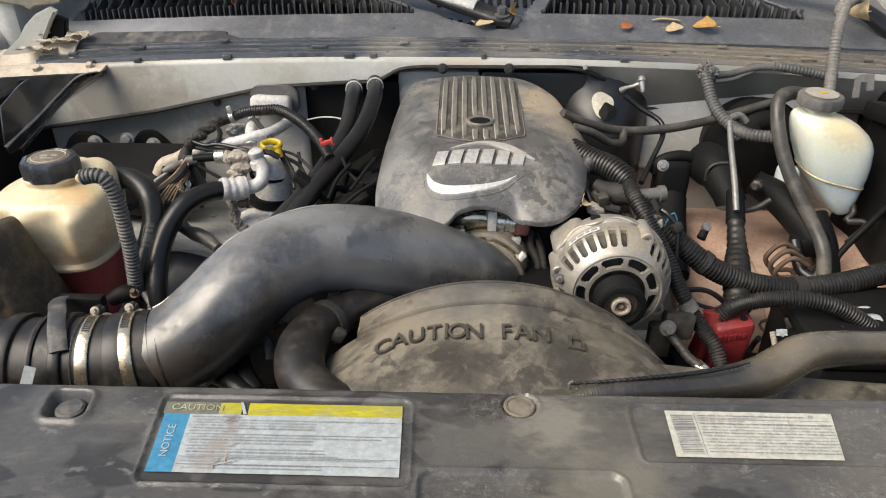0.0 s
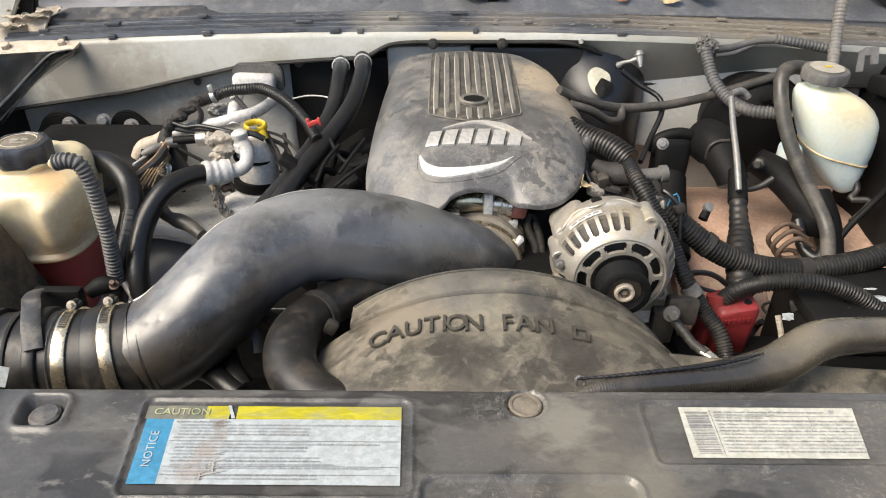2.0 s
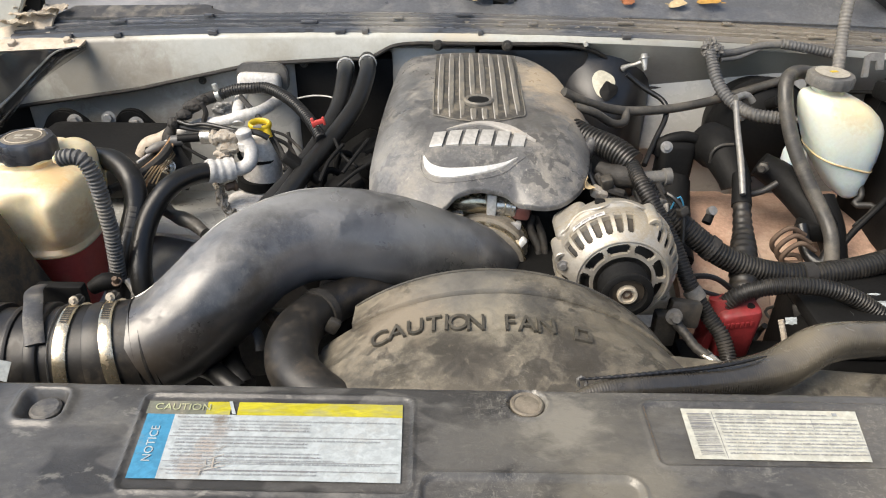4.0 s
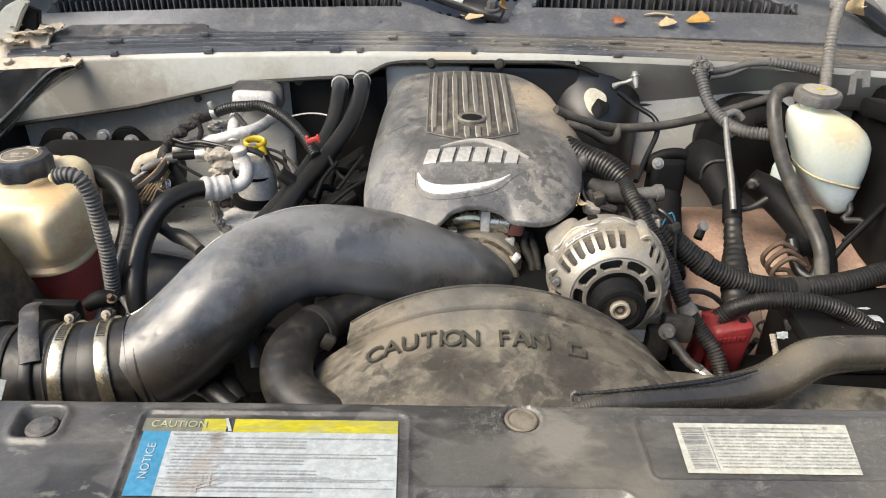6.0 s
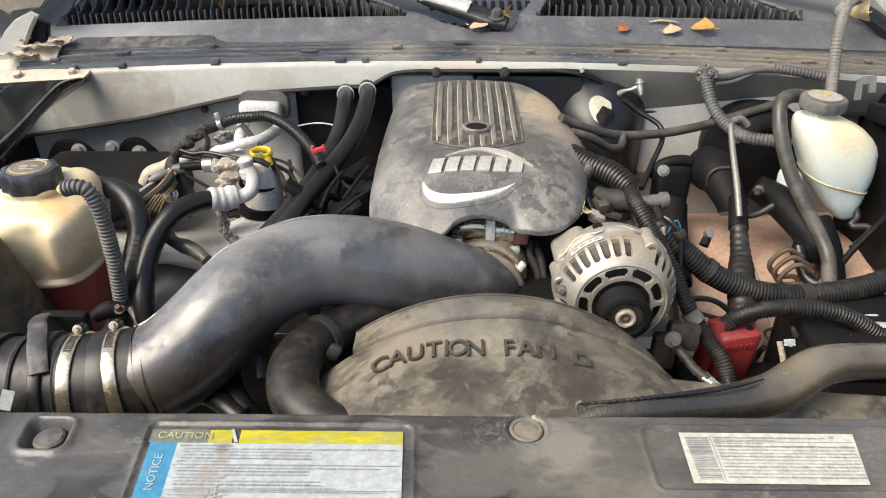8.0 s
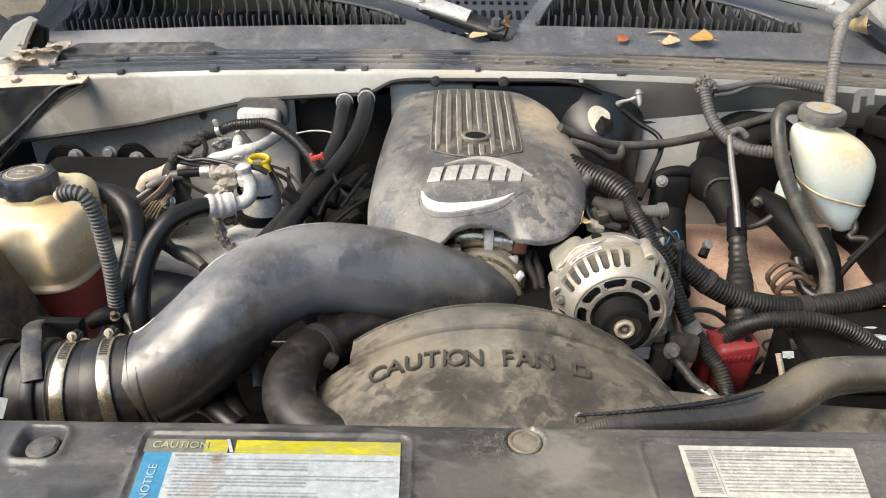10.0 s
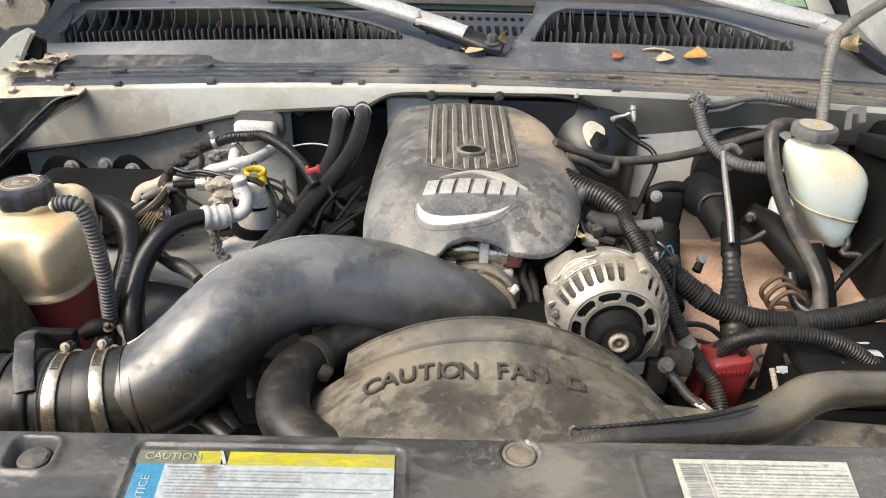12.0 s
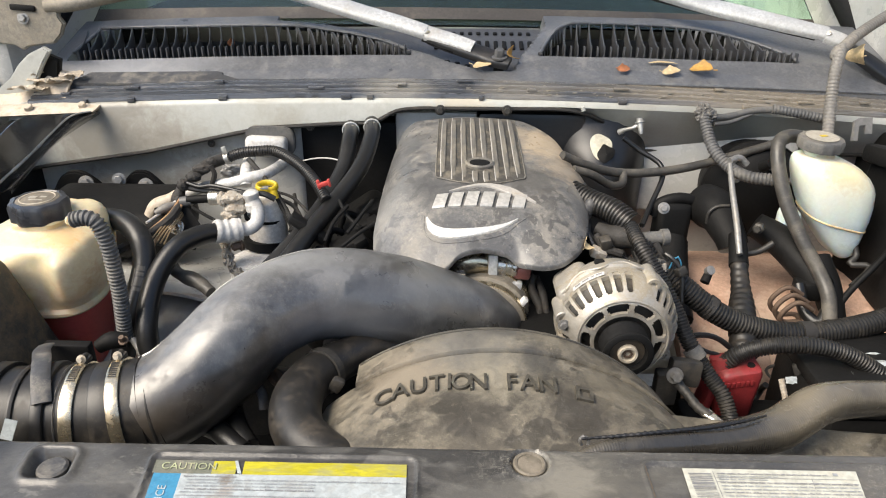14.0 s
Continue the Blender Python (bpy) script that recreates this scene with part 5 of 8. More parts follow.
# ---- cowl: weatherstrip, vented panel, wipers ----
seal = thing("cowl_weatherstrip", (0, 1.28, 1.13), "long ribbed weatherstrip caked with brown dust on the cowl edge", "weatherstrip")
PROF = [(y + 0.008, z) for y, z in [(1.252, -0.004), (1.2445, -0.003), (1.2425, 0.002), (1.2445, 0.0085), (1.250, 0.010), (1.2515, 0.002), (1.2555, 0.002), (1.257, 0.0135), (1.263, 0.0145),
        (1.2645, 0.0045), (1.2695, 0.005), (1.271, 0.0175), (1.279, 0.019), (1.2805, 0.0085), (1.287, 0.0095), (1.289, 0.021), (1.299, 0.0225), (1.304, 0.0205), (1.306, 0.014), (1.328, 0.013)]]
xs = np.linspace(-0.765, 0.81, 420)
rows = [[(x, y + 0.0013 * noise.noise(Vector((x * 14, y * 60, 5))) + 0.0007 * noise.noise(Vector((x * 70, y * 90, 1))), 1.127 + bow(x) + z + 0.0013 * noise.noise(Vector((x * 18, y * 120, 2))) + 0.0008 * noise.noise(Vector((x * 90, y * 160, 7)))) for x in xs] for y, z in PROF]
part("ribbed_strip", sheet(rows), M_SEAL, seal, angle=35)
for x, w in ((-0.575, 0.018), (-0.147, 0.016), (-0.41, 0.022), (-0.19, 0.026), (0.30, 0.022), (0.05, 0.012), (0.52, 0.018), (-0.66, 0.014)):
    bm = box((x, 1.2495, 1.131 + bow(x)), (w * 0.7, 0.009, 0.009), 0.0015)
    part("retainer_clip", bm, M_SEAL, seal, "small retainer clip")
for k in range(11):
    x = -0.70 + 0.145 * k + 0.03 * math.sin(5 * k)
    part("strip_joint", box((x, 1.268 + 0.012 * (k % 3), 1.1425 + 0.004 * (k % 3) + bow(x)), (0.016 + 0.012 * (k % 2), 0.010, 0.0042), 0.0008), M_SEAL, seal)
rc5 = random.Random(8)
for x in (-0.10, -0.02, 0.06, 0.15, 0.24, 0.36, 0.43, 0.52, 0.60):
    b = bmesh.new()
    for k in range(16):
        q = Vector((x + rc5.uniform(-0.04, 0.04), 1.258 + rc5.uniform(-0.004, 0.03), 0))
        q.z = 1.136 + bow(q.x) + 0.25 * (q.y - 1.258) + 0.002
        r = bmesh.ops.create_icosphere(b, subdivisions=1, radius=1.0)
        sz = (rc5.uniform(0.001, 0.006), rc5.uniform(0.0006, 0.0018), rc5.uniform(0.0006, 0.0014))
        for v in r["verts"]:
            v.co = q + Vector((v.co.x * sz[0], v.co.y * sz[1], v.co.z * sz[2]))
    tagged(part("dirt_crust", b, M_SEAL if x < 0 else M_GREYMUD, seal, "crust of dried dirt bits", angle=20), kind="stuff")
bm = plate([(-0.715, 1.296), (-0.68, 1.336), (-0.44, 1.333), (-0.428, 1.326), (-0.428, 1.318), (-0.40, 1.312), (-0.2, 1.306), (-0.2, 1.300)], 0.004, Matrix.Translation((0, 0, 1.146)), 0.001)
for v in bm.verts:
    v.co.z += bow(v.co.x) * 0.6 + 0.15 * (v.co.y - 1.30) + (0.006 if v.co.x < -0.42 and v.co.y > 1.315 else 0)
solid("rubber_flap", bm, M_CAP, "flat black rubber flap lying over the cowl edge", "rubber flap")

cowl = thing("cowl_grille", (0, 1.42, 1.15), "weathered grey-black plastic cowl panel with curved vent fins", "cowl panel")
LB = [(-0.74, 1.40), (-0.725, 1.49), (-0.70, 1.503), (-0.36, 1.497), (-0.25, 1.475), (-0.15, 1.435), (-0.095, 1.395), (-0.085, 1.38)]
RB = [(0.165, 1.38), (0.175, 1.41), (0.20, 1.47), (0.23, 1.503), (0.27, 1.512), (0.45, 1.506), (0.55, 1.475), (0.63, 1.415), (0.652, 1.38)]
VEE = [(-0.36, 1.525), (-0.25, 1.500), (-0.15, 1.458), (-0.10, 1.405), (-0.013, 1.362), (0.063, 1.338), (0.109, 1.338), (0.14, 1.40), (0.17, 1.47), (0.185, 1.505)]
Y0 = 1.378


def cowl_top(x, y):
    return 1.1445 + bow(x) * 0.7 + (0.40 * (y - 1.305) if y < 1.345 else 0.016 + 0.62 * (y - 1.345) if y < 1.378 else 0.03646 + 0.275 * (y - 1.378)) + 0.006 * (x / 0.75)


def cowl_sink(x, y):
    for t in (LB, RB):
        if t[0][0] < x < t[-1][0] and Y0 - 0.002 < y < lerp_table(t, x):
            return 0.030
    if -0.36 < x < 0.185:
        return 0.024 * smooth_step(0.0, 0.012, y - lerp_table(VEE, x))
    return 0.0


xs, ys = np.linspace(-0.775, 0.83, 260), np.linspace(1.306, 1.545, 60)
rows = [[(x, 1.304, cowl_top(x, 1.306) - 0.03) for x in xs]] + [[(x, y, cowl_top(x, y) - cowl_sink(x, y) + 0.001 * noise.noise(Vector((x * 15, y * 15, 0)))) for x in xs] for y in ys]
bm = sheet(rows)
open_ = [f for f in bm.faces if sum(1 for v in f.verts if any(t[0][0] < v.co.x < t[-1][0] and Y0 - 0.002 < v.co.y < lerp_table(t, v.co.x) for t in (LB, RB))) >= 2]
bmesh.ops.delete(bm, geom=open_, context="FACES")
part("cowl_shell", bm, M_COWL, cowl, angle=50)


def dark_floor(inside, depth):
    """A dark sheet over the bottom of a recess in the cowl."""
    b = bmesh.new()
    gx, gy = np.linspace(-0.76, 0.68, 220), np.linspace(1.34, 1.53, 40)
    vs = {}
    for i in range(219):
        for j in range(39):
            if all(inside(gx[i + a], gy[j + c]) for a in (0, 1) for c in (0, 1)):
                q = []
                for a, c in ((0, 0), (1, 0), (1, 1), (0, 1)):
                    k = (i + a, j + c)
                    if k not in vs:
                        vs[k] = b.verts.new((gx[k[0]], gy[k[1]], cowl_top(gx[k[0]], gy[k[1]]) - depth))
                    q.append(vs[k])
                b.faces.new(q)
    return b


# Black sheets below the fins put the shade of the gaps into colour.
part("vent_floor", dark_floor(lambda x, y: LB[0][0] < x < LB[-1][0] and Y0 - 0.006 < y < lerp_table(LB, x) + 0.012, 0.034), M_BLACK, cowl, "black sheet standing in for the shade of the vent")
part("vent_floor", dark_floor(lambda x, y: RB[0][0] < x < RB[-1][0] and Y0 - 0.006 < y < lerp_table(RB, x) + 0.012, 0.034), M_BLACK, cowl, "black sheet standing in for the shade of the vent")
part("pivot_recess", dark_floor(lambda x, y: -0.36 < x < 0.185 and y > lerp_table(VEE, x) + 0.008, 0.021), M_VANE, cowl, "dark recess round the wiper pivot")


def vane(x, yb, lean, tall=1.0):
    """One curved vent fin."""
    b = bmesh.new()
    rows = []
    n = 9
    for k in range(n + 1):
        t = k / n
        y = Y0 + (yb - Y0) * t
        z = cowl_top(x, y)
        sx = lean * t ** 1.3
        h = (0.018 - 0.015 * t ** 0.7) * tall
        rows.append([(x + sx - 0.0014, y, z - 0.029), (x + sx - 0.0012, y, z + h - 0.001), (x + sx, y, z + h), (x + sx + 0.0012, y, z + h - 0.001), (x + sx + 0.0014, y, z - 0.029)])
    add_sheet(b, rows)
    b.faces.new(b.verts[0:5])
    return finish("vent_fin", b, M_VANE)


for t, lean, gap in ((LB, -0.032, 0.0228), (RB, 0.014, 0.0252)):
    x = t[0][0] + 0.02
    while x < t[-1][0] - 0.012:
        yb = lerp_table(t, x)
        if yb > Y0 + 0.012:
            part("vent_fin", vane(x, yb, lean * (yb - Y0) / 0.12), M_VANE, cowl)
            part("short_fin", box((x + gap / 2, Y0 + 0.005, cowl_top(x, Y0) - 0.001), (0.0026, 0.012, 0.034), 0.0006), M_VANE, cowl)
        x += gap
    part("vent_rim", tube([(x2, y2, cowl_top(x2, y2) + 0.002) for x2, y2 in t], 0.0035, seg=8, steps=60), M_COWL, cowl)
for i in range(12):
    x = -0.035 + 0.0170 * i
    for y, h in ((1.455, 0.034), (1.505, 0.010)):
        part("vent_slot", box((x, y, cowl_top(x, y) - 0.0195), (0.0085, h, 0.005), 0.002, turn=(15, 0, 0)), M_BLACK, cowl)
for i in range(9):
    x = -0.13 + 0.0195 * i
    y = lerp_table(VEE, x) + 0.024
    part("vent_slot", box((x, y, cowl_top(x, y) - 0.0195), (0.010, 0.010, 0.005), 0.002, turn=(15, 0, -20)), M_BLACK, cowl)
part("cowl_edge", tube([(x, 1.3065, cowl_top(x, 1.3065) + 0.001) for x in np.linspace(-0.77, 0.82, 30)], 0.003, seg=8, steps=120), M_COWL, cowl)


def bar(pts, widths, thick):
    """A pressed flat bar with rolled edges along a curve through pts."""
    steps = 40
    c, _ = spline(pts, steps)
    rows = []
    for k, q in enumerate(c):
        t = (c[min(k + 1, steps)] - c[max(k - 1, 0)]).normalized()
        n = Vector((0, -0.62, 0.78))
        n = (n - t * t.dot(n)).normalized()
        side = t.cross(n)
        w = lerp_table([(i / (len(widths) - 1), v) for i, v in enumerate(widths)], k / steps)
        rows.append([q + side * a * w + n * b * thick for a, b in ((-1, -1), (-1, 0.2), (-0.86, 0.75), (-0.6, 1), (0, 1.06), (0.6, 1), (0.86, 0.75), (1, 0.2), (1, -1))])
    b = bmesh.new()
    add_sheet(b, rows, True)
    b.verts.ensure_lookup_table()
    b.faces.new(b.verts[0:9])
    b.faces.new(b.verts[-9:])
    return b


def wiper(name, base, mid, tip, spring, label):
    w = thing(name, base[0], label, "wiper arm", group="wiper arms")
    part("arm_base", bar([Vector(base[0]) * 2 - Vector(base[1])] + list(base), [0.012, 0.0175, 0.0170, 0.0160, 0.0150, 0.0145], 0.007), M_GLOSSBLACK, w, "black pivot end of the arm")
    part("arm_head", bar(mid, [0.0140, 0.0150, 0.0155], 0.0065), M_CHROME, w, "worn silver joint")
    part("arm_rod", bar(tip, [0.0140, 0.0165, 0.0180, 0.0165, 0.012], 0.007), M_CHROME, w, "worn silver arm")
    part("joint_pin", lathe([(0.0, 0.002), (0.004, 0.002), (0.004, -0.028), (0, -0.028)], Vector(mid[2]) + Vector((0.0, -0.010, 0.004)), (-0.6, -0.5, 0.4), seg=12), M_STEEL, w)
    part("blade", tube([Vector(p) + Vector((-0.012, 0.018, -0.012)) for p in tip], 0.005, seg=8), M_RUBBER, w, "black wiper blade")
    b = bolt(bmesh.new(), Vector(base[0]) + Vector((0, -0.001, 0.004)), (0, -0.25, 1), 0.0095, 0.013)
    part("pivot_nut", b, M_GREYLOOM, w, "hex nut on the pivot")
    part("pivot_post", lathe([(0.010, 0.0), (0.010, 0.03), (0.0, 0.03)], Vector(base[0]) - Vector((0, -0.006, 0.036)), (0, 0, 1), seg=18), M_BLACK, w)
    part("spring", tube(spring, 0.0035, seg=8), M_BLACK, w)
    return w


wiper("wiper_arm", [(0.085, 1.345, 1.178), (0.066, 1.352, 1.1825), (0.044, 1.36, 1.188), (-0.01, 1.375, 1.201), (-0.045, 1.388, 1.211)], [(0.036, 1.362, 1.196), (0.0, 1.373, 1.206), (-0.052, 1.389, 1.2175)],
      [(-0.052, 1.389, 1.219), (-0.10, 1.405, 1.231), (-0.179, 1.43, 1.247), (-0.288, 1.47, 1.271), (-0.441, 1.53, 1.297)], [(-0.060, 1.385, 1.205), (0.0, 1.362, 1.188)], "worn silver wiper arm with black pivot on the cowl")
wiper("wiper_arm", [(0.83, 1.335, 1.150), (0.80, 1.345, 1.166), (0.765, 1.36, 1.188), (0.728, 1.378, 1.208)], [(0.742, 1.375, 1.207), (0.725, 1.381, 1.216), (0.700, 1.390, 1.224)],
      [(0.702, 1.39, 1.226), (0.65, 1.41, 1.235), (0.566, 1.45, 1.250), (0.50, 1.49, 1.261), (0.40, 1.56, 1.28)], [(0.734, 1.37, 1.195), (0.78, 1.35, 1.168)], "worn silver wiper arm behind the fluid bottle")


def leaf(at, size, spin, tilt, material, label, curl=0.25):
    rows = []
    m = pose(*at, tilt[0], tilt[1], spin)
    for k in range(13):
        t = k / 12
        w = 0.34 * math.sin(math.pi * t ** 0.85) ** 0.9 * (1 + 0.12 * math.sin(17 * t))
        rows.append([m @ Vector((size * (t - 0.5), size * w * s, size * (curl * (s * w * 2.2) ** 2 + 0.10 * math.sin(3 * t + spin)))) for s in (-1, -0.6, -0.2, 0, 0.2, 0.6, 1)])
    b = sheet(rows, 0.0005)
    add_tube(b, [m @ Vector((size * -0.5, 0, size * 0.02)), m @ Vector((size * -0.7, size * 0.04, size * 0.06))], 0.0008, seg=6, steps=4)
    return solid("dry_leaf", b, material, label, "leaf", group="fallen leaves on the cowl")


leaf((0.459, 1.338, 1.1675), 0.042, 158, (-30, 0), M_LEAF, "orange dry leaf lying on the cowl panel")
leaf((0.404, 1.335, 1.1625), 0.033, 5, (26, 0), M_LEAFPALE, "pale tan dry leaf lying on the cowl panel")
leaf((0.316, 1.338, 1.1655), 0.028, 30, (34, 8), M_LEAFRED, "small red-brown dry leaf on the cowl")
leaf((0.053, 1.338, 1.169), 0.036, -14, (26, 0), M_LEAFPALE, "pale dry leaf beside the wiper pivot")
leaf((0.104, 1.358, 1.183), 0.038, 75, (60, 20), M_LEAF, "upright curled brown leaf by the wiper pivot", 0.5)
leaf((-0.442, 1.44, 1.184), 0.022, 80, (70, 0), M_LEAFRED, "small brown leaf caught in the vent fins")
leaf((0.71, 1.3, 1.202), 0.050, 95, (80, 10), M_LEAFPALE, "dry tan leaf hanging on the conduit", 0.5)
solid("dry_twig", tube([(0.366, 1.357, 1.1735), (0.384, 1.359, 1.1755), (0.402, 1.358, 1.175), (0.420, 1.357, 1.173)], [0.0015, 0.0045, 0.0042, 0.0012], seg=8, flat=0.35, wobble=0.3), M_LEAFPALE, "flat pale leaf stalk on the cowl panel", "twig")

# ---- hood hinges and corner ----
hg = thing("hood_lift_arm", (-0.675, 1.1, 1.098), "black steel hood hinge arm with dusty mounting flange", "hood arm")
ARM = [[(-0.691, 1.012, 1.108), (-0.694, 1.102, 1.124), (-0.676, 1.162, 1.113), (-0.656, 1.212, 1.103), (-0.644, 1.248, 1.099)],
       [(-0.691, 0.994, 1.05), (-0.679, 1.084, 1.071), (-0.674, 1.144, 1.086), (-0.659, 1.194, 1.103), (-0.633, 1.23, 1.103)],
       [(-0.69, 1.004, 1.038), (-0.674, 1.094, 1.065), (-0.669, 1.154, 1.08), (-0.657, 1.204, 1.097), (-0.637, 1.24, 1.099)],
       [(-0.666, 0.992, 1.049), (-0.657, 1.082, 1.072), (-0.653, 1.142, 1.084), (-0.644, 1.192, 1.095), (-0.626, 1.228, 1.102)],
       [(-0.675, 1.006, 1.034), (-0.669, 1.096, 1.061), (-0.667, 1.156, 1.071), (-0.657, 1.206, 1.079), (-0.632, 1.242, 1.094)]]
rows = []
for line in ARM:
    c, _ = spline(line, 40)
    rows.append(c)
across = [spline([r[k] for r in rows], 24)[0] for k in range(41)]
part("hinge_arm", sheet(across, 0.002), M_HINGE, hg, "glossy black pressed arm")
# This pale ridge paints the highlight along the glossy arm's edge.
part("arm_ridge", tube(ARM[1], [0.0022, 0.0022, 0.0020, 0.0018, 0.0012], seg=8, wobble=0.3), M_STUD, hg, "pale ridge painting the highlight on the edge of the arm")
part("flange", sheet([[(-0.83, 1.222, 1.09), (-0.77, 1.222, 1.094), (-0.71, 1.222, 1.098), (-0.671, 1.222, 1.1), (-0.635, 1.222, 1.103)], [(-0.83, 1.226, 1.095), (-0.771, 1.226, 1.098), (-0.711, 1.226, 1.103), (-0.667, 1.226, 1.105), (-0.629, 1.226, 1.108)], [(-0.843, 1.252, 1.104), (-0.783, 1.252, 1.106), (-0.737, 1.252, 1.11), (-0.683, 1.252, 1.111), (-0.632, 1.252, 1.11)]], 0.004), M_CREAMDUST, hg, "dusty cream mounting flange")
part("flange", sheet([[(-0.84, 1.262, 1.099), (-0.789, 1.262, 1.103), (-0.748, 1.262, 1.107), (-0.722, 1.262, 1.111), (-0.701, 1.262, 1.115)], [(-0.849, 1.285, 1.113), (-0.797, 1.285, 1.118), (-0.755, 1.285, 1.127), (-0.723, 1.285, 1.131), (-0.7, 1.285, 1.135)], [(-0.866, 1.315, 1.115), (-0.811, 1.315, 1.126), (-0.764, 1.315, 1.149), (-0.732, 1.315, 1.154), (-0.697, 1.315, 1.152)]], 0.004), M_CREAMDUST, hg, "dirt-covered rear flange")
part("bolt", bolt(bmesh.new(), (-0.754, 1.235, 1.1), (0, -0.4, 1), 0.008, 0.008), M_CREAMDUST, hg)
part("bolt", bolt(bmesh.new(), (-0.659, 1.238, 1.106), (0, -0.4, 1), 0.007, 0.007), M_CREAMDUST, hg)
XZ = Matrix.Rotation(radians(90), 4, "X")
part("link", plate([(-0.735, 1.184), (-0.716, 1.176), (-0.724, 1.146), (-0.757, 1.109), (-0.795, 1.070), (-0.83, 1.060), (-0.83, 1.085), (-0.778, 1.126)], 0.012, Matrix.Translation((0, 1.30, 0)) @ XZ, 0.003), M_BLACK, hg, "curved black link")
part("link_plate", plate([(-0.86, 1.105), (-0.806, 1.145), (-0.787, 1.168), (-0.763, 1.188), (-0.734, 1.201), (-0.722, 1.194), (-0.738, 1.173), (-0.760, 1.139), (-0.783, 1.111), (-0.803, 1.094)], 0.010, Matrix.Translation((0, 1.285, 0)) @ XZ, 0.003), M_PAINT, hg, "dusty cream link")
hc = thing("hood_corner", (-0.778, 1.36, 1.241), "dusty brown hood corner plate with slotted hole", "hood corner")
corner = [(-0.90, 1.33), (-0.715, 1.33), (-0.723, 1.244), (-0.716, 1.232), (-0.725, 1.212), (-0.742, 1.196), (-0.79, 1.190), (-0.803, 1.183), (-0.818, 1.192), (-0.90, 1.20)]
part("corner_plate", plate(corner, 0.010, Matrix.Translation((0, 1.342, 0)) @ Matrix.Rotation(radians(90), 4, "X"), 0.003), M_GREYMUD, hc)
part("slot", box((-0.784, 1.3405, 1.2595), (0.046, 0.006, 0.011), 0.003, turn=(0, 4, 0)), M_BLACK, hc, "dark slotted hole")
part("bolt", bolt(bmesh.new(), (-0.788, 1.342, 1.241), (0, -1, 0.2), 0.007, 0.006), M_DULLSTEEL, hc)
part("edge_bar", tube([(-0.745, 1.352, 1.262), (-0.70, 1.356, 1.266), (-0.62, 1.37, 1.282), (-0.50, 1.40, 1.300), (-0.30, 1.43, 1.320)], [0.017, 0.018, 0.015, 0.013, 0.012], seg=14, flat=0.8), M_GREYMUD, hc, "rolled rear edge of the hood")
rt = random.Random(21)
for k, (x, y, z, w, d, spin) in enumerate(((-0.765, 1.268, 1.132, 0.060, 0.036, 10), (-0.745, 1.290, 1.142, 0.052, 0.030, -18), (-0.718, 1.282, 1.143, 0.044, 0.026, 34), (-0.700, 1.302, 1.150, 0.040, 0.022, 12), (-0.775, 1.300, 1.150, 0.046, 0.024, -30))):
    m = pose(x, y, z, rt.uniform(-14, 10), rt.uniform(-12, 12), spin)
    rows = []
    for u in np.linspace(-0.5, 0.5, 12):
        ragged = 1 + 0.5 * noise.noise(Vector((u * 7, k * 3.1, 0)))
        rows.append([m @ Vector((u * w, t * d * ragged, 0.006 * noise.noise(Vector((u * 5, t * 4, k * 2.0))) + 0.004 * abs(t) * (1 - 4 * u * u))) for t in np.linspace(-0.5, 0.5, 8)])
    solid("torn_seal_piece", sheet(rows, 0.0012), M_CREAMDUST if k % 2 else M_TANDUST, "torn curled piece of dusty old seal by the hinge", "debris", group="torn seal pieces by the hinge", angle=25)

# ---- hoses, pipes and fittings on the passenger side ----
def hose(name, label, category, pts, r, material, group="", **kw):
    return solid(name, tube(pts, r, **kw), material, label, category, group)


hh = "dusty black rubber heater hose running from the firewall"
for pts in ([(-0.182, 1.235, 1.078), (-0.175, 1.17, 1.077), (-0.178, 1.1, 1.048), (-0.196, 1.02, 1.023), (-0.219, 0.95, 1.004), (-0.243, 0.9, 0.988), (-0.268, 0.86, 0.97)],
            [(-0.144, 1.235, 1.086), (-0.138, 1.17, 1.081), (-0.149, 1.09, 1.055), (-0.178, 1.02, 1.028), (-0.202, 0.95, 1.013), (-0.222, 0.9, 0.997), (-0.243, 0.86, 0.979)]):
    h = thing("heater_hose", pts[3], hh, "hose", group="heater hoses")
    part("hose_body", tube(pts, 0.0135, seg=20), M_HOSE, h)
    c, _ = spline(pts, 60)
    part("wire_clamp", lathe([(0.0136, -0.0016), (0.0152, -0.0016), (0.0152, 0.0016), (0.0136, 0.0016)], c[3], (c[4] - c[2]).normalized(), seg=28), M_ZINC, h, "bright wire hose clamp")
    bm = tube([c[3] + Vector((0.002, -0.013, 0.006)), c[3] + Vector((0.006, -0.016, 0.014))], 0.0014, seg=6)
    add_tube(bm, [c[3] + Vector((-0.002, -0.013, 0.006)), c[3] + Vector((-0.007, -0.016, 0.013))], 0.0014, seg=6)
    part("clamp_tang", bm, M_STEEL, h)
bm = box((-0.209, 0.945, 1.014), (0.062, 0.022, 0.014), 0.004, turn=(0, 38, 0))
solid("hose_separator", bm, M_BLACK, "black plastic clip joining the two heater hoses", "hose clip")

ac = thing("refrigerant_hose", (-0.384, 0.9, 1.001), "thick black air-conditioning hose with white crimped collar", "hose")
part("hose_body", tube([(-0.342, 0.95, 1.003), (-0.361, 0.93, 1.008), (-0.384, 0.9, 1.005), (-0.402, 0.87, 0.985), (-0.41, 0.84, 0.958), (-0.409, 0.81, 0.927), (-0.401, 0.79, 0.89), (-0.378, 0.77, 0.858)], 0.0145, seg=24), M_HOSE, ac)
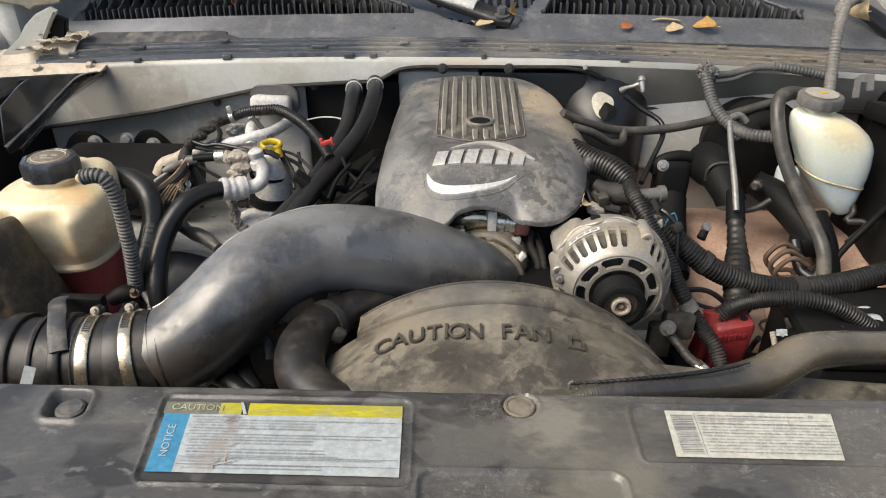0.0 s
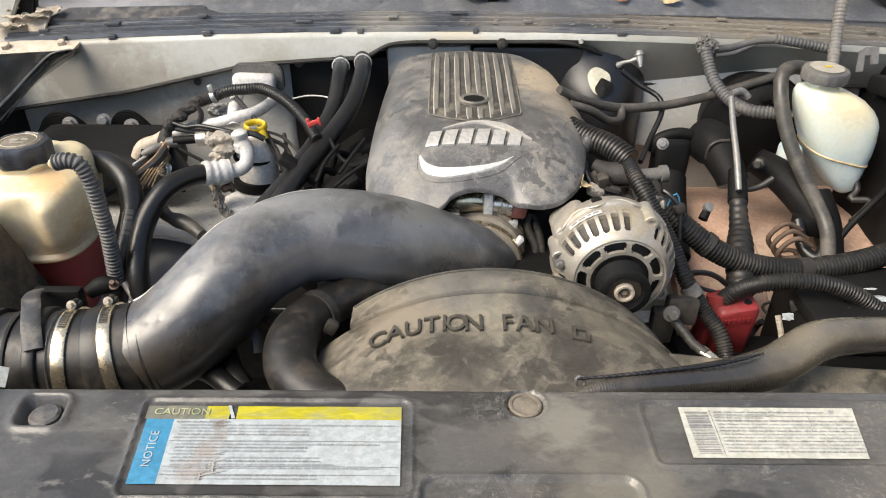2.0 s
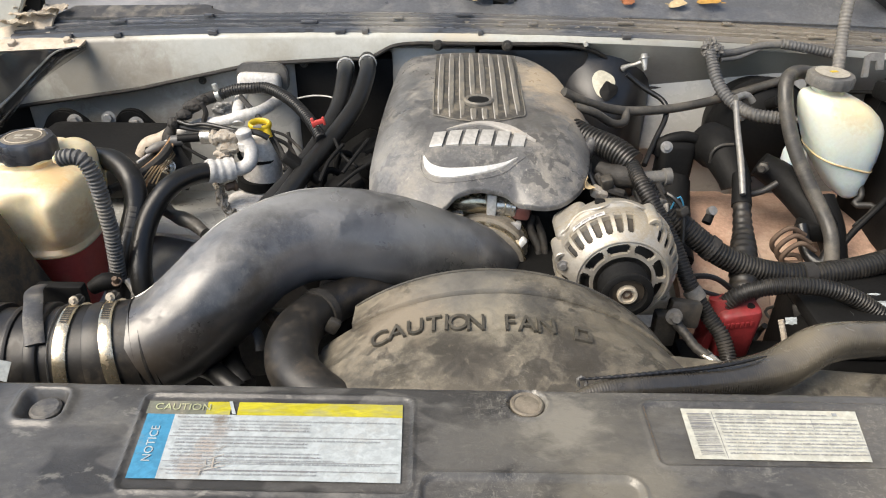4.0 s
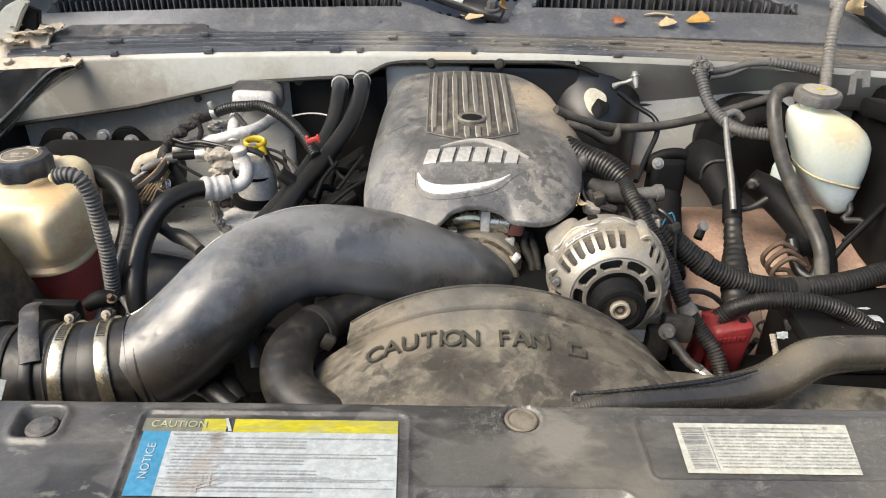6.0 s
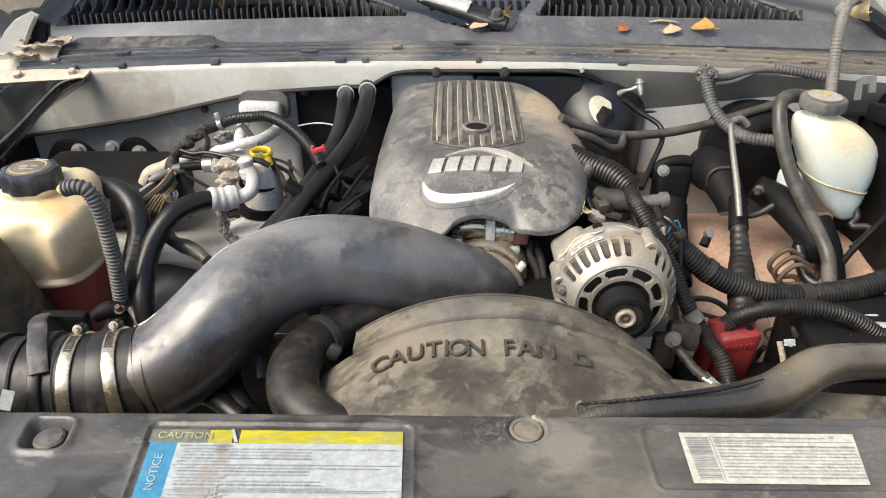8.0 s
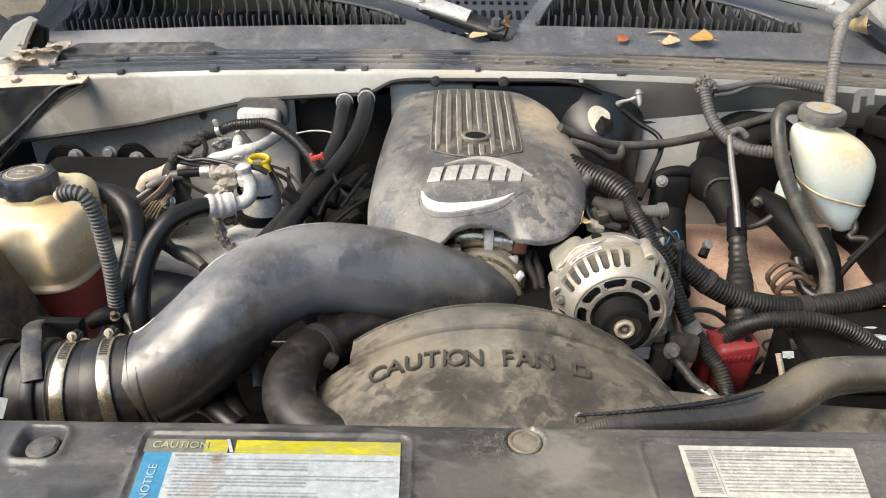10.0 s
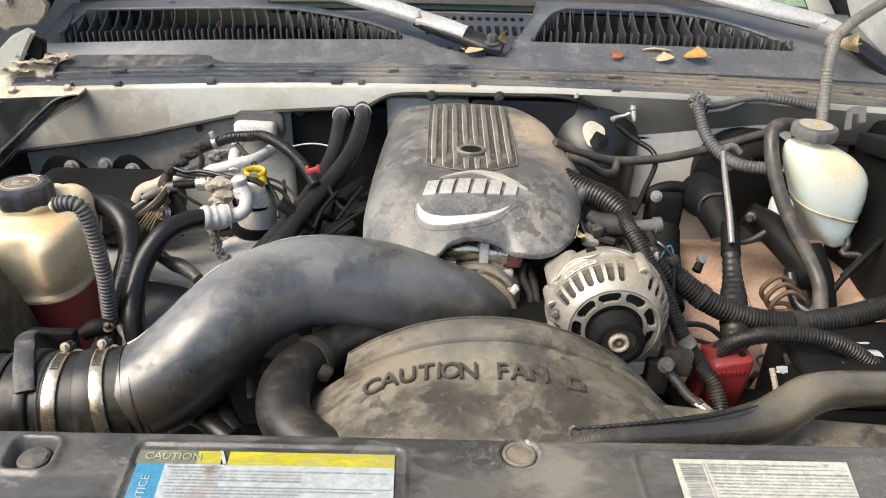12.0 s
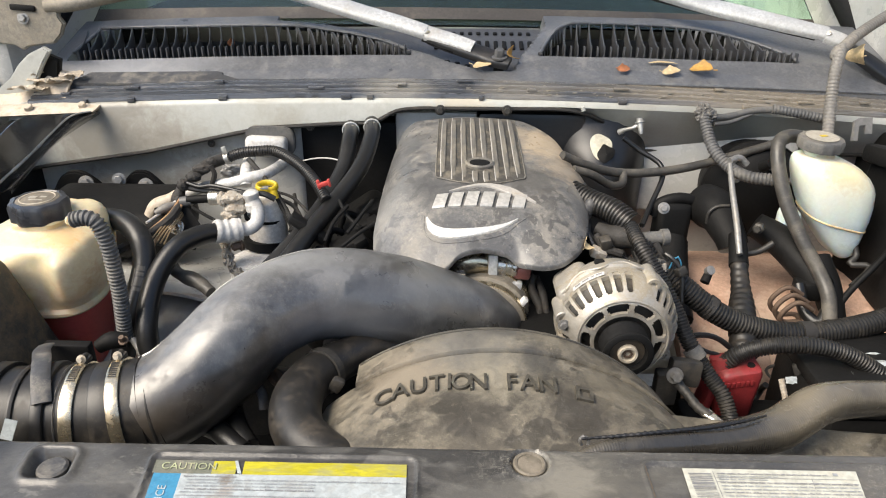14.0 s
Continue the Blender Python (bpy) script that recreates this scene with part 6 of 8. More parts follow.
cl = [(-0.348, 0.945, 1.006), (-0.333, 0.955, 1.002), (-0.314, 0.965, 1.002)]
part("collar", tube(cl, 0.0182, seg=28, pitch=0.013, depth=0.09), M_WHITEPIPE, ac, "white ribbed crimp collar")
part("pipe", tube([(-0.32, 0.962, 1.001), (-0.304, 0.968, 1.001), (-0.293, 0.975, 1.008), (-0.292, 0.985, 1.022), (-0.3, 0.992, 1.037)], 0.0105, seg=20), M_WHITEPIPE, ac, "white oxidised pipe")
part("fitting", lathe([(0.011, -0.014), (0.0128, -0.012), (0.0128, -0.001), (0.0105, 0.001), (0.0105, 0.007), (0.0118, 0.009), (0.0118, 0.015), (0.007, 0.019), (0, 0.0195)], (-0.3, 0.992, 1.034), (-0.15, 0, 1), seg=28), M_WHITEPIPE, ac, "stepped white fitting")

can = thing("accumulator_can", (-0.298, 1.02, 0.919), "silver-grey refrigerant accumulator can with black band", "accumulator")
cx, cy = -0.292, 1.03
zt = 1.026
part("can_body", lathe([(0.030, -0.17), (0.033, -0.165), (0.033, -0.085), (0.031, -0.083), (0.0305, -0.03), (0.026, -0.008), (0.016, 0.0), (0, 0.002)], (cx, cy, zt), seg=40), M_CANWHITE, can)
part("band", lathe([(0.0295, -0.034), (0.0325, -0.033), (0.0325, -0.029), (0.0295, -0.028)], (cx, cy, zt), (0.08, 0, 1), seg=40), M_BLACK, can, "thin black band")
part("wide_band", lathe([(0.0325, -0.082), (0.0350, -0.081), (0.0350, -0.066), (0.0325, -0.065)], (cx, cy, zt), (0.08, 0, 1), seg=40), M_BLACK, can, "black rubber strap")
bc = (-0.314, 1, 0.935)
part("lower_can", lathe([(0.035, -0.14), (0.037, -0.13), (0.037, -0.02), (0.034, -0.006), (0, -0.002)], (bc[0] + 0.006, 0.985, bc[2] + 0.012), seg=40), M_CANWHITE, can, "pale lower canister")
part("strap_screw", bolt(bmesh.new(), (-0.315, 0.96, 0.978), (-1, -1, 0), 0.006, 0.012), M_RUST, can)

wp = thing("refrigerant_pipes", (-0.328, 1.1, 1.033), "white oxidised refrigerant pipes from the firewall block", "pipe")
part("pipe", tube([(-0.451, 1.075, 1.004), (-0.417, 1.07, 1.019), (-0.387, 1.06, 1.032), (-0.349, 1.05, 1.041), (-0.317, 1.05, 1.051), (-0.295, 1.07, 1.051), (-0.285, 1.13, 1.045), (-0.292, 1.19, 1.034)], 0.0088, seg=18), M_WHITEPIPE, wp)
part("pipe", tube([(-0.324, 1.045, 1.039), (-0.327, 1.06, 1.05), (-0.337, 1.11, 1.052), (-0.348, 1.18, 1.047)], 0.0095, seg=18), M_WHITEPIPE, wp)
blk = (-0.327, 1.205, 1.054)
part("expansion_block", box((blk[0] - 0.004, 1.215, blk[2] - 0.007), (0.072, 0.040, 0.036), 0.010, turn=(-14, 3, 4), seg=3), M_WHITEPIPE, wp, "white cast expansion block")
part("gasket", plate(rounded(-0.045, -0.028, 0.045, 0.028, 0.020), 0.012, pose(blk[0] - 0.002, 1.230, blk[2] - 0.004, 90, 0, 0), 0.002), M_GREYLOOM, wp, "dark oval foam gasket")

cbk = thing("corroded_bracket", (-0.332, 1.01, 1.01), "crumbly corroded aluminium bracket beside the can", "bracket")
for k, (q, sz) in enumerate((((-0.334, 1.008, 1.034), (0.021, 0.013, 0.012)), ((-0.330, 1.006, 1.018), (0.019, 0.012, 0.012)), ((-0.340, 1.004, 1.006), (0.014, 0.010, 0.009)), ((-0.352, 1.010, 1.030), (0.008, 0.010, 0.012)))):
    crumple(q, sz, 0.26, M_CORRODE, "crust", cbk, freq=62.0 + 9 * k)
fs = thing("frayed_strip", (-0.337, 0.96, 0.956), "frayed brown strip of old insulation", "debris")
for k, (p, z) in enumerate((((-0.343, 0.97, 0.97), 0.012), ((-0.339, 0.96, 0.956), 0.013), ((-0.333, 0.955, 0.942), 0.010), ((-0.322, 0.95, 0.933), 0.008))):
    crumple(p, (0.006 + 0.002 * (k % 2), 0.006, z), 0.7, M_CORRODE, "fray", fs)
sens = thing("pressure_switch", (-0.378, 1.02, 1.027), "black pressure switch with a steel collar and green-grey plug", "sensor")
AXS = (1, 0.1, 0.06)
part("switch_body", lathe([(0.0, -0.034), (0.0065, -0.034), (0.0065, 0.012), (0, 0.012)], (-0.376, 1.02, 1.027), AXS, seg=20), M_BLACK, sens, "black switch barrel")
part("collar", lathe([(0.0065, 0.0), (0.0105, 0.0), (0.0110, 0.001), (0.0110, 0.015), (0.0100, 0.016), (0.0065, 0.016)], (-0.376, 1.02, 1.027), AXS, seg=26), M_STEEL, sens, "bright steel collar")
part("plug", lathe([(0.0, -0.008), (0.0075, -0.007), (0.0085, 0.0), (0.0085, 0.010), (0.006, 0.012), (0, 0.012)], (-0.414, 1.018, 1.022), AXS, seg=14), M_GREYLOOM, sens)
crumpled = thing("foil_cap", (-0.36, 1.11, 1.03), "crumpled grey foil cap behind the pipes", "cap")
crumple((-0.360, 1.11, 1.036), (0.024, 0.015, 0.014), 0.35, M_DULLSTEEL, "foil", crumpled, freq=120.0)

hn = thing("wiring_harness", (-0.314, 1.1, 1.071), "black corrugated wiring harness arching over the pipes", "harness")
part("conduit", tube([(-0.372, 1.086, 1.066), (-0.362, 1.09, 1.069), (-0.339, 1.095, 1.076), (-0.312, 1.095, 1.079), (-0.284, 1.095, 1.079), (-0.246, 1.07, 1.069), (-0.213, 1.035, 1.053), (-0.19, 1, 1.036)], 0.0090, seg=16, pitch=0.0042), M_LOOM, hn)
part("taped_end", tube([(-0.441, 1.035, 0.991), (-0.435, 1.035, 1.01), (-0.427, 1.04, 1.031), (-0.416, 1.05, 1.044), (-0.401, 1.06, 1.055), (-0.388, 1.075, 1.063), (-0.367, 1.09, 1.068)], [0.008, 0.0085, 0.0085, 0.0095, 0.010, 0.0095, 0.0088], seg=16, wobble=0.6, steps=70), M_TAPE, hn, "cloth-taped breakout")
for q, sz in [((-0.392, 1.052, 1.064), (0.015, 0.009, 0.0085)), ((-0.405, 1.045, 1.053), (0.012, 0.009, 0.0085)), ((-0.42, 1.036, 1.042), (0.009, 0.008, 0.01)), ((-0.429, 1.028, 1.015), (0.009, 0.008, 0.012)), ((-0.382, 1.07, 1.068), (0.009, 0.008, 0.008))]:
    crumple(q, sz, 0.16, M_TAPE, "tape_lump", hn, "lump of wrapped black tape", freq=85.0)
part("tape_spur", tube([(-0.378, 1.05, 1.07), (-0.373, 1.05, 1.056), (-0.379, 1.05, 1.04)], 0.0042, seg=10, wobble=0.4), M_TAPE, hn, "taped wire leaving the breakout")
part("branch_wire", tube([(-0.412, 1.035, 1.046), (-0.39, 1.025, 1.044), (-0.366, 1.02, 1.048), (-0.316, 1.01, 1.042), (-0.299, 1.015, 1.036)], 0.0035, seg=10), M_HOSE, hn)
part("tie", lathe([(0.0094, -0.0035), (0.0105, -0.0035), (0.0105, 0.0035), (0.0094, 0.0035)], (-0.362, 1.09, 1.069), (0.9, 0.0, 0.28), seg=24), M_STUD, hn, "metal tie strap")
part("tie_tail", box((-0.364, 1.084, 1.083), (0.0085, 0.004, 0.013), 0.0012, turn=(0, -14, 0)), M_STUD, hn, "buckle of the tie strap")
for k, (pts, r, m) in enumerate((
        ([(-0.419, 1.04, 1.037), (-0.379, 1.03, 1.035), (-0.33, 1.01, 1.039), (-0.288, 1, 1.045), (-0.268, 1, 1.036)], 0.0048, M_LOOM),
        ([(-0.326, 1.08, 1.071), (-0.302, 1.06, 1.053), (-0.275, 1.03, 1.037), (-0.253, 1, 1.017), (-0.229, 0.96, 1.004)], 0.004, M_LOOM),
        ([(-0.397, 1, 1.02), (-0.369, 0.985, 1.012), (-0.327, 0.965, 1.001)], 0.0025, M_BLACK),
        ([(-0.423, 1.02, 1.017), (-0.423, 0.98, 1.012), (-0.439, 0.95, 1.003), (-0.461, 0.92, 0.997), (-0.473, 0.9, 0.996)], 0.0065, M_TAPE),
        ([(-0.422, 1.02, 1.025), (-0.43, 0.99, 1.013), (-0.447, 0.96, 1.002), (-0.458, 0.94, 0.998)], 0.002, M_COPPER),
        ([(-0.425, 1.02, 1.017), (-0.435, 0.99, 1.007), (-0.442, 0.95, 1.001), (-0.45, 0.93, 0.989)], 0.002, M_COPPER),
        ([(-0.417, 1.01, 1.019), (-0.426, 0.98, 1.002), (-0.435, 0.95, 0.995), (-0.437, 0.92, 0.976), (-0.43, 0.91, 0.96)], 0.0022, M_COPPER),
        ([(-0.429, 1.02, 1.021), (-0.451, 1, 1.007), (-0.463, 0.98, 1.002)], 0.0022, M_WHITEPIPE),
        ([(-0.442, 0.93, 0.992), (-0.433, 0.91, 0.977), (-0.423, 0.9, 0.96)], 0.003, M_BLACK))):
    part("wire", tube(pts, r, seg=8), m, hn)
part("wrap", tube([(-0.456, 1, 1.009), (-0.442, 1.01, 1.014), (-0.427, 1.02, 1.017)], [0.004, 0.0075, 0.004], seg=14), M_PALELOOM, hn, "white wrapped wire bundle")

cw = thing("can_wires", (-0.27, 1.03, 0.97), "black wires hanging between the can and the heater hoses", "wires")
for pts, r in [([(-0.276, 1.03, 1.029), (-0.257, 1.02, 1.011), (-0.247, 1.0, 0.991)], 0.0028), ([(-0.275, 1.05, 1.016), (-0.25, 1.04, 1.007), (-0.229, 1.0, 1.001)], 0.0034), ([(-0.296, 1.06, 1.026), (-0.255, 1.05, 1.019), (-0.216, 1.0, 1.011)], 0.0024), ([(-0.255, 1.07, 1.016), (-0.25, 1.05, 0.998), (-0.25, 1.0, 0.982)], 0.003)]:
    part("wire", tube(pts, r, seg=8), M_TAPE, cw)

el = thing("pale_elbow", (-0.467, 1.06, 0.994), "short cream rubber elbow behind the taped wires", "hose")
part("elbow", tube([(-0.488, 1.05, 0.981), (-0.476, 1.055, 0.997), (-0.454, 1.06, 1.005), (-0.436, 1.065, 1.018)], [0.010, 0.0125, 0.012, 0.009], seg=18), M_CREAMDUST, el)
tn = thing("tan_wires", (-0.435, 1.0, 1.002), "bundle of bare tan and brown wires", "wires")
for pts in [[(-0.424, 1.03, 1.016), (-0.425, 1.0, 1.01), (-0.429, 0.96, 1.008), (-0.433, 0.92, 1.003)], [(-0.423, 1.03, 1.013), (-0.423, 1.0, 1.009), (-0.426, 0.96, 1.007), (-0.429, 0.92, 1.001)], [(-0.421, 1.03, 1.011), (-0.42, 1.0, 1.007), (-0.423, 0.96, 1.005), (-0.424, 0.92, 1.0)], [(-0.42, 1.03, 1.008), (-0.418, 1.0, 1.005), (-0.42, 0.96, 1.003), (-0.42, 0.92, 0.998)], [(-0.419, 1.03, 1.005), (-0.416, 1.0, 1.003), (-0.418, 0.96, 1.001), (-0.415, 0.92, 0.996)]]:
    part("wire", tube(pts, 0.0011, seg=6, wobble=0.3), M_TANWIRE, tn)

dip = thing("dipstick", (-0.285, 1.02, 1.041), "yellow ring handle of the transmission dipstick", "dipstick")
yc = Vector((-0.284, 1.02, 1.048))
rows = []
bm = bmesh.new()
add_tube(bm, [yc + Vector((0.0145 * math.cos(a), 0.009 * math.sin(a), 0.003 * math.sin(a))) for a in np.linspace(0, 2 * math.pi, 17)], 0.0034, seg=10, steps=48, flat=1.7)
part("ring", bm, M_YELLOW, dip)
part("grip", tube([yc + Vector((0.010, -0.006, -0.004)), yc + Vector((0.014, -0.010, -0.016))], 0.006, seg=12), M_YELLOW, dip)
part("stem", tube([yc + Vector((0.014, -0.008, -0.012)), (-0.242, 0.98, 0.999), (-0.222, 0.95, 0.976)], 0.003, seg=8), M_BLACK, dip)
part("print", box(yc + Vector((-0.001, -0.0125, 0.002)), (0.012, 0.0012, 0.0025), 0.0), M_INK, dip)
rc = thing("red_retainer_clip", (-0.192, 1, 1.062), "small red plastic connector clip", "clip")
q = Vector((-0.192, 1, 1.062))
part("clip_body", box(q, (0.020, 0.006, 0.007), 0.0015, turn=(0, -14, 10)), M_REDCLIP, rc)
part("clip_wing", box(q + Vector((-0.008, 0, -0.001)), (0.005, 0.007, 0.015), 0.002, turn=(0, -14, 10)), M_REDCLIP, rc)
part("clip_wing", box(q + Vector((0.008, 0, 0.002)), (0.004, 0.007, 0.013), 0.002, turn=(0, -14, 10)), M_REDCLIP, rc)
hose("thin_wire", "thin pale wire curving behind the hoses", "wire", [(-0.265, 1.2, 1.026), (-0.24, 1.2, 1.031), (-0.211, 1.18, 1.038), (-0.184, 1.16, 1.039)], 0.0013, M_WHITEPIPE, seg=6)

sh = thing("coolant_hose", (-0.438, 0.88, 0.993), "black rubber coolant hose with faded pale print", "hose")
part("hose_body", tube([(-0.503, 0.94, 1.027), (-0.465, 0.92, 1.031), (-0.436, 0.895, 1.019), (-0.426, 0.875, 0.991), (-0.432, 0.85, 0.956), (-0.443, 0.825, 0.917), (-0.45, 0.8, 0.868)], 0.0155, seg=22), M_HOSE, sh)
c, _ = spline([(-0.426, 0.875, 0.991), (-0.432, 0.85, 0.956), (-0.443, 0.825, 0.917)], 40)
for i0, i1, a0, a1 in ((3, 6, -30, 8), (7, 9, -30, 2), (10, 15, -34, 10), (16, 18, -30, 6), (5, 16, 14, 22)):
    rows = []
    for k in range(i0, i1 + 1):
        t = (c[k + 1] - c[k - 1]).normalized()
        n = (Vector((0, -1, 0.35)) - t * t.dot(Vector((0, -1, 0.35)))).normalized()
        rows.append([c[k] + (n * math.cos(radians(a)) + t.cross(n) * math.sin(radians(a))) * 0.0159 for a in np.linspace(a0, a1, 6)])
    part("print_mark", sheet(rows), M_OLDHOSE, sh, "faded pale print on the rubber")
cd = thing("overflow_conduit", (-0.468, 0.87, 0.998), "grey corrugated conduit curving down from the reservoir", "conduit")
part("conduit", tube([(-0.469, 0.8, 1.089), (-0.453, 0.8, 1.092), (-0.441, 0.8, 1.088), (-0.434, 0.8, 1.073), (-0.431, 0.8, 1.054), (-0.43, 0.8, 1.031), (-0.43, 0.8, 1.006), (-0.43, 0.8, 0.985), (-0.436, 0.8, 0.915)], 0.0102, seg=18, pitch=0.0052, depth=0.2), M_GREYLOOM, cd)
part("nozzle", tube([(-0.492, 0.835, 1.072), (-0.471, 0.803, 1.087)], 0.0065, seg=16), M_TANK, cd)
hose("steel_line", "bent steel line behind the coupler", "pipe", [(-0.426, 0.80, 0.915), (-0.414, 0.79, 0.900), (-0.398, 0.77, 0.886)], 0.005, M_DULLSTEEL, seg=12)

br = thing("hinge_bracket", (-0.619, 1.2, 0.96), "black stamped bracket with three bolts on the inner panel", "bracket")
lobes, _ = spline([(x, y, 0) for x, y in ((-0.17, -0.05), (-0.15, -0.01), (-0.135, 0.014), (-0.115, 0.026), (-0.092, 0.024), (-0.07, 0.008), (-0.055, -0.008), (-0.03, -0.008), (-0.018, 0.008), (-0.002, 0.026), (0.024, 0.027), (0.045, 0.008), (0.06, -0.01), (0.085, -0.03), (0.085, -0.07), (-0.10, -0.075))], 72)
bm = plate([(q.x, q.y) for q in lobes], 0.012, pose(*(-0.576, 1.2, 0.971), 90, 0, 0), 0.003)
part("bracket_plate", bm, M_BLACK, br)
for px in ((-0.655, 1.185, 0.983), (-0.548, 1.185, 0.98)):
    part("bolt", bolt(bmesh.new(), px, (0.1, -1, 0.3), 0.0085, 0.008), M_DULLSTEEL, br)
part("bolt", bolt(bmesh.new(), (-0.597, 1.19, 0.988), (0.1, -1, 0.3), 0.008, 0.006), M_DULLSTEEL, br)
solid("blower_housing", box((-0.564, 1.1, 0.951), (0.24, 0.14, 0.085), 0.03, turn=(10, 0, 0), seg=4), M_BLACK, "dusty black blower housing behind the reservoir", "housing")
sb = thing("small_bracket", (-0.43, 1, 0.988), "black angled bracket with a bolt", "bracket")
part("bracket_plate", plate([(-0.04, -0.03), (-0.03, 0.03), (0.02, 0.035), (0.045, 0.0), (0.035, -0.035)], 0.004, pose(*(-0.432, 1, 0.986), 62, 0, 0), 0.001), M_BLACK, sb)
part("bolt", bolt(bmesh.new(), (-0.423, 0.992, 0.99), (0, -0.9, 0.5), 0.0075, 0.006), M_STEEL, sb)
bm = sheet([[Vector((-0.389, 0.95, 0.937)) + Vector((0.20 * (u - 0.5), 0.10 * (v - 0.5), -0.02 - 0.05 * v + 0.012 * math.sin(5 * u) * (1 - v))) for u in np.linspace(0, 1, 12)] for v in np.linspace(1, 0, 8)], 0.004)
solid("heat_shield", bm, M_SHIELD, "grey stamped shield under the refrigerant hose", "shield")
hose("drain_hose", "dark kinked hose lying on the wheelhouse", "hose", [(-0.414, 0.92, 0.967), (-0.392, 0.9, 0.96), (-0.36, 0.885, 0.955), (-0.338, 0.87, 0.947)], [0.013, 0.011, 0.010, 0.008], M_OLDHOSE, seg=14, wobble=0.5)

# air box at the side and latch pieces in front of the reservoir
ab = thing("air_filter_box", (-0.591, 0.74, 0.84), "dusty black air filter box at the fender", "air filter box")
part("lower_box", box((-0.588, 0.735, 0.930), (0.14, 0.10, 0.20), 0.012, turn=(0, -20, 0), seg=3), M_AIRBOX, ab)
part("lid", box((-0.640, 0.745, 1.035), (0.10, 0.09, 0.03), 0.008, turn=(0, -10, 0), seg=3), M_AIRBOX, ab)
lt = thing("sensor_mount", (-0.445, 0.7, 0.956), "black plastic mount above the intake coupler", "mount")
part("mount_body", box((-0.457, 0.708, 0.948), (0.056, 0.014, 0.044), 0.003), M_BLACK, lt)
part("mount_top", tube([(-0.437, 0.735, 0.945), (-0.422, 0.74, 0.952), (-0.404, 0.745, 0.950)], [0.008, 0.011, 0.009], seg=14, wobble=0.3), M_BLACK, lt)
part("rust_nut", bolt(bmesh.new(), (-0.403, 0.735, 0.955), (0, -0.5, 1), 0.004, 0.008), M_RUST, lt)
part("strap", tube([(-0.475, 0.697, 0.974), (-0.459, 0.664, 0.990), (-0.438, 0.630, 1.003), (-0.424, 0.600, 1.001), (-0.413, 0.575, 0.988)], 0.0095, seg=12, flat=0.2), M_CAP, lt, "grey rubber strap")
lp = thing("printed_tag", (-0.436, 0.55, 0.973), "white printed paper tag at the radiator edge", "tag")
part("paper", box((-0.434, 0.548, 0.977), (0.012, 0.001, 0.02), 0.0, turn=(-30, 15, 0)), M_WHITE, lp)

# ---- throttle, hoses, looms and fittings on the driver side ----
tbd = thing("throttle_body", (0.05, 0.86, 0.998), "silver throttle body with clamped coupler under the cover", "throttle body")
ax = Vector((0.20, 0.95, 0.10)).normalized()
o = Vector((0.049, 0.85, 0.932))
part("coupler", lathe([(0.054, -0.018), (0.0585, -0.016), (0.0590, -0.006), (0.0565, -0.003), (0.0565, 0.000), (0.0600, 0.003), (0.0600, 0.012), (0.0570, 0.015), (0.0570, 0.018), (0.0590, 0.021), (0.0585, 0.034), (0.052, 0.038)], o, ax, seg=48), M_GREYMUD, tbd, "dusty rubber coupler")
part("clamp", lathe([(0.0585, 0.022), (0.0605, 0.022), (0.0605, 0.032), (0.0585, 0.032)], o, ax, seg=48), M_BRASSY, tbd, "steel band clamp")
part("clamp", lathe([(0.0588, -0.014), (0.0602, -0.014), (0.0602, -0.007), (0.0588, -0.007)], o, ax, seg=48), M_BRASSY, tbd, "dusty band clamp")
bm = bmesh.new()
side = ax.cross(Vector((0, 0, 1))).normalized()
up = side.cross(ax)
for k in range(14):
    a = radians(62 + 5 * k)
    q = o + ax * 0.027 + (side * math.cos(a) + up * math.sin(a)) * 0.0607
    add_box(bm, q, (0.0018, 0.007, 0.0012), 0.0, turn=(0, 90 - math.degrees(a), 0))
part("clamp_slots", bm, M_BLACK, tbd)
part("bore", lathe([(0.052, 0.03), (0.050, 0.045), (0.050, 0.085), (0.056, 0.087), (0.056, 0.098), (0, 0.098)], o, ax, seg=40), M_DARKMETAL, tbd)
part("actuator", lathe([(0.0, -0.020), (0.0150, -0.020), (0.0158, -0.018), (0.0158, 0.004), (0.0135, 0.006), (0.0135, 0.013), (0.0150, 0.014), (0.0150, 0.019), (0.010, 0.021), (0, 0.021)], (0.072, 0.872, 0.998), (1, -0.1, -0.06), seg=28), M_STEEL, tbd, "bright motor housing")
part("flange", box((0.0575, 0.863, 1.006), (0.0125, 0.02, 0.032), 0.002), M_PLUGWHITE, tbd, "white plastic block")
part("throttle_shaft_housing", tube([(0.002, 0.874, 0.994), (0.020, 0.874, 1.001), (0.038, 0.874, 1.003), (0.052, 0.874, 1.001)], [0.014, 0.017, 0.018, 0.017], seg=22), M_BRASSY, tbd, "tarnished cast housing")
part("clamp_screw", lathe([(0.0, -0.008), (0.006, -0.008), (0.006, 0.006), (0, 0.006)], (0.01, 0.845, 0.997), (-0.8, -0.5, 0.3), seg=10), M_STEEL, tbd)
part("plug", box((0.098, 0.830, 0.964), (0.008, 0.010, 0.016), 0.002, turn=(0, 35, 0)), M_PLUGWHITE, tbd, "white plastic plug")
part("connector", box((0.0985, 0.868, 0.991), (0.024, 0.022, 0.019), 0.005, turn=(0, 6, 0)), M_PINKCONN, tbd, "dull red connector")
part("clamp_tail", box((0.091, 0.86, 0.972), (0.015, 0.010, 0.015), 0.002, turn=(0, 8, 0)), M_CHROME, tbd)
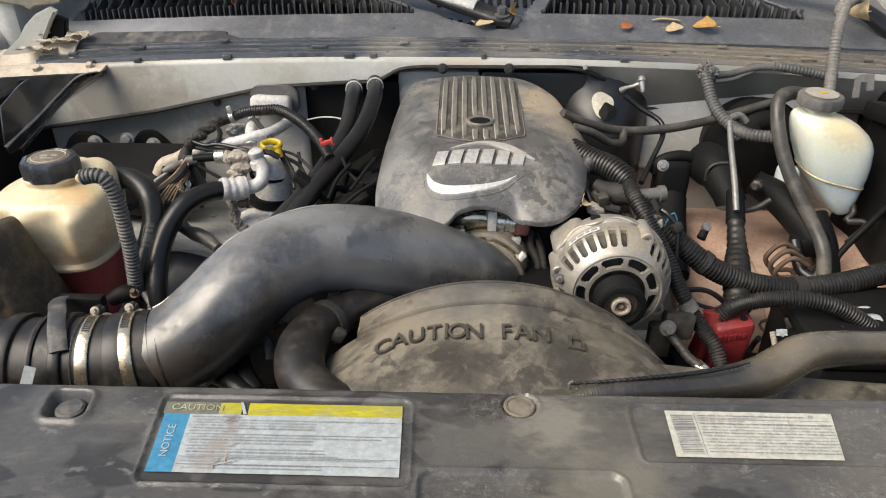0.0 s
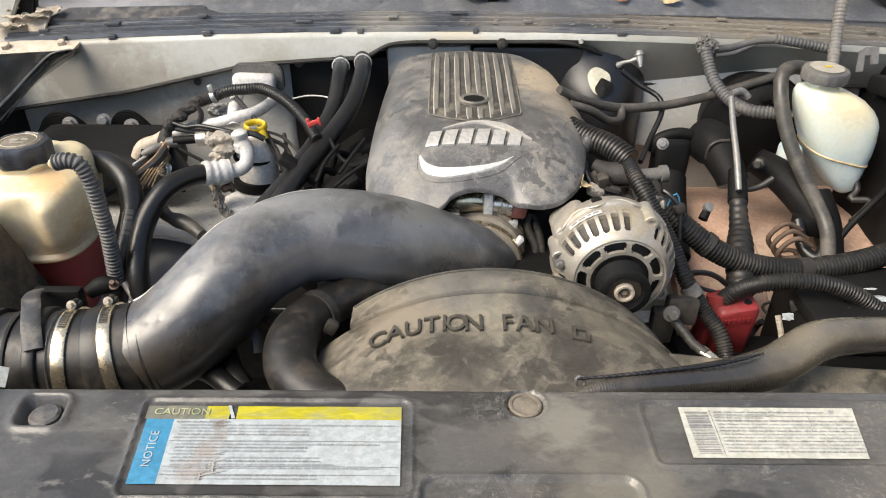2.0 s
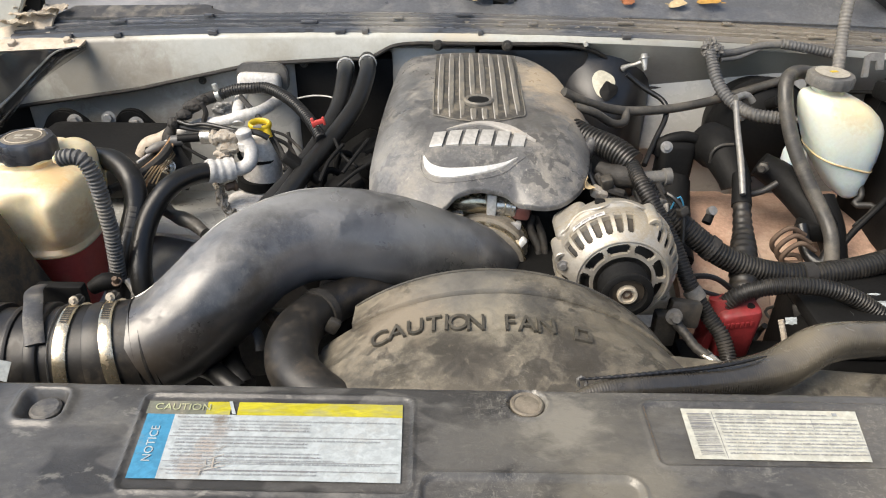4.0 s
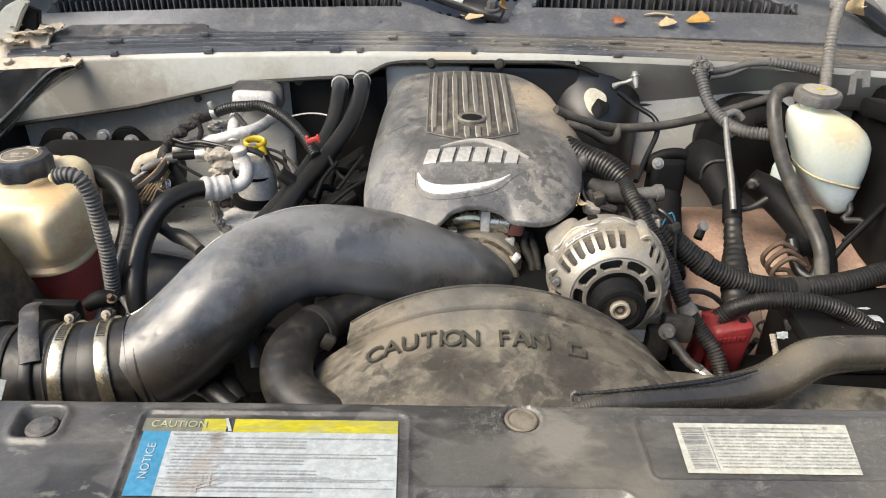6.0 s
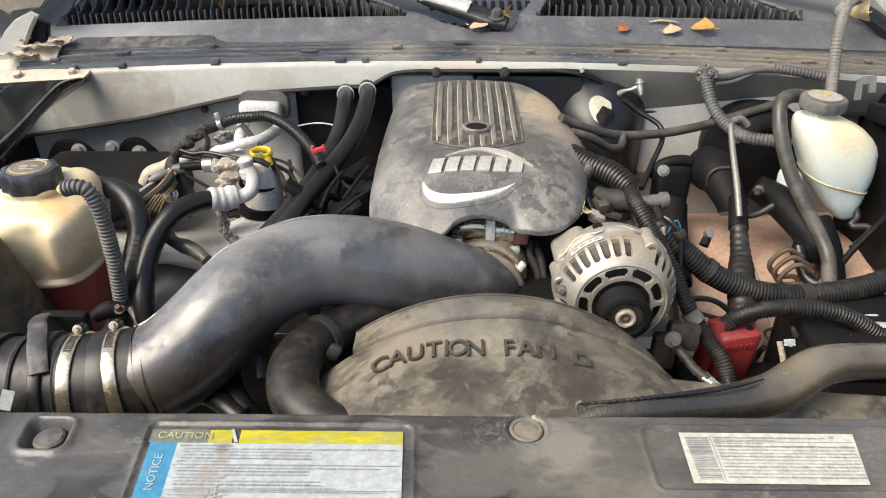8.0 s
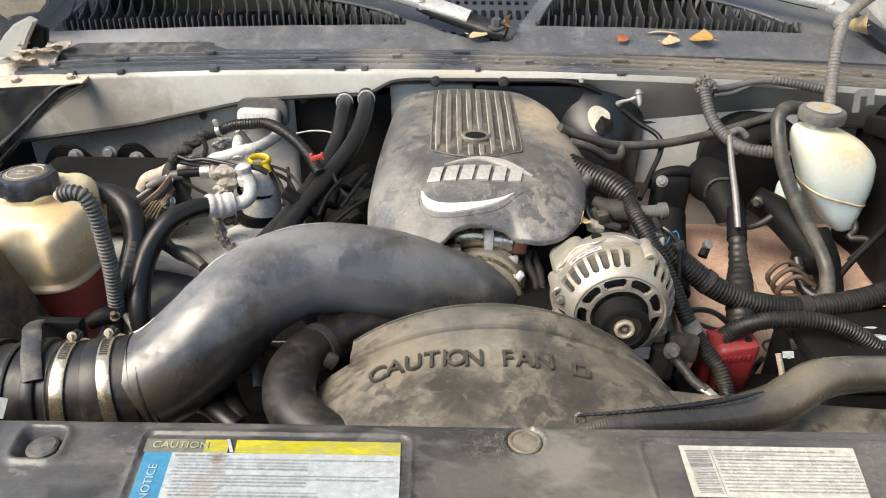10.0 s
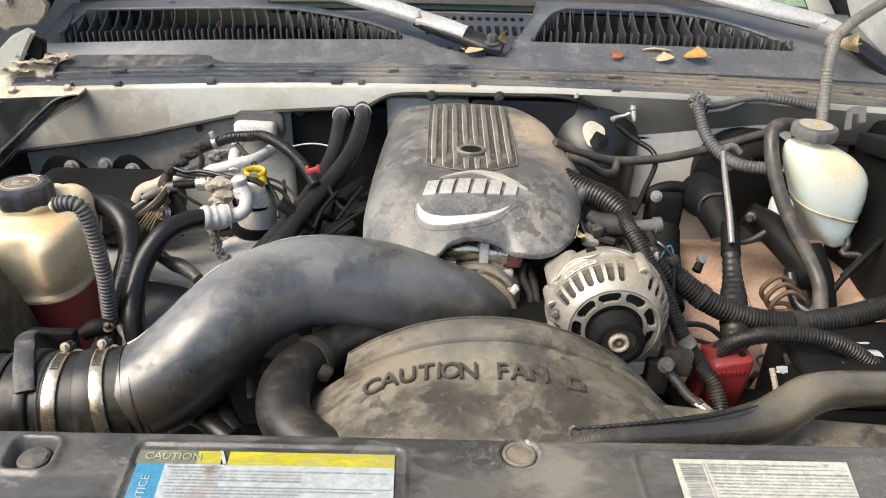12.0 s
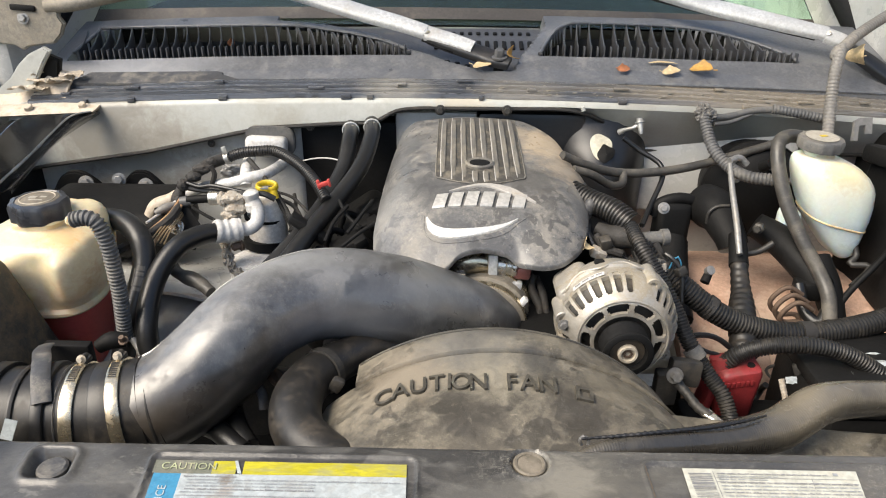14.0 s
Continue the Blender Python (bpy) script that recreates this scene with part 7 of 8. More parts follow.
for k, pts in enumerate(([(0.116, 0.88, 0.979), (0.114, 0.87, 0.962), (0.125, 0.85, 0.942), (0.116, 0.83, 0.927)], [(0.122, 0.89, 0.969), (0.129, 0.86, 0.959), (0.135, 0.84, 0.93)], [(0.103, 0.87, 0.953), (0.111, 0.86, 0.936), (0.108, 0.84, 0.921)])):
    part("wire", tube(pts, 0.006 - 0.001 * k, seg=10, wobble=0.2), M_TAPE, tbd)

# engine mass below the cover
eng = thing("engine_block", (0.04, 1.0, 0.6), "engine block and heads below the cover, black to hold their deep shade", "engine")
# Valve covers and coil parts take black to put the deep shade into colour.
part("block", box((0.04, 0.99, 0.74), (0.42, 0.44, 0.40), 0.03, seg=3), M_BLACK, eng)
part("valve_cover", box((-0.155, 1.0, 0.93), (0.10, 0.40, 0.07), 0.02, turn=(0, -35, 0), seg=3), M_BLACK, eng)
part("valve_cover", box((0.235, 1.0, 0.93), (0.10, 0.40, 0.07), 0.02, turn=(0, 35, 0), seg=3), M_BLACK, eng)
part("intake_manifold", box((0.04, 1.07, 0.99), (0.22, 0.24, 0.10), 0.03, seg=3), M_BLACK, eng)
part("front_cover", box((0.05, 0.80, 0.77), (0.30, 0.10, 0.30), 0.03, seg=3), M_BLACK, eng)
cz = (-0.141, 0.98, 1.02)
for i in range(4):
    q = Vector(cz) + Vector((0.012 - 0.012 * i, 0.10 - 0.065 * i, -0.045))
    c = thing("ignition_coil", q, "black ignition coil on the valve cover", "ignition coil", group="ignition coils on the engine")
    part("coil_body", box(q, (0.05, 0.045, 0.04), 0.008, turn=(0, -25, 10)), M_BLACK, c)
    part("coil_plug", box(q + Vector((0.02, -0.01, 0.022)), (0.02, 0.026, 0.014), 0.003, turn=(0, -25, 20)), M_BLACK, c)
    part("coil_lead", tube([q + Vector((-0.02, -0.01, 0.0)), q + Vector((-0.045, -0.02, 0.01)), q + Vector((-0.055, -0.03, -0.04))], 0.0055, seg=10), M_BLACK, c)
ih = thing("injector_harness", (-0.144, 0.96, 1.027), "dark injector wires low beside the cover", "harness")
for pts in ([(-0.117, 0.98, 1.045), (-0.13, 0.95, 1.036), (-0.148, 0.92, 1.019)], [(-0.153, 0.97, 1.04), (-0.17, 0.94, 1.027), (-0.179, 0.91, 1.01)], [(-0.109, 0.94, 1.027), (-0.132, 0.92, 1.019), (-0.154, 0.9, 1.007)], [(-0.167, 0.98, 1.045), (-0.153, 0.96, 1.027), (-0.13, 0.94, 1.018)]):
    part("wire", tube(pts, 0.0028, seg=8), M_BLACK, ih)

# looms from under the cover towards the battery
l1 = thing("main_loom", (0.231, 0.92, 1.047), "thick black corrugated wiring loom beside the alternator", "loom", group="corrugated looms")
part("conduit", tube([(0.177, 0.99, 1.06), (0.203, 0.965, 1.055), (0.231, 0.94, 1.051), (0.253, 0.915, 1.041)], 0.0185, seg=20, pitch=0.0056), M_LOOM, l1)
l2 = thing("battery_loom", (0.399, 0.84, 0.932), "heavy corrugated battery cable loom crossing the bay", "loom", group="corrugated looms")
part("conduit", tube([(0.262, 0.9, 1.022), (0.289, 0.885, 0.995), (0.325, 0.87, 0.968), (0.373, 0.855, 0.936), (0.43, 0.85, 0.915), (0.495, 0.85, 0.908), (0.569, 0.86, 0.913), (0.655, 0.88, 0.926), (0.744, 0.9, 0.935)], 0.0165, seg=20, pitch=0.0052), M_LOOM, l2)
for k, (a, b) in enumerate((((0.356, 0.862, 0.946), (0.366, 0.857, 0.94)), ((0.491, 0.85, 0.908), (0.507, 0.851, 0.908)))):
    part("tape_band", tube([a, b], 0.0178, seg=18, steps=6), M_TAPE, l2, "wrap of black tape")
l3 = thing("alternator_loom", (0.288, 0.8, 0.983), "corrugated loom curving down past the alternator", "loom", group="corrugated looms")
part("conduit", tube([(0.249, 0.91, 1.043), (0.258, 0.87, 1.029), (0.277, 0.84, 1.002), (0.297, 0.81, 0.968), (0.312, 0.785, 0.936), (0.336, 0.765, 0.901), (0.354, 0.745, 0.88), (0.361, 0.72, 0.855), (0.355, 0.69, 0.844)], 0.0108, seg=16, pitch=0.0042), M_LOOM, l3)
part("tape_band", tube([(0.315, 0.779, 0.929), (0.324, 0.772, 0.918)], 0.0122, seg=16), M_GREYLOOM, l3, "grey tape band")
l4 = thing("starter_loom", (0.452, 0.78, 0.932), "corrugated loom arching over to the fuse block", "loom", group="corrugated looms")
part("conduit", tube([(0.366, 0.8, 0.87), (0.375, 0.8, 0.893), (0.395, 0.795, 0.915), (0.434, 0.79, 0.929), (0.483, 0.785, 0.931), (0.528, 0.78, 0.919), (0.575, 0.77, 0.892), (0.624, 0.76, 0.861)], 0.0118, seg=16, pitch=0.0044), M_LOOM, l4)
hose("thin_lead", "thin dark lead running behind the alternator loom", "wire", [(0.315, 0.82, 0.919), (0.345, 0.82, 0.923), (0.366, 0.82, 0.917), (0.387, 0.82, 0.901)], 0.004, M_HOSE, seg=8)
hose("thin_lead", "thin dark lead below the battery loom", "wire", [(0.315, 0.84, 0.927), (0.341, 0.82, 0.903), (0.372, 0.815, 0.893)], 0.003, M_HOSE, seg=8)
cn = thing("loom_junction", (0.256, 0.9, 1.035), "taped loom junction with small plugs beside the cover", "harness")
part("taped_section", tube([(0.208, 0.93, 1.029), (0.229, 0.915, 1.024), (0.246, 0.905, 1.027), (0.268, 0.895, 1.023)], [0.010, 0.014, 0.015, 0.012], seg=14, wobble=0.3, steps=40), M_TAPE, cn)
part("nipple", lathe([(0.009, -0.03), (0.0095, 0.012), (0.012, 0.013), (0.012, 0.022), (0, 0.022)], (0.28, 0.9, 1.029), (1, 0.1, 0.05), seg=20), M_GREYLOOM, cn, "grey plastic nipple")
for pts, r, m in (([(0.204, 0.91, 1.026), (0.215, 0.89, 1.017), (0.237, 0.885, 1.011)], 0.006, M_TAPE), ([(0.192, 0.91, 1.03), (0.202, 0.89, 1.014), (0.221, 0.88, 1.004)], 0.004, M_HOSE), ([(0.282, 0.89, 1.026), (0.294, 0.88, 1.007), (0.31, 0.87, 0.986)], 0.005, M_TAPE),
                  ([(0.298, 0.87, 0.99), (0.307, 0.87, 1.016), (0.316, 0.87, 1.003), (0.315, 0.87, 0.981)], 0.0012, M_LBLUE), ([(0.254, 0.9, 1.018), (0.26, 0.88, 1.002), (0.282, 0.86, 0.973)], 0.005, M_HOSE)):
    part("wire", tube(pts, r, seg=8), m, cn)
part("connector", box((0.312, 0.865, 0.996), (0.007, 0.008, 0.007), 0.001), M_LBLUE, cn, "small blue plug")
part("clip", box((0.204, 0.885, 1.012), (0.022, 0.016, 0.014), 0.003, turn=(10, 25, 0)), M_CORRODE, cn, "dirty tan clip")
part("clip", box((0.214, 0.89, 1.025), (0.016, 0.016, 0.018), 0.003, turn=(10, -15, 0)), M_DARKMETAL, cn)
leaf((0.183, 0.875, 1.029), 0.026, 70, (50, 0), M_LEAFPALE, "small pale leaf caught beside the cover", 0.4)

# red battery terminal cover, bracket and cables
rbx = thing("battery_terminal_cover", (0.39, 0.8, 0.856), "red plastic battery junction cover with a cable entering", "terminal cover")
q = Vector((0.39, 0.8, 0.866))
rows = []
for hx, hy, z in ((0.0, 0.0, -0.052), (0.021, 0.020, -0.052), (0.024, 0.023, -0.048), (0.028, 0.026, 0.018), (0.026, 0.024, 0.024), (0.022, 0.019, 0.027), (0, 0, 0.027)):
    rows.append([q + Vector((x, y, z + 0.18 * x)) for x, y, _ in squircle(0, 0, hx, hy, 0, 32, 6)])
bm = bmesh.new()
add_sheet(bm, rows, True)
part("cover_box", bm, M_RED, rbx)
part("side_skirt", box(q + Vector((-0.032, 0.005, -0.03)), (0.014, 0.035, 0.05), 0.005, turn=(0, 10, 0)), M_RED, rbx)
part("cable_socket", tube([q + Vector((-0.018, 0.0, 0.012)), q + Vector((-0.022, 0.006, 0.032))], 0.0145, seg=18), M_RED, rbx)
part("vent_hole", lathe([(0.0, 0.001), (0.005, 0.001), (0.005, -0.002)], q + Vector((0.014, -0.01, 0.0300)), (0, -0.2, 1), seg=16), M_BLACK, rbx)
bm = bmesh.new()
for i in range(6):
    add_box(bm, q + Vector((-0.018 + 0.0062 * i, -0.0268, 0.008 + 0.001 * i)), (0.004, 0.0015, 0.008), 0.0004)
part("moulded_marks", bm, M_RED, rbx)
ab2 = thing("alternator_bracket", (0.289, 0.74, 0.92), "dusty steel bracket and bolt beside the alternator", "bracket")
part("bracket_plate", box((0.302, 0.755, 0.909), (0.042, 0.02, 0.036), 0.006, turn=(-15, 8, 0)), M_DARKMETAL, ab2)
part("bolt", bolt(bmesh.new(), (0.283, 0.735, 0.918), (0, -1, 0.35), 0.0068, 0.009), M_DULLSTEEL, ab2)
part("arm", box((0.279, 0.75, 0.889), (0.03, 0.02, 0.05), 0.005), M_DARKMETAL, ab2)
gw = thing("ground_strap", (0.308, 0.7, 0.907), "braided ground cable with a shiny crimped lug", "cable")
part("cable", tube([(0.288, 0.735, 0.907), (0.298, 0.72, 0.9), (0.306, 0.705, 0.894), (0.318, 0.69, 0.891)], 0.0065, seg=14, pitch=0.009, depth=0.1), M_DARKMETAL, gw)
part("lug", tube([(0.314, 0.697, 0.892), (0.329, 0.675, 0.891)], [0.008, 0.005], seg=12, flat=0.6), M_STEEL, gw)
hose("braided_cable", "thin braided cable standing by the battery", "cable", [(0.431, 0.76, 0.897), (0.433, 0.74, 0.876), (0.422, 0.71, 0.864)], 0.004, M_CORRODE, seg=8, pitch=0.004)

# steering shaft, brake booster, tubes
stf = thing("steering_shaft", (0.452, 1.05, 1.009), "bright steel steering shaft with black boot", "steering shaft")
part("rod", tube([(0.441, 1.08, 1.075), (0.437, 1.04, 1.045), (0.434, 0.995, 1.012), (0.431, 0.955, 0.978)], [0.0042, 0.0046, 0.0048, 0.0046], seg=16), M_DULLSTEEL, stf)
part("rod_collar", tube([(0.444, 1.005, 0.986), (0.436, 0.96, 0.956)], [0.013, 0.0145], seg=18), M_BLACK, stf)
part("boot", tube([(0.436, 0.96, 0.958), (0.433, 0.94, 0.943), (0.429, 0.915, 0.929), (0.417, 0.87, 0.913), (0.406, 0.82, 0.89)], [0.013, 0.0145, 0.019, 0.0195, 0.018], seg=20, pitch=0.012, depth=0.07), M_RUBBER, stf, "dusty black boot")
part("hook", tube([(0.44, 1.08, 1.08), (0.459, 1.09, 1.082), (0.472, 1.09, 1.071)], 0.0055, seg=12), M_DULLSTEEL, stf)
bst = thing("brake_booster", (0.53, 1.22, 0.95), "dark dusty round brake booster against the firewall", "brake booster")
bc2 = (0.536, 1.17, 0.991)
part("booster_shell", lathe([(0.0, -0.045), (0.045, -0.042), (0.075, -0.030), (0.088, -0.010), (0.090, 0.0), (0.094, 0.002), (0.094, 0.008), (0.088, 0.012), (0.08, 0.06)], (bc2[0] + 0.01, 1.215, bc2[2] - 0.015), (0, 1, 0), seg=48), M_BLACK, bst)
part("booster_port", tube([(0.531, 1.16, 1.042), (0.536, 1.14, 1.056)], 0.009, seg=14), M_BLACK, bst)
for a in (0.6, 1.5, 2.5, 3.9):
    part("booster_stud", bolt(bmesh.new(), (bc2[0] + 0.01 + 0.06 * math.cos(a), 1.18, bc2[2] - 0.015 + 0.06 * math.sin(a)), (0, -1, 0), 0.005, 0.006), M_DULLSTEEL, bst)
bb = thing("brake_master_cylinder", (0.417, 1.1, 0.967), "dark master cylinder body beside the steering shaft", "brake cylinder")
part("flange_arch", tube([(0.339, 1.1, 0.976), (0.349, 1.1, 0.998), (0.382, 1.1, 1.007), (0.414, 1.1, 0.996), (0.427, 1.09, 0.979)], 0.0095, seg=14), M_BLACK, bb)
part("upper_body", box((0.37, 1.1, 0.951), (0.058, 0.04, 0.10), 0.012, turn=(-6, 3, 0), seg=3), M_BLACK, bb)
part("joint_ring", tube([(0.411, 1.05, 0.985), (0.411, 1.05, 1.003), (0.422, 1.05, 1.014), (0.441, 1.05, 1.016)], 0.0028, seg=10), M_DARKMETAL, bb)
part("side_body", tube([(0.426, 1.12, 0.991), (0.434, 1.09, 0.992), (0.434, 1.075, 0.994), (0.444, 1.03, 0.971), (0.448, 1.02, 0.959)], [0.034, 0.036, 0.030, 0.026, 0.023], seg=26), M_BLACK, bb)
part("column", tube([(0.365, 1.07, 0.939), (0.359, 1.03, 0.918), (0.354, 0.98, 0.905), (0.35, 0.92, 0.881)], [0.028, 0.026, 0.021, 0.018], seg=10), M_BLACK, bb)
part("bolt", bolt(bmesh.new(), (0.34, 1.055, 1.008), (-0.2, -1, 0.4), 0.006, 0.005), M_DULLSTEEL, bb)
part("fitting", lathe([(0.009, -0.01), (0.009, 0.004), (0.005, 0.006), (0.005, 0.014), (0, 0.014)], (0.481, 1.02, 0.991), (-0.5, -0.8, 0.2), seg=6), M_DARKMETAL, bb, "steel pipe fitting")
part("cylinder", tube([(0.493, 1.06, 0.98), (0.531, 1.04, 0.96), (0.556, 1, 0.936), (0.575, 0.97, 0.912)], [0.020, 0.025, 0.024, 0.022], seg=20), M_BLACK, bb)
part("line", tube([(0.455, 1, 0.955), (0.48, 1, 0.961), (0.5, 1, 0.976)], 0.005, seg=10), M_DARKMETAL, bb)
part("stem_bolt", tube([(0.377, 0.93, 0.943), (0.385, 0.94, 0.955)], [0.007, 0.006], seg=16), M_BLACK, bb)
part("stem_cap", lathe([(0.007, -0.004), (0.007, 0.004), (0, 0.005)], (0.384, 0.937, 0.959), (0.2, -0.7, 0.7), seg=16), M_DULLSTEEL, bb)
hose("vacuum_hose", "long dusty vacuum hose running across the firewall", "hose", [(0.171, 1.06, 1.092), (0.216, 1.08, 1.068), (0.278, 1.11, 1.046), (0.351, 1.14, 1.038), (0.425, 1.17, 1.04), (0.496, 1.19, 1.053), (0.559, 1.2, 1.07), (0.59, 1.2, 1.082)], 0.0075, M_OLDHOSE, seg=16)
hose("vacuum_hose", "short dusty vacuum hose behind the engine cover", "hose", [(0.187, 1.04, 1.077), (0.22, 1.05, 1.064), (0.253, 1.07, 1.04), (0.277, 1.09, 1.035), (0.282, 1.11, 1.047)], 0.0065, M_OLDHOSE, seg=16)
hose("thin_cable", "thin black cable hanging beside the bulge", "wire", [(0.295, 1.19, 1.08), (0.324, 1.18, 1.061), (0.355, 1.16, 1.045), (0.357, 1.14, 1.026), (0.333, 1.1, 0.997), (0.308, 1.05, 0.979)], 0.0045, M_HOSE, seg=10)
fw_c = thing("firewall_conduit", (0.458, 1.19, 1.053), "grey corrugated conduit hanging off the firewall", "conduit")
part("conduit", tube([(0.438, 1.23, 1.122), (0.441, 1.21, 1.096), (0.45, 1.18, 1.066), (0.47, 1.15, 1.045), (0.493, 1.12, 1.039), (0.536, 1.1, 1.041)], 0.0105, seg=16, pitch=0.0058), M_GREYLOOM, fw_c)
crumple((0.438, 1.226, 1.117), (0.013, 0.010, 0.015), 0.55, M_PALELOOM, "tape_wrap", fw_c, "crumpled pale tape wrap")
crumple((0.451, 1.224, 1.112), (0.010, 0.008, 0.010), 0.6, M_GREYLOOM, "tape_wrap", fw_c)
part("branch", tube([(0.454, 1.225, 1.107), (0.491, 1.235, 1.109), (0.527, 1.235, 1.119), (0.566, 1.235, 1.121)], 0.006, seg=12), M_GREYLOOM, fw_c)
part("branch", tube([(0.457, 1.22, 1.098), (0.491, 1.23, 1.1), (0.528, 1.235, 1.115)], 0.004, seg=12), M_GREYLOOM, fw_c)
part("conduit_tail", tube([(0.558, 1.23, 1.124), (0.591, 1.225, 1.12), (0.629, 1.22, 1.114), (0.659, 1.21, 1.109)], 0.0085, seg=14, pitch=0.006), M_GREYLOOM, fw_c)
stu = thing("ground_stud", (0.324, 1.24, 1.084), "pale painted stud and bracket on the firewall", "stud")
part("stud", tube([(0.304, 1.255, 1.070), (0.311, 1.246, 1.078), (0.320, 1.240, 1.082), (0.332, 1.240, 1.088)], [0.0065, 0.004, 0.0035, 0.005], seg=12, wobble=0.2), M_STUD, stu)
part("cross_pin", tube([(0.3325, 1.240, 1.101), (0.333, 1.236, 1.092), (0.335, 1.226, 1.076)], [0.0062, 0.0055, 0.0030], seg=12), M_STUD, stu)
part("pin_washer", lathe([(0.0085, -0.0012), (0.0085, 0.0012), (0.0, 0.0012)], (0.333, 1.237, 1.094), (0.1, -0.5, -0.8), seg=18), M_STUD, stu)
for px in ((-0.022, 1.225, 1.111), (0.096, 1.225, 1.112)):
    bm = bolt(bmesh.new(), (px[0], 1.238, px[2]), (0, -1, 0.1), 0.006, 0.008)
    solid("firewall_bolt", bm, M_DARKMETAL, "small bolt in the firewall flange above the cover", "bolt", group="firewall bolts")
bm = lathe([(0.007, 0.0), (0.006, 0.004), (0.003, 0.005), (0.003, 0.010), (0, 0.010)], (-0.443, 1.252, 1.038), (0.2, -1, 0), seg=16)
solid("firewall_grommet", bm, M_DARKMETAL, "small dark grommet in the painted firewall", "grommet")
solid("firewall_bolt", bolt(bmesh.new(), (-0.258, 1.25, 1.073), (0, -1, 0.1), 0.005, 0.006), M_DARKMETAL, "dusty bolt on the firewall beside the heater hoses", "bolt", group="firewall bolts")
solid("thread_mark", tube([(0.229, 1.243, 1.119), (0.232, 1.242, 1.112)], 0.004, seg=8), M_PAINT, "pale blob of seam sealer on the plenum", "sealer blob")

# hose beside the bottle, conduit to the hood, side boxes
hose("reservoir_hose", "black hose dropping from the firewall past the bottle", "hose", [(0.563, 1.11, 1.111), (0.532, 1.1, 1.116), (0.513, 1.085, 1.108), (0.51, 1.06, 1.076), (0.522, 1.03, 1.027), (0.541, 1, 0.984), (0.561, 0.97, 0.947), (0.57, 0.94, 0.92), (0.56, 0.9, 0.895)], 0.0108, M_OLDHOSE, seg=20)
hcn = thing("hood_conduit", (0.634, 1.2, 1.148), "pale dusty corrugated conduit rising to the hood", "conduit")
part("conduit", tube([(0.628, 1.15, 1.077), (0.631, 1.17, 1.104), (0.639, 1.2, 1.148), (0.644, 1.22, 1.189), (0.66, 1.25, 1.224), (0.654, 1.25, 1.214), (0.711, 1.3, 1.241), (0.803, 1.36, 1.277)], 0.0098, seg=16, pitch=0.006), M_PALELOOM, hcn)
bl = thing("bottle_bracket", (0.637, 1.03, 0.899), "black bracket and thin pipes under the bottle", "bracket")
part("bracket_post", tube([(0.585, 1.02, 0.94), (0.59, 0.98, 0.907), (0.594, 0.94, 0.87)], [0.02, 0.022, 0.016], seg=16), M_BLACK, bl)
part("bottle_side", box((0.547, 1.065, 0.983), (0.03, 0.04, 0.05), 0.012, seg=3), M_BOTTLE, bl, "milky side lobe of the bottle")
part("pipe", tube([(0.642, 1.03, 0.963), (0.646, 1.02, 0.946), (0.633, 1.01, 0.936), (0.656, 1, 0.939), (0.651, 0.99, 0.932), (0.621, 0.97, 0.918)], 0.005, seg=10), M_DARKMETAL, bl)
part("pipe", tube([(0.597, 0.95, 0.894), (0.619, 0.965, 0.915), (0.652, 0.98, 0.947), (0.682, 1, 0.966)], 0.005, seg=10), M_BLACK, bl)
cs = thing("brake_pipe_coils", (0.521, 0.95, 0.904), "looped steel brake pipes below the bottle", "brake pipes")
for k in range(3):
    q = Vector((0.506, 0.94, 0.907)) + Vector((0.004 * k, -0.012 * k, -0.006 * k))
    part("pipe_loop", tube([q + Vector((0.026, 0.0, 0.012)), q + Vector((0.0, 0.0, 0.024)), q + Vector((-0.02, 0, 0.0)), q + Vector((-0.004, 0.0, -0.022)), q + Vector((0.02, -0.01, -0.018)), q + Vector((0.03, -0.015, -0.045))], 0.0038, seg=10), M_RUST, cs)
part("valve_block", box((0.557, 0.97, 0.912), (0.045, 0.03, 0.03), 0.005), M_BLACK, cs)
part("pipe_loop", tube([(0.533, 0.96, 0.926), (0.536, 0.93, 0.896), (0.55, 0.91, 0.888), (0.563, 0.92, 0.902)], 0.009, seg=14), M_HOSE, cs)
fb = thing("fuse_block", (0.653, 1, 1.032), "dusty black underhood fuse block at the fender", "fuse block")
part("block_body", box((0.735, 1.03, 0.97), (0.10, 0.22, 0.22), 0.012, turn=(0, 6, 0), seg=3), M_BLACK, fb)
part("block_lid", box((0.728, 1.06, 1.085), (0.10, 0.16, 0.03), 0.008, turn=(-8, 8, 0)), M_BLACK, fb)
part("bracket", plate([(-0.017, -0.02), (-0.013, 0.013), (-0.004, 0.018), (0.02, 0.018), (0.02, -0.009), (0.008, -0.009), (0.006, 0.005), (-0.004, 0.005), (-0.006, -0.02)], 0.004, pose(*(0.68, 1.16, 1.112), 70, 0, 8), 0.001), M_DULLSTEEL, fb, "grey steel bracket")
sd = thing("battery", (0.62, 0.80, 0.80), "black battery case low in the bay", "battery")
part("case", box((0.60, 0.78, 0.80), (0.26, 0.17, 0.17), 0.012), M_BLACK, sd)
part("case_lid", box((0.60, 0.78, 0.895), (0.262, 0.172, 0.02), 0.006), M_BLACK, sd)
q = Vector((0.553, 0.785, 0.905))
bm = sheet([[q + Vector((0.06 * (u - 0.5), 0.05 * (v - 0.5), 0.006 * noise.noise(Vector((u * 3, v * 3, 1))))) for u in np.linspace(0, 1, 10)] for v in np.linspace(0, 1, 10)], 0.001)
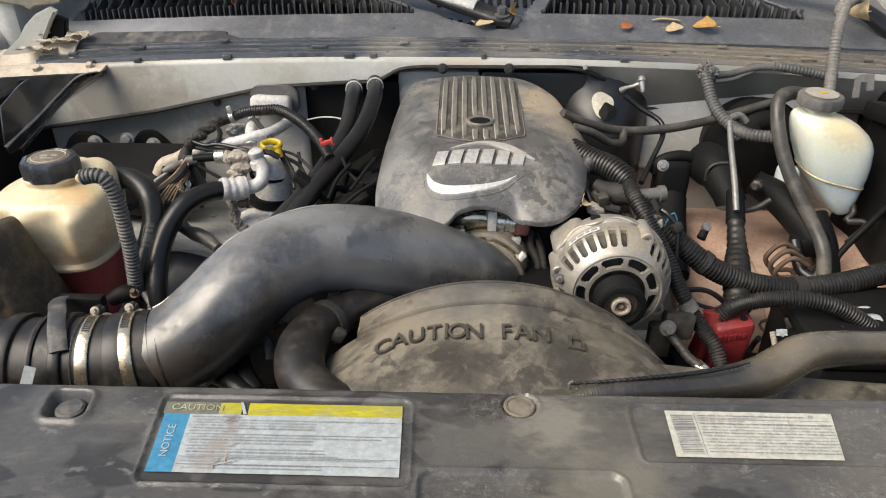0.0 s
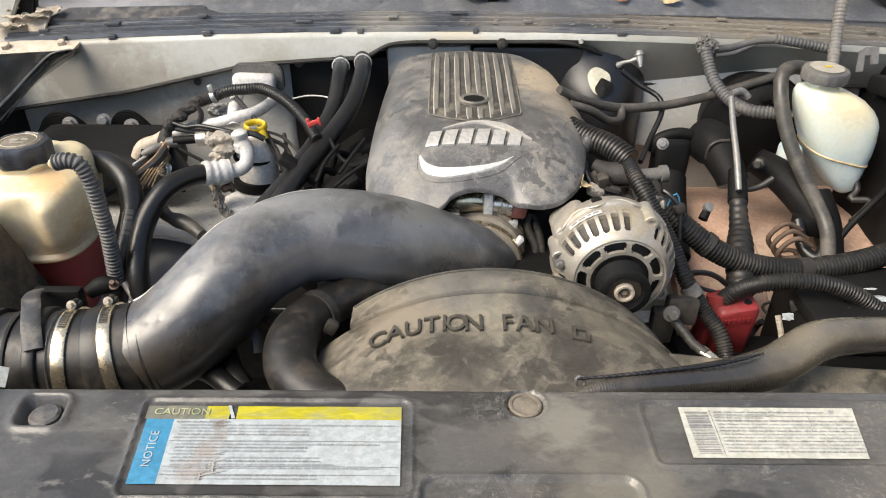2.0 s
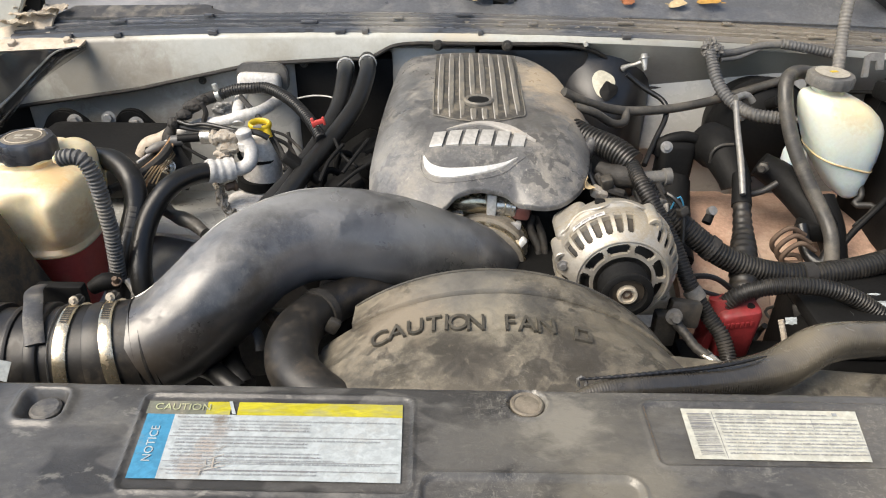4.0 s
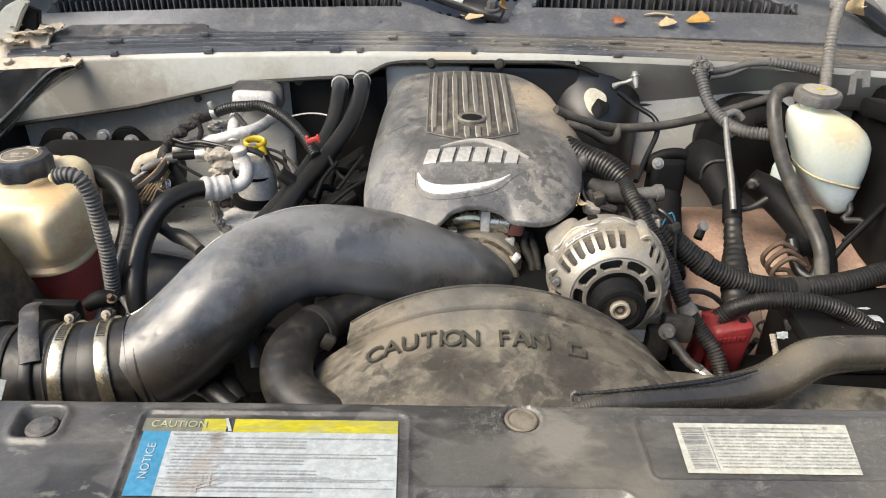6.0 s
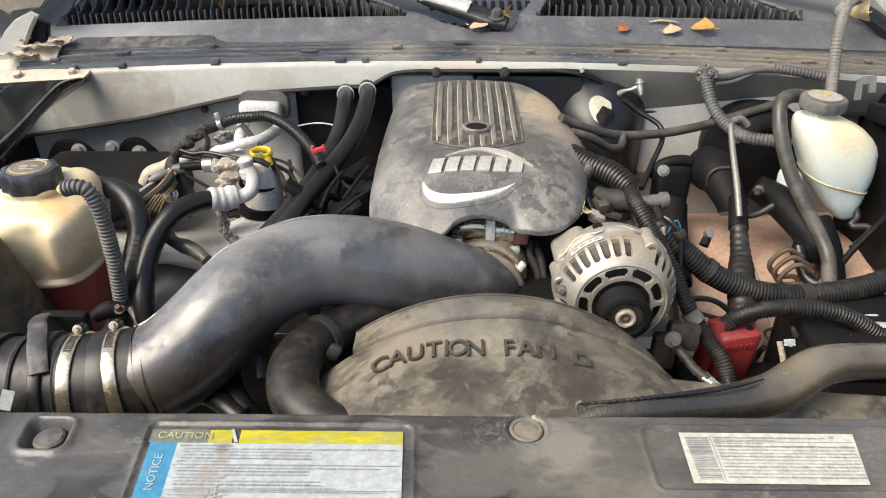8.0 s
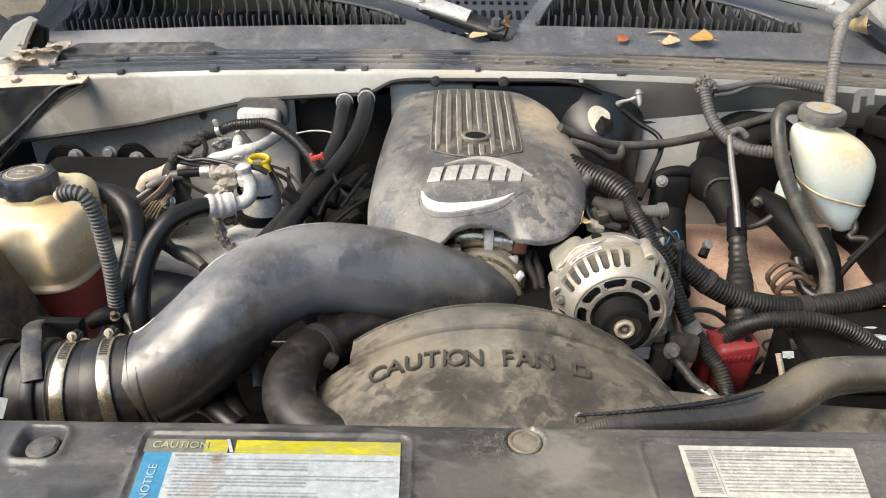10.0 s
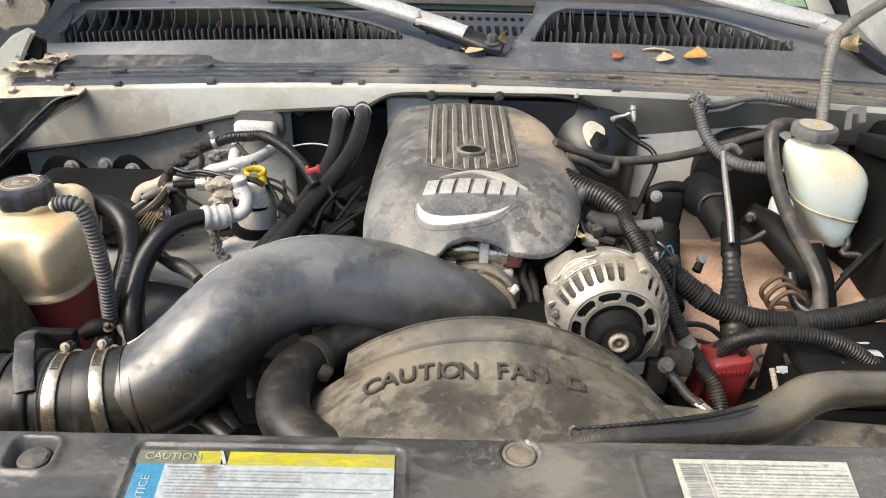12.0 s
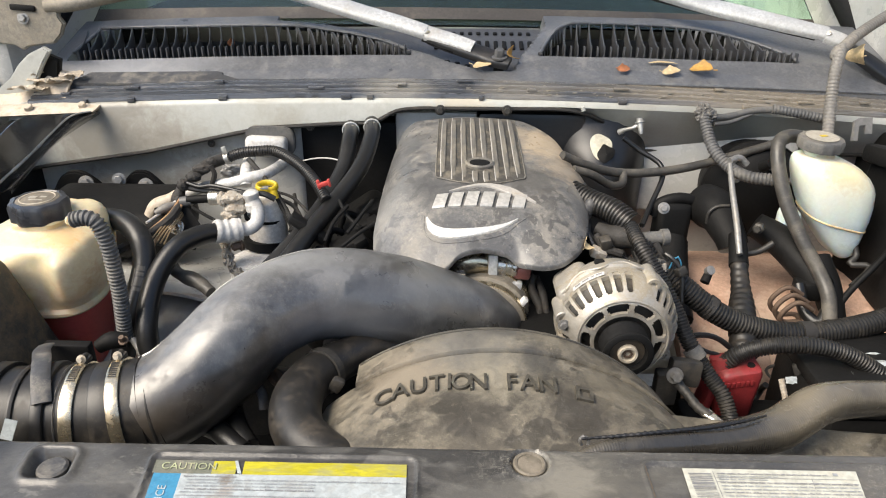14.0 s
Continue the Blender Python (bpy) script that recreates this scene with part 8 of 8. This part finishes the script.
solid("crumpled_sheet", bm, M_WHITE, "crumpled white plastic sheet behind the loom", "plastic sheet", angle=15)
q = Vector((0.434, 0.74, 0.908))
bm = sheet([[q + Vector((0.014 * (u - 0.5), 0.006 * v, 0.006 * (v - 0.5) + 0.004 * noise.noise(Vector((u * 4, v * 4, 2))))) for u in np.linspace(0, 1, 6)] for v in np.linspace(0, 1, 6)], 0.001)
solid("plastic_scrap", bm, M_WHITE, "small white torn plastic scrap by the battery", "scrap", angle=15)

# Added only to darken the gap round the red terminal cover.
solid("battery_tray", box((0.43, 0.70, 0.79), (0.22, 0.24, 0.06), 0.01), M_BLACK, "added black box that darkens the gap below the terminal cover", "tray")
wb = thing("fender_wires", (0.517, 0.82, 0.891), "tangle of dusty wires and clips beside the battery", "wires")
rw = random.Random(4)
for k in range(9):
    a = Vector((0.452, 0.84, 0.851)) + Vector((0.022 * k, 0.02 * rw.uniform(-1, 1), rw.uniform(-0.02, 0.01)))
    pts = [a, a + Vector((rw.uniform(-0.02, 0.03), 0.01, -0.02)), a + Vector((rw.uniform(-0.03, 0.05), -0.01, rw.uniform(-0.05, -0.03))), a + Vector((rw.uniform(-0.02, 0.06), -0.02, -0.09))]
    part("wire", tube(pts, rw.uniform(0.002, 0.0045), seg=8), (M_LOOM, M_GREYLOOM, M_TAPE, M_HOSE)[k % 4], wb)
for k in range(5):
    a = Vector((0.474, 0.8, 0.876)) + Vector((0.035 * k, 0.01 * rw.uniform(-1, 1), rw.uniform(-0.02, 0.01)))
    part("clip", box(a, (0.012, 0.012, 0.016), 0.002, turn=(rw.uniform(-30, 30), rw.uniform(-30, 30), rw.uniform(-40, 40))), (M_DARKMETAL, M_GREYLOOM)[k % 2], wb)
jw = thing("valve_cover_wires", (0.221, 0.88, 1.032), "crowded dusty wires and plugs between cover and alternator", "wires")
for k in range(8):
    a = Vector((0.195, 0.93, 1.034)) + Vector((0.014 * k, -0.006 * k, -0.004 * k))
    pts = [a, a + Vector((rw.uniform(-0.01, 0.02), -0.015, rw.uniform(-0.012, 0.014))), a + Vector((rw.uniform(0.0, 0.03), -0.03, rw.uniform(-0.03, 0.0))), a + Vector((rw.uniform(0, 0.03), -0.045, -0.045))]
    part("wire", tube(pts, rw.uniform(0.002, 0.0045), seg=8), (M_TAPE, M_LOOM, M_GREYLOOM, M_HOSE)[k % 4], jw)
    if k % 2:
        part("plug", box(pts[2], (0.014, 0.012, 0.012), 0.002, turn=(rw.uniform(-30, 30), rw.uniform(-30, 30), rw.uniform(-40, 40))), (M_DARKMETAL, M_CORRODE)[k % 4 == 1], jw)
# ---- radiator hoses ----
rh = thing("upper_radiator_hose", (0.388, 0.57, 1.013), "shiny black upper radiator hose bending over the shroud", "radiator hose")
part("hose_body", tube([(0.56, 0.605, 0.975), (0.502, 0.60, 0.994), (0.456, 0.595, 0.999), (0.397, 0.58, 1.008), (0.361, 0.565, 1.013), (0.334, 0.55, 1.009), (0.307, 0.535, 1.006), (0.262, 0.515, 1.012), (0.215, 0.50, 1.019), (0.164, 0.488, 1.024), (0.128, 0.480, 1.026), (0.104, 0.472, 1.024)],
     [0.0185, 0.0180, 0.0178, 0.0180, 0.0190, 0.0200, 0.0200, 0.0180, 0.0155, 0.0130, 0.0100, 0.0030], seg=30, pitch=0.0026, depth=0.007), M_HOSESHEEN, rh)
part("seam_strip", tube([(0.115, 0.487, 1.034), (0.154, 0.49, 1.036), (0.2, 0.497, 1.0365), (0.232, 0.503, 1.036), (0.265, 0.513, 1.035), (0.291, 0.527, 1.030)], [0.0012, 0.0020, 0.0022, 0.0022, 0.0020, 0.0010], seg=10, pitch=0.006, depth=0.25), M_GLOSSBLACK, rh, "glossy black seam strip along the hose")
part("clip", tube([(0.116, 0.488, 1.026), (0.114, 0.488, 1.032), (0.118, 0.49, 1.034), (0.122, 0.49, 1.03), (0.122, 0.488, 1.026)], 0.0016, seg=8), M_DULLSTEEL, rh, "small grey spring clip")
lh = thing("coolant_bypass_hose", (-0.153, 0.6, 0.984), "dusty thick black coolant hose curving beside the shroud", "radiator hose")
part("hose_body", tube([(-0.065, 0.745, 0.946), (-0.104, 0.72, 0.957), (-0.14, 0.685, 0.959), (-0.158, 0.645, 0.965), (-0.162, 0.605, 0.968), (-0.153, 0.57, 0.964), (-0.131, 0.545, 0.961), (-0.097, 0.52, 0.959)], [0.021, 0.022, 0.024, 0.026, 0.027, 0.027, 0.026, 0.025], seg=26, steps=70, wobble=0.05), M_RUBBER, lh)
c, _ = spline([(-0.14, 0.685, 0.959), (-0.15, 0.665, 0.962)], 10)
part("clamp", lathe([(0.0255, -0.005), (0.0275, -0.005), (0.0275, 0.005), (0.0255, 0.005)], c[5], (c[6] - c[4]).normalized(), seg=32), M_DARKMETAL, lh, "dirty clamp band")
part("clamp_lug", box((-0.124, 0.64, 0.968), (0.014, 0.010, 0.018), 0.003, turn=(0, 30, 0)), M_DARKMETAL, lh)
# A black box added to keep the gap below the duct dark.
solid("splash_panel", box((-0.25, 0.74, 0.80), (0.56, 0.06, 0.20), 0.01), M_BLACK, "added black box that darkens the gap below the duct", "splash panel")
uc = thing("tensioner_parts", (-0.23, 0.66, 0.926), "shadowed pulley parts and brackets below the duct", "engine parts")
part("pulley", lathe([(0.0, 0.01), (0.04, 0.01), (0.042, 0.006), (0.039, 0.0), (0.042, -0.006), (0.042, -0.012), (0.03, -0.014), (0.0, -0.010)], (-0.228, 0.7, 0.893), (0.3, -1, 0.2), seg=36), M_DARKMETAL, uc)
part("shiny_arm", tube([(-0.22, 0.66, 0.951), (-0.211, 0.65, 0.943), (-0.208, 0.64, 0.931)], 0.006, seg=10, flat=0.4), M_DARKMETAL, uc)
part("shiny_edge", tube([(-0.256, 0.66, 0.922), (-0.258, 0.64, 0.918)], 0.004, seg=8, flat=0.4), M_STEEL, uc)
part("hose", tube([(-0.26, 0.68, 0.918), (-0.239, 0.63, 0.918), (-0.217, 0.6, 0.912)], 0.012, seg=14), M_HOSE, uc)
part("hose", tube([(-0.292, 0.64, 0.909), (-0.259, 0.62, 0.919), (-0.22, 0.59, 0.914)], 0.012, seg=14), M_HOSE, uc)
part("dry_debris", tube([(-0.217, 0.7, 0.937), (-0.206, 0.69, 0.938), (-0.199, 0.68, 0.937)], [0.004, 0.008, 0.004], seg=8, wobble=0.9), M_RUST, uc)

# ---- stickers on the radiator cover ----
Z0 = 1.0472
lab = thing("warning_label", (-0.13, 0.40, Z0), "worn blue, yellow and white caution sticker on the cover", "label")


def flat(x0, y0, x1, y1, z, t=0.0003, skew=0.0):
    """A thin sticker field; skew slides its lower edge."""
    b = bmesh.new()
    add_sheet(b, [[(x0 + (x1 - x0) * u, y, z + 0.0004 * noise.noise(Vector((x0 + (x1 - x0) * u, y, 0)) * 60)) for u in np.linspace(0, 1, 12)] for y in np.linspace(y0, y1, 5)])
    return b


part("white_field", flat(-0.2135, 0.362, -0.036, 0.4245, Z0), M_WHITE, lab, "white printed field")
part("blue_strip", flat(-0.235, 0.362, -0.2135, 0.4245, Z0), M_LBLUE, lab, "blue strip")
part("faded_heading", flat(-0.2365, 0.4245, -0.190, 0.4385, Z0), M_LFADED, lab, "faded grey heading")
part("yellow_strip", flat(-0.190, 0.4245, -0.171, 0.4385, Z0), M_LYELLOW, lab, "yellow strip")
part("yellow_strip", flat(-0.1655, 0.4245, -0.036, 0.4385, Z0), M_LYELLOW, lab, "yellow strip, scratched")
part("torn_corner", plate([(-0.171, 0.4385), (-0.1735, 0.4385), (-0.169, 0.425), (-0.166, 0.425)], 0.0004, Matrix.Translation((0, 0, Z0 + 0.0006))), M_WHITE, lab, "torn curled corner")
part("lettering", letters("CAUTION", 0.0098, lambda c: Vector((-0.2085 + c.x, 0.4315 + c.y, Z0 + 0.0006 + c.z)), 0.0001, 1.0, 0), M_OLIVE, lab, "faded olive printed word")
part("lettering", letters("NOTICE", 0.0092, lambda c: Vector((-0.2245 - c.y, 0.394 + c.x, Z0 + 0.0006 + c.z)), 0.0001, 1.05, 0), M_WHITE, lab, "white printed word")
rnd = random.Random(11)


def print_line(x0, x1, y, h, z, material, parent, gap=0.0016):
    """One unreadable line: words of small upright strokes."""
    b = bmesh.new()
    x = x0
    while x < x1:
        end = min(x + rnd.uniform(0.003, 0.010), x1)
        while x < end:
            w, k = rnd.uniform(0.0004, 0.0009), rnd.uniform(0.55, 1.0)
            add_sheet(b, [[(x, y - h / 2, z), (x + w, y - h / 2, z)], [(x, y - h / 2 + h * k, z), (x + w, y - h / 2 + h * k, z)]])
            x += w + 0.00025
        x += gap
    return tagged(part("print_line", b, material, parent), kind="stuff")


y = 0.4212
for i in range(18):
    a, b = (0.0, 0.24) if i % 5 == 0 else (0.02, rnd.choice((0.98, 0.85, 0.66, 0.72, 0.6, 0.92)))
    print_line(-0.2105 + 0.173 * a, -0.2105 + 0.173 * b, y, 0.0017, Z0 + 0.0006, M_INK if i % 4 == 0 else M_INKLIGHT, lab, 0.0009)
    y -= 0.0032
for yy in (0.4015, 0.3775, 0.370):
    part("rule", flat(-0.2125, yy, -0.038, yy + 0.0005, Z0 + 0.0006), M_INK, lab)
bm = bmesh.new()
for i in range(14):
    a, w = rnd.uniform(0.0, 0.8), rnd.uniform(0.0002, 0.0009)
    x0, y0, x1, y1 = -0.184 + 0.024 * a + rnd.gauss(0, 0.0045), 0.363 + 0.05 * a, -0.184 + 0.024 * (a + 0.25) + rnd.gauss(0, 0.004), 0.363 + 0.05 * (a + rnd.uniform(0.08, 0.25))
    z = Z0 + 0.0009 + 0.00004 * i
    v = [bm.verts.new(p) for p in ((x0 - w, y0, z), (x0 + w, y0 + 0.001, z), (x1 + w * 0.5, y1, z), (x1 - w * 0.6, y1 - 0.001, z))]
    bm.faces.new(v)
part("peeled_streak", bm, M_PEEL, lab, "peeled tan streak across the print", smooth=False)

for child in lab.children:
    for v in child.data.vertices:
        v.co.x += label_shift(v.co.x, v.co.y) + 0.0030

em = thing("emission_label", (0.25, 0.415, Z0), "cream emission sticker with barcode on the cover", "label")
bm = bmesh.new()
add_sheet(bm, [[(0.1865 + (0.3245 - 0.1865) * a - 0.003 * (1 - t), 0.389 + 0.0515 * t, Z0 + 0.0003 * noise.noise(Vector((a * 9, t * 4, 2)))) for a in np.linspace(0, 1, 20)] for t in np.linspace(0, 1, 6)])
part("paper", bm, M_CREAM, em)
bm = bmesh.new()
yy = 0.3925
while yy < 0.4355:
    h = rnd.choice((0.0004, 0.0007, 0.0011))
    add_sheet(bm, [[(0.1895, yy, Z0 + 0.0006), (0.2075, yy, Z0 + 0.0006)], [(0.1898, yy + h, Z0 + 0.0006), (0.2078, yy + h, Z0 + 0.0006)]])
    yy += h + rnd.choice((0.0005, 0.0008, 0.0011))
tagged(part("barcode", bm, M_INK, em, "faded barcode"), kind="stuff")
part("rule", flat(0.2095, 0.390, 0.2100, 0.4375, Z0 + 0.0006), M_INK, em)
part("rule", flat(0.2095, 0.4305, 0.3225, 0.4309, Z0 + 0.0006), M_INK, em)
part("rule", flat(0.2095, 0.4260, 0.3225, 0.4264, Z0 + 0.0006), M_INK, em)
part("rule", flat(0.2860, 0.4195, 0.2864, 0.4305, Z0 + 0.0006), M_INK, em)
for i in range(13):
    print_line(0.2125, 0.3215 if i not in (0, 1, 2) else (0.300, 0.26, 0.25)[i], 0.4350 - 0.0034 * i + (0.0008 if i else 0), 0.0016 if i else 0.0018, Z0 + 0.0006, M_INK if i % 3 == 0 else M_INKLIGHT, em, 0.0009)
part("mark", flat(0.3045, 0.4345, 0.3085, 0.4375, Z0 + 0.0006), M_INKLIGHT, em, "small square emblem")
for child in em.children:
    for v in child.data.vertices:
        v.co.x -= 0.009 * (0.4405 - v.co.y) / 0.0515 * (v.co.x - 0.1865) / 0.138
# brown dirt lines caught along the embossed rims of the cover
bm = bmesh.new()
for a, b in (((0.1565, 0.386), (0.1575, 0.442)), ((0.1575, 0.386), (0.1582, 0.44))):
    n = 40
    for k in range(n):
        if rnd.random() < 0.3:
            continue
        p, q = Vector((*a, 0)).lerp(Vector((*b, 0)), k / n), Vector((*a, 0)).lerp(Vector((*b, 0)), (k + rnd.uniform(0.5, 1.0)) / n)
        w = rnd.uniform(0.0001, 0.0003)
        d = (q - p).normalized()
        s2 = Vector((-d.y, d.x, 0)) * w
        z = panel_height(p.x, p.y) + 0.0005
        bm.faces.new([bm.verts.new((v.x, v.y, z)) for v in (p - s2, q - s2, q + s2, p + s2)])
tagged(part("dirt_line", bm, M_RIMDIRT, sup, "tan dirt along the embossed rims"), kind="stuff")
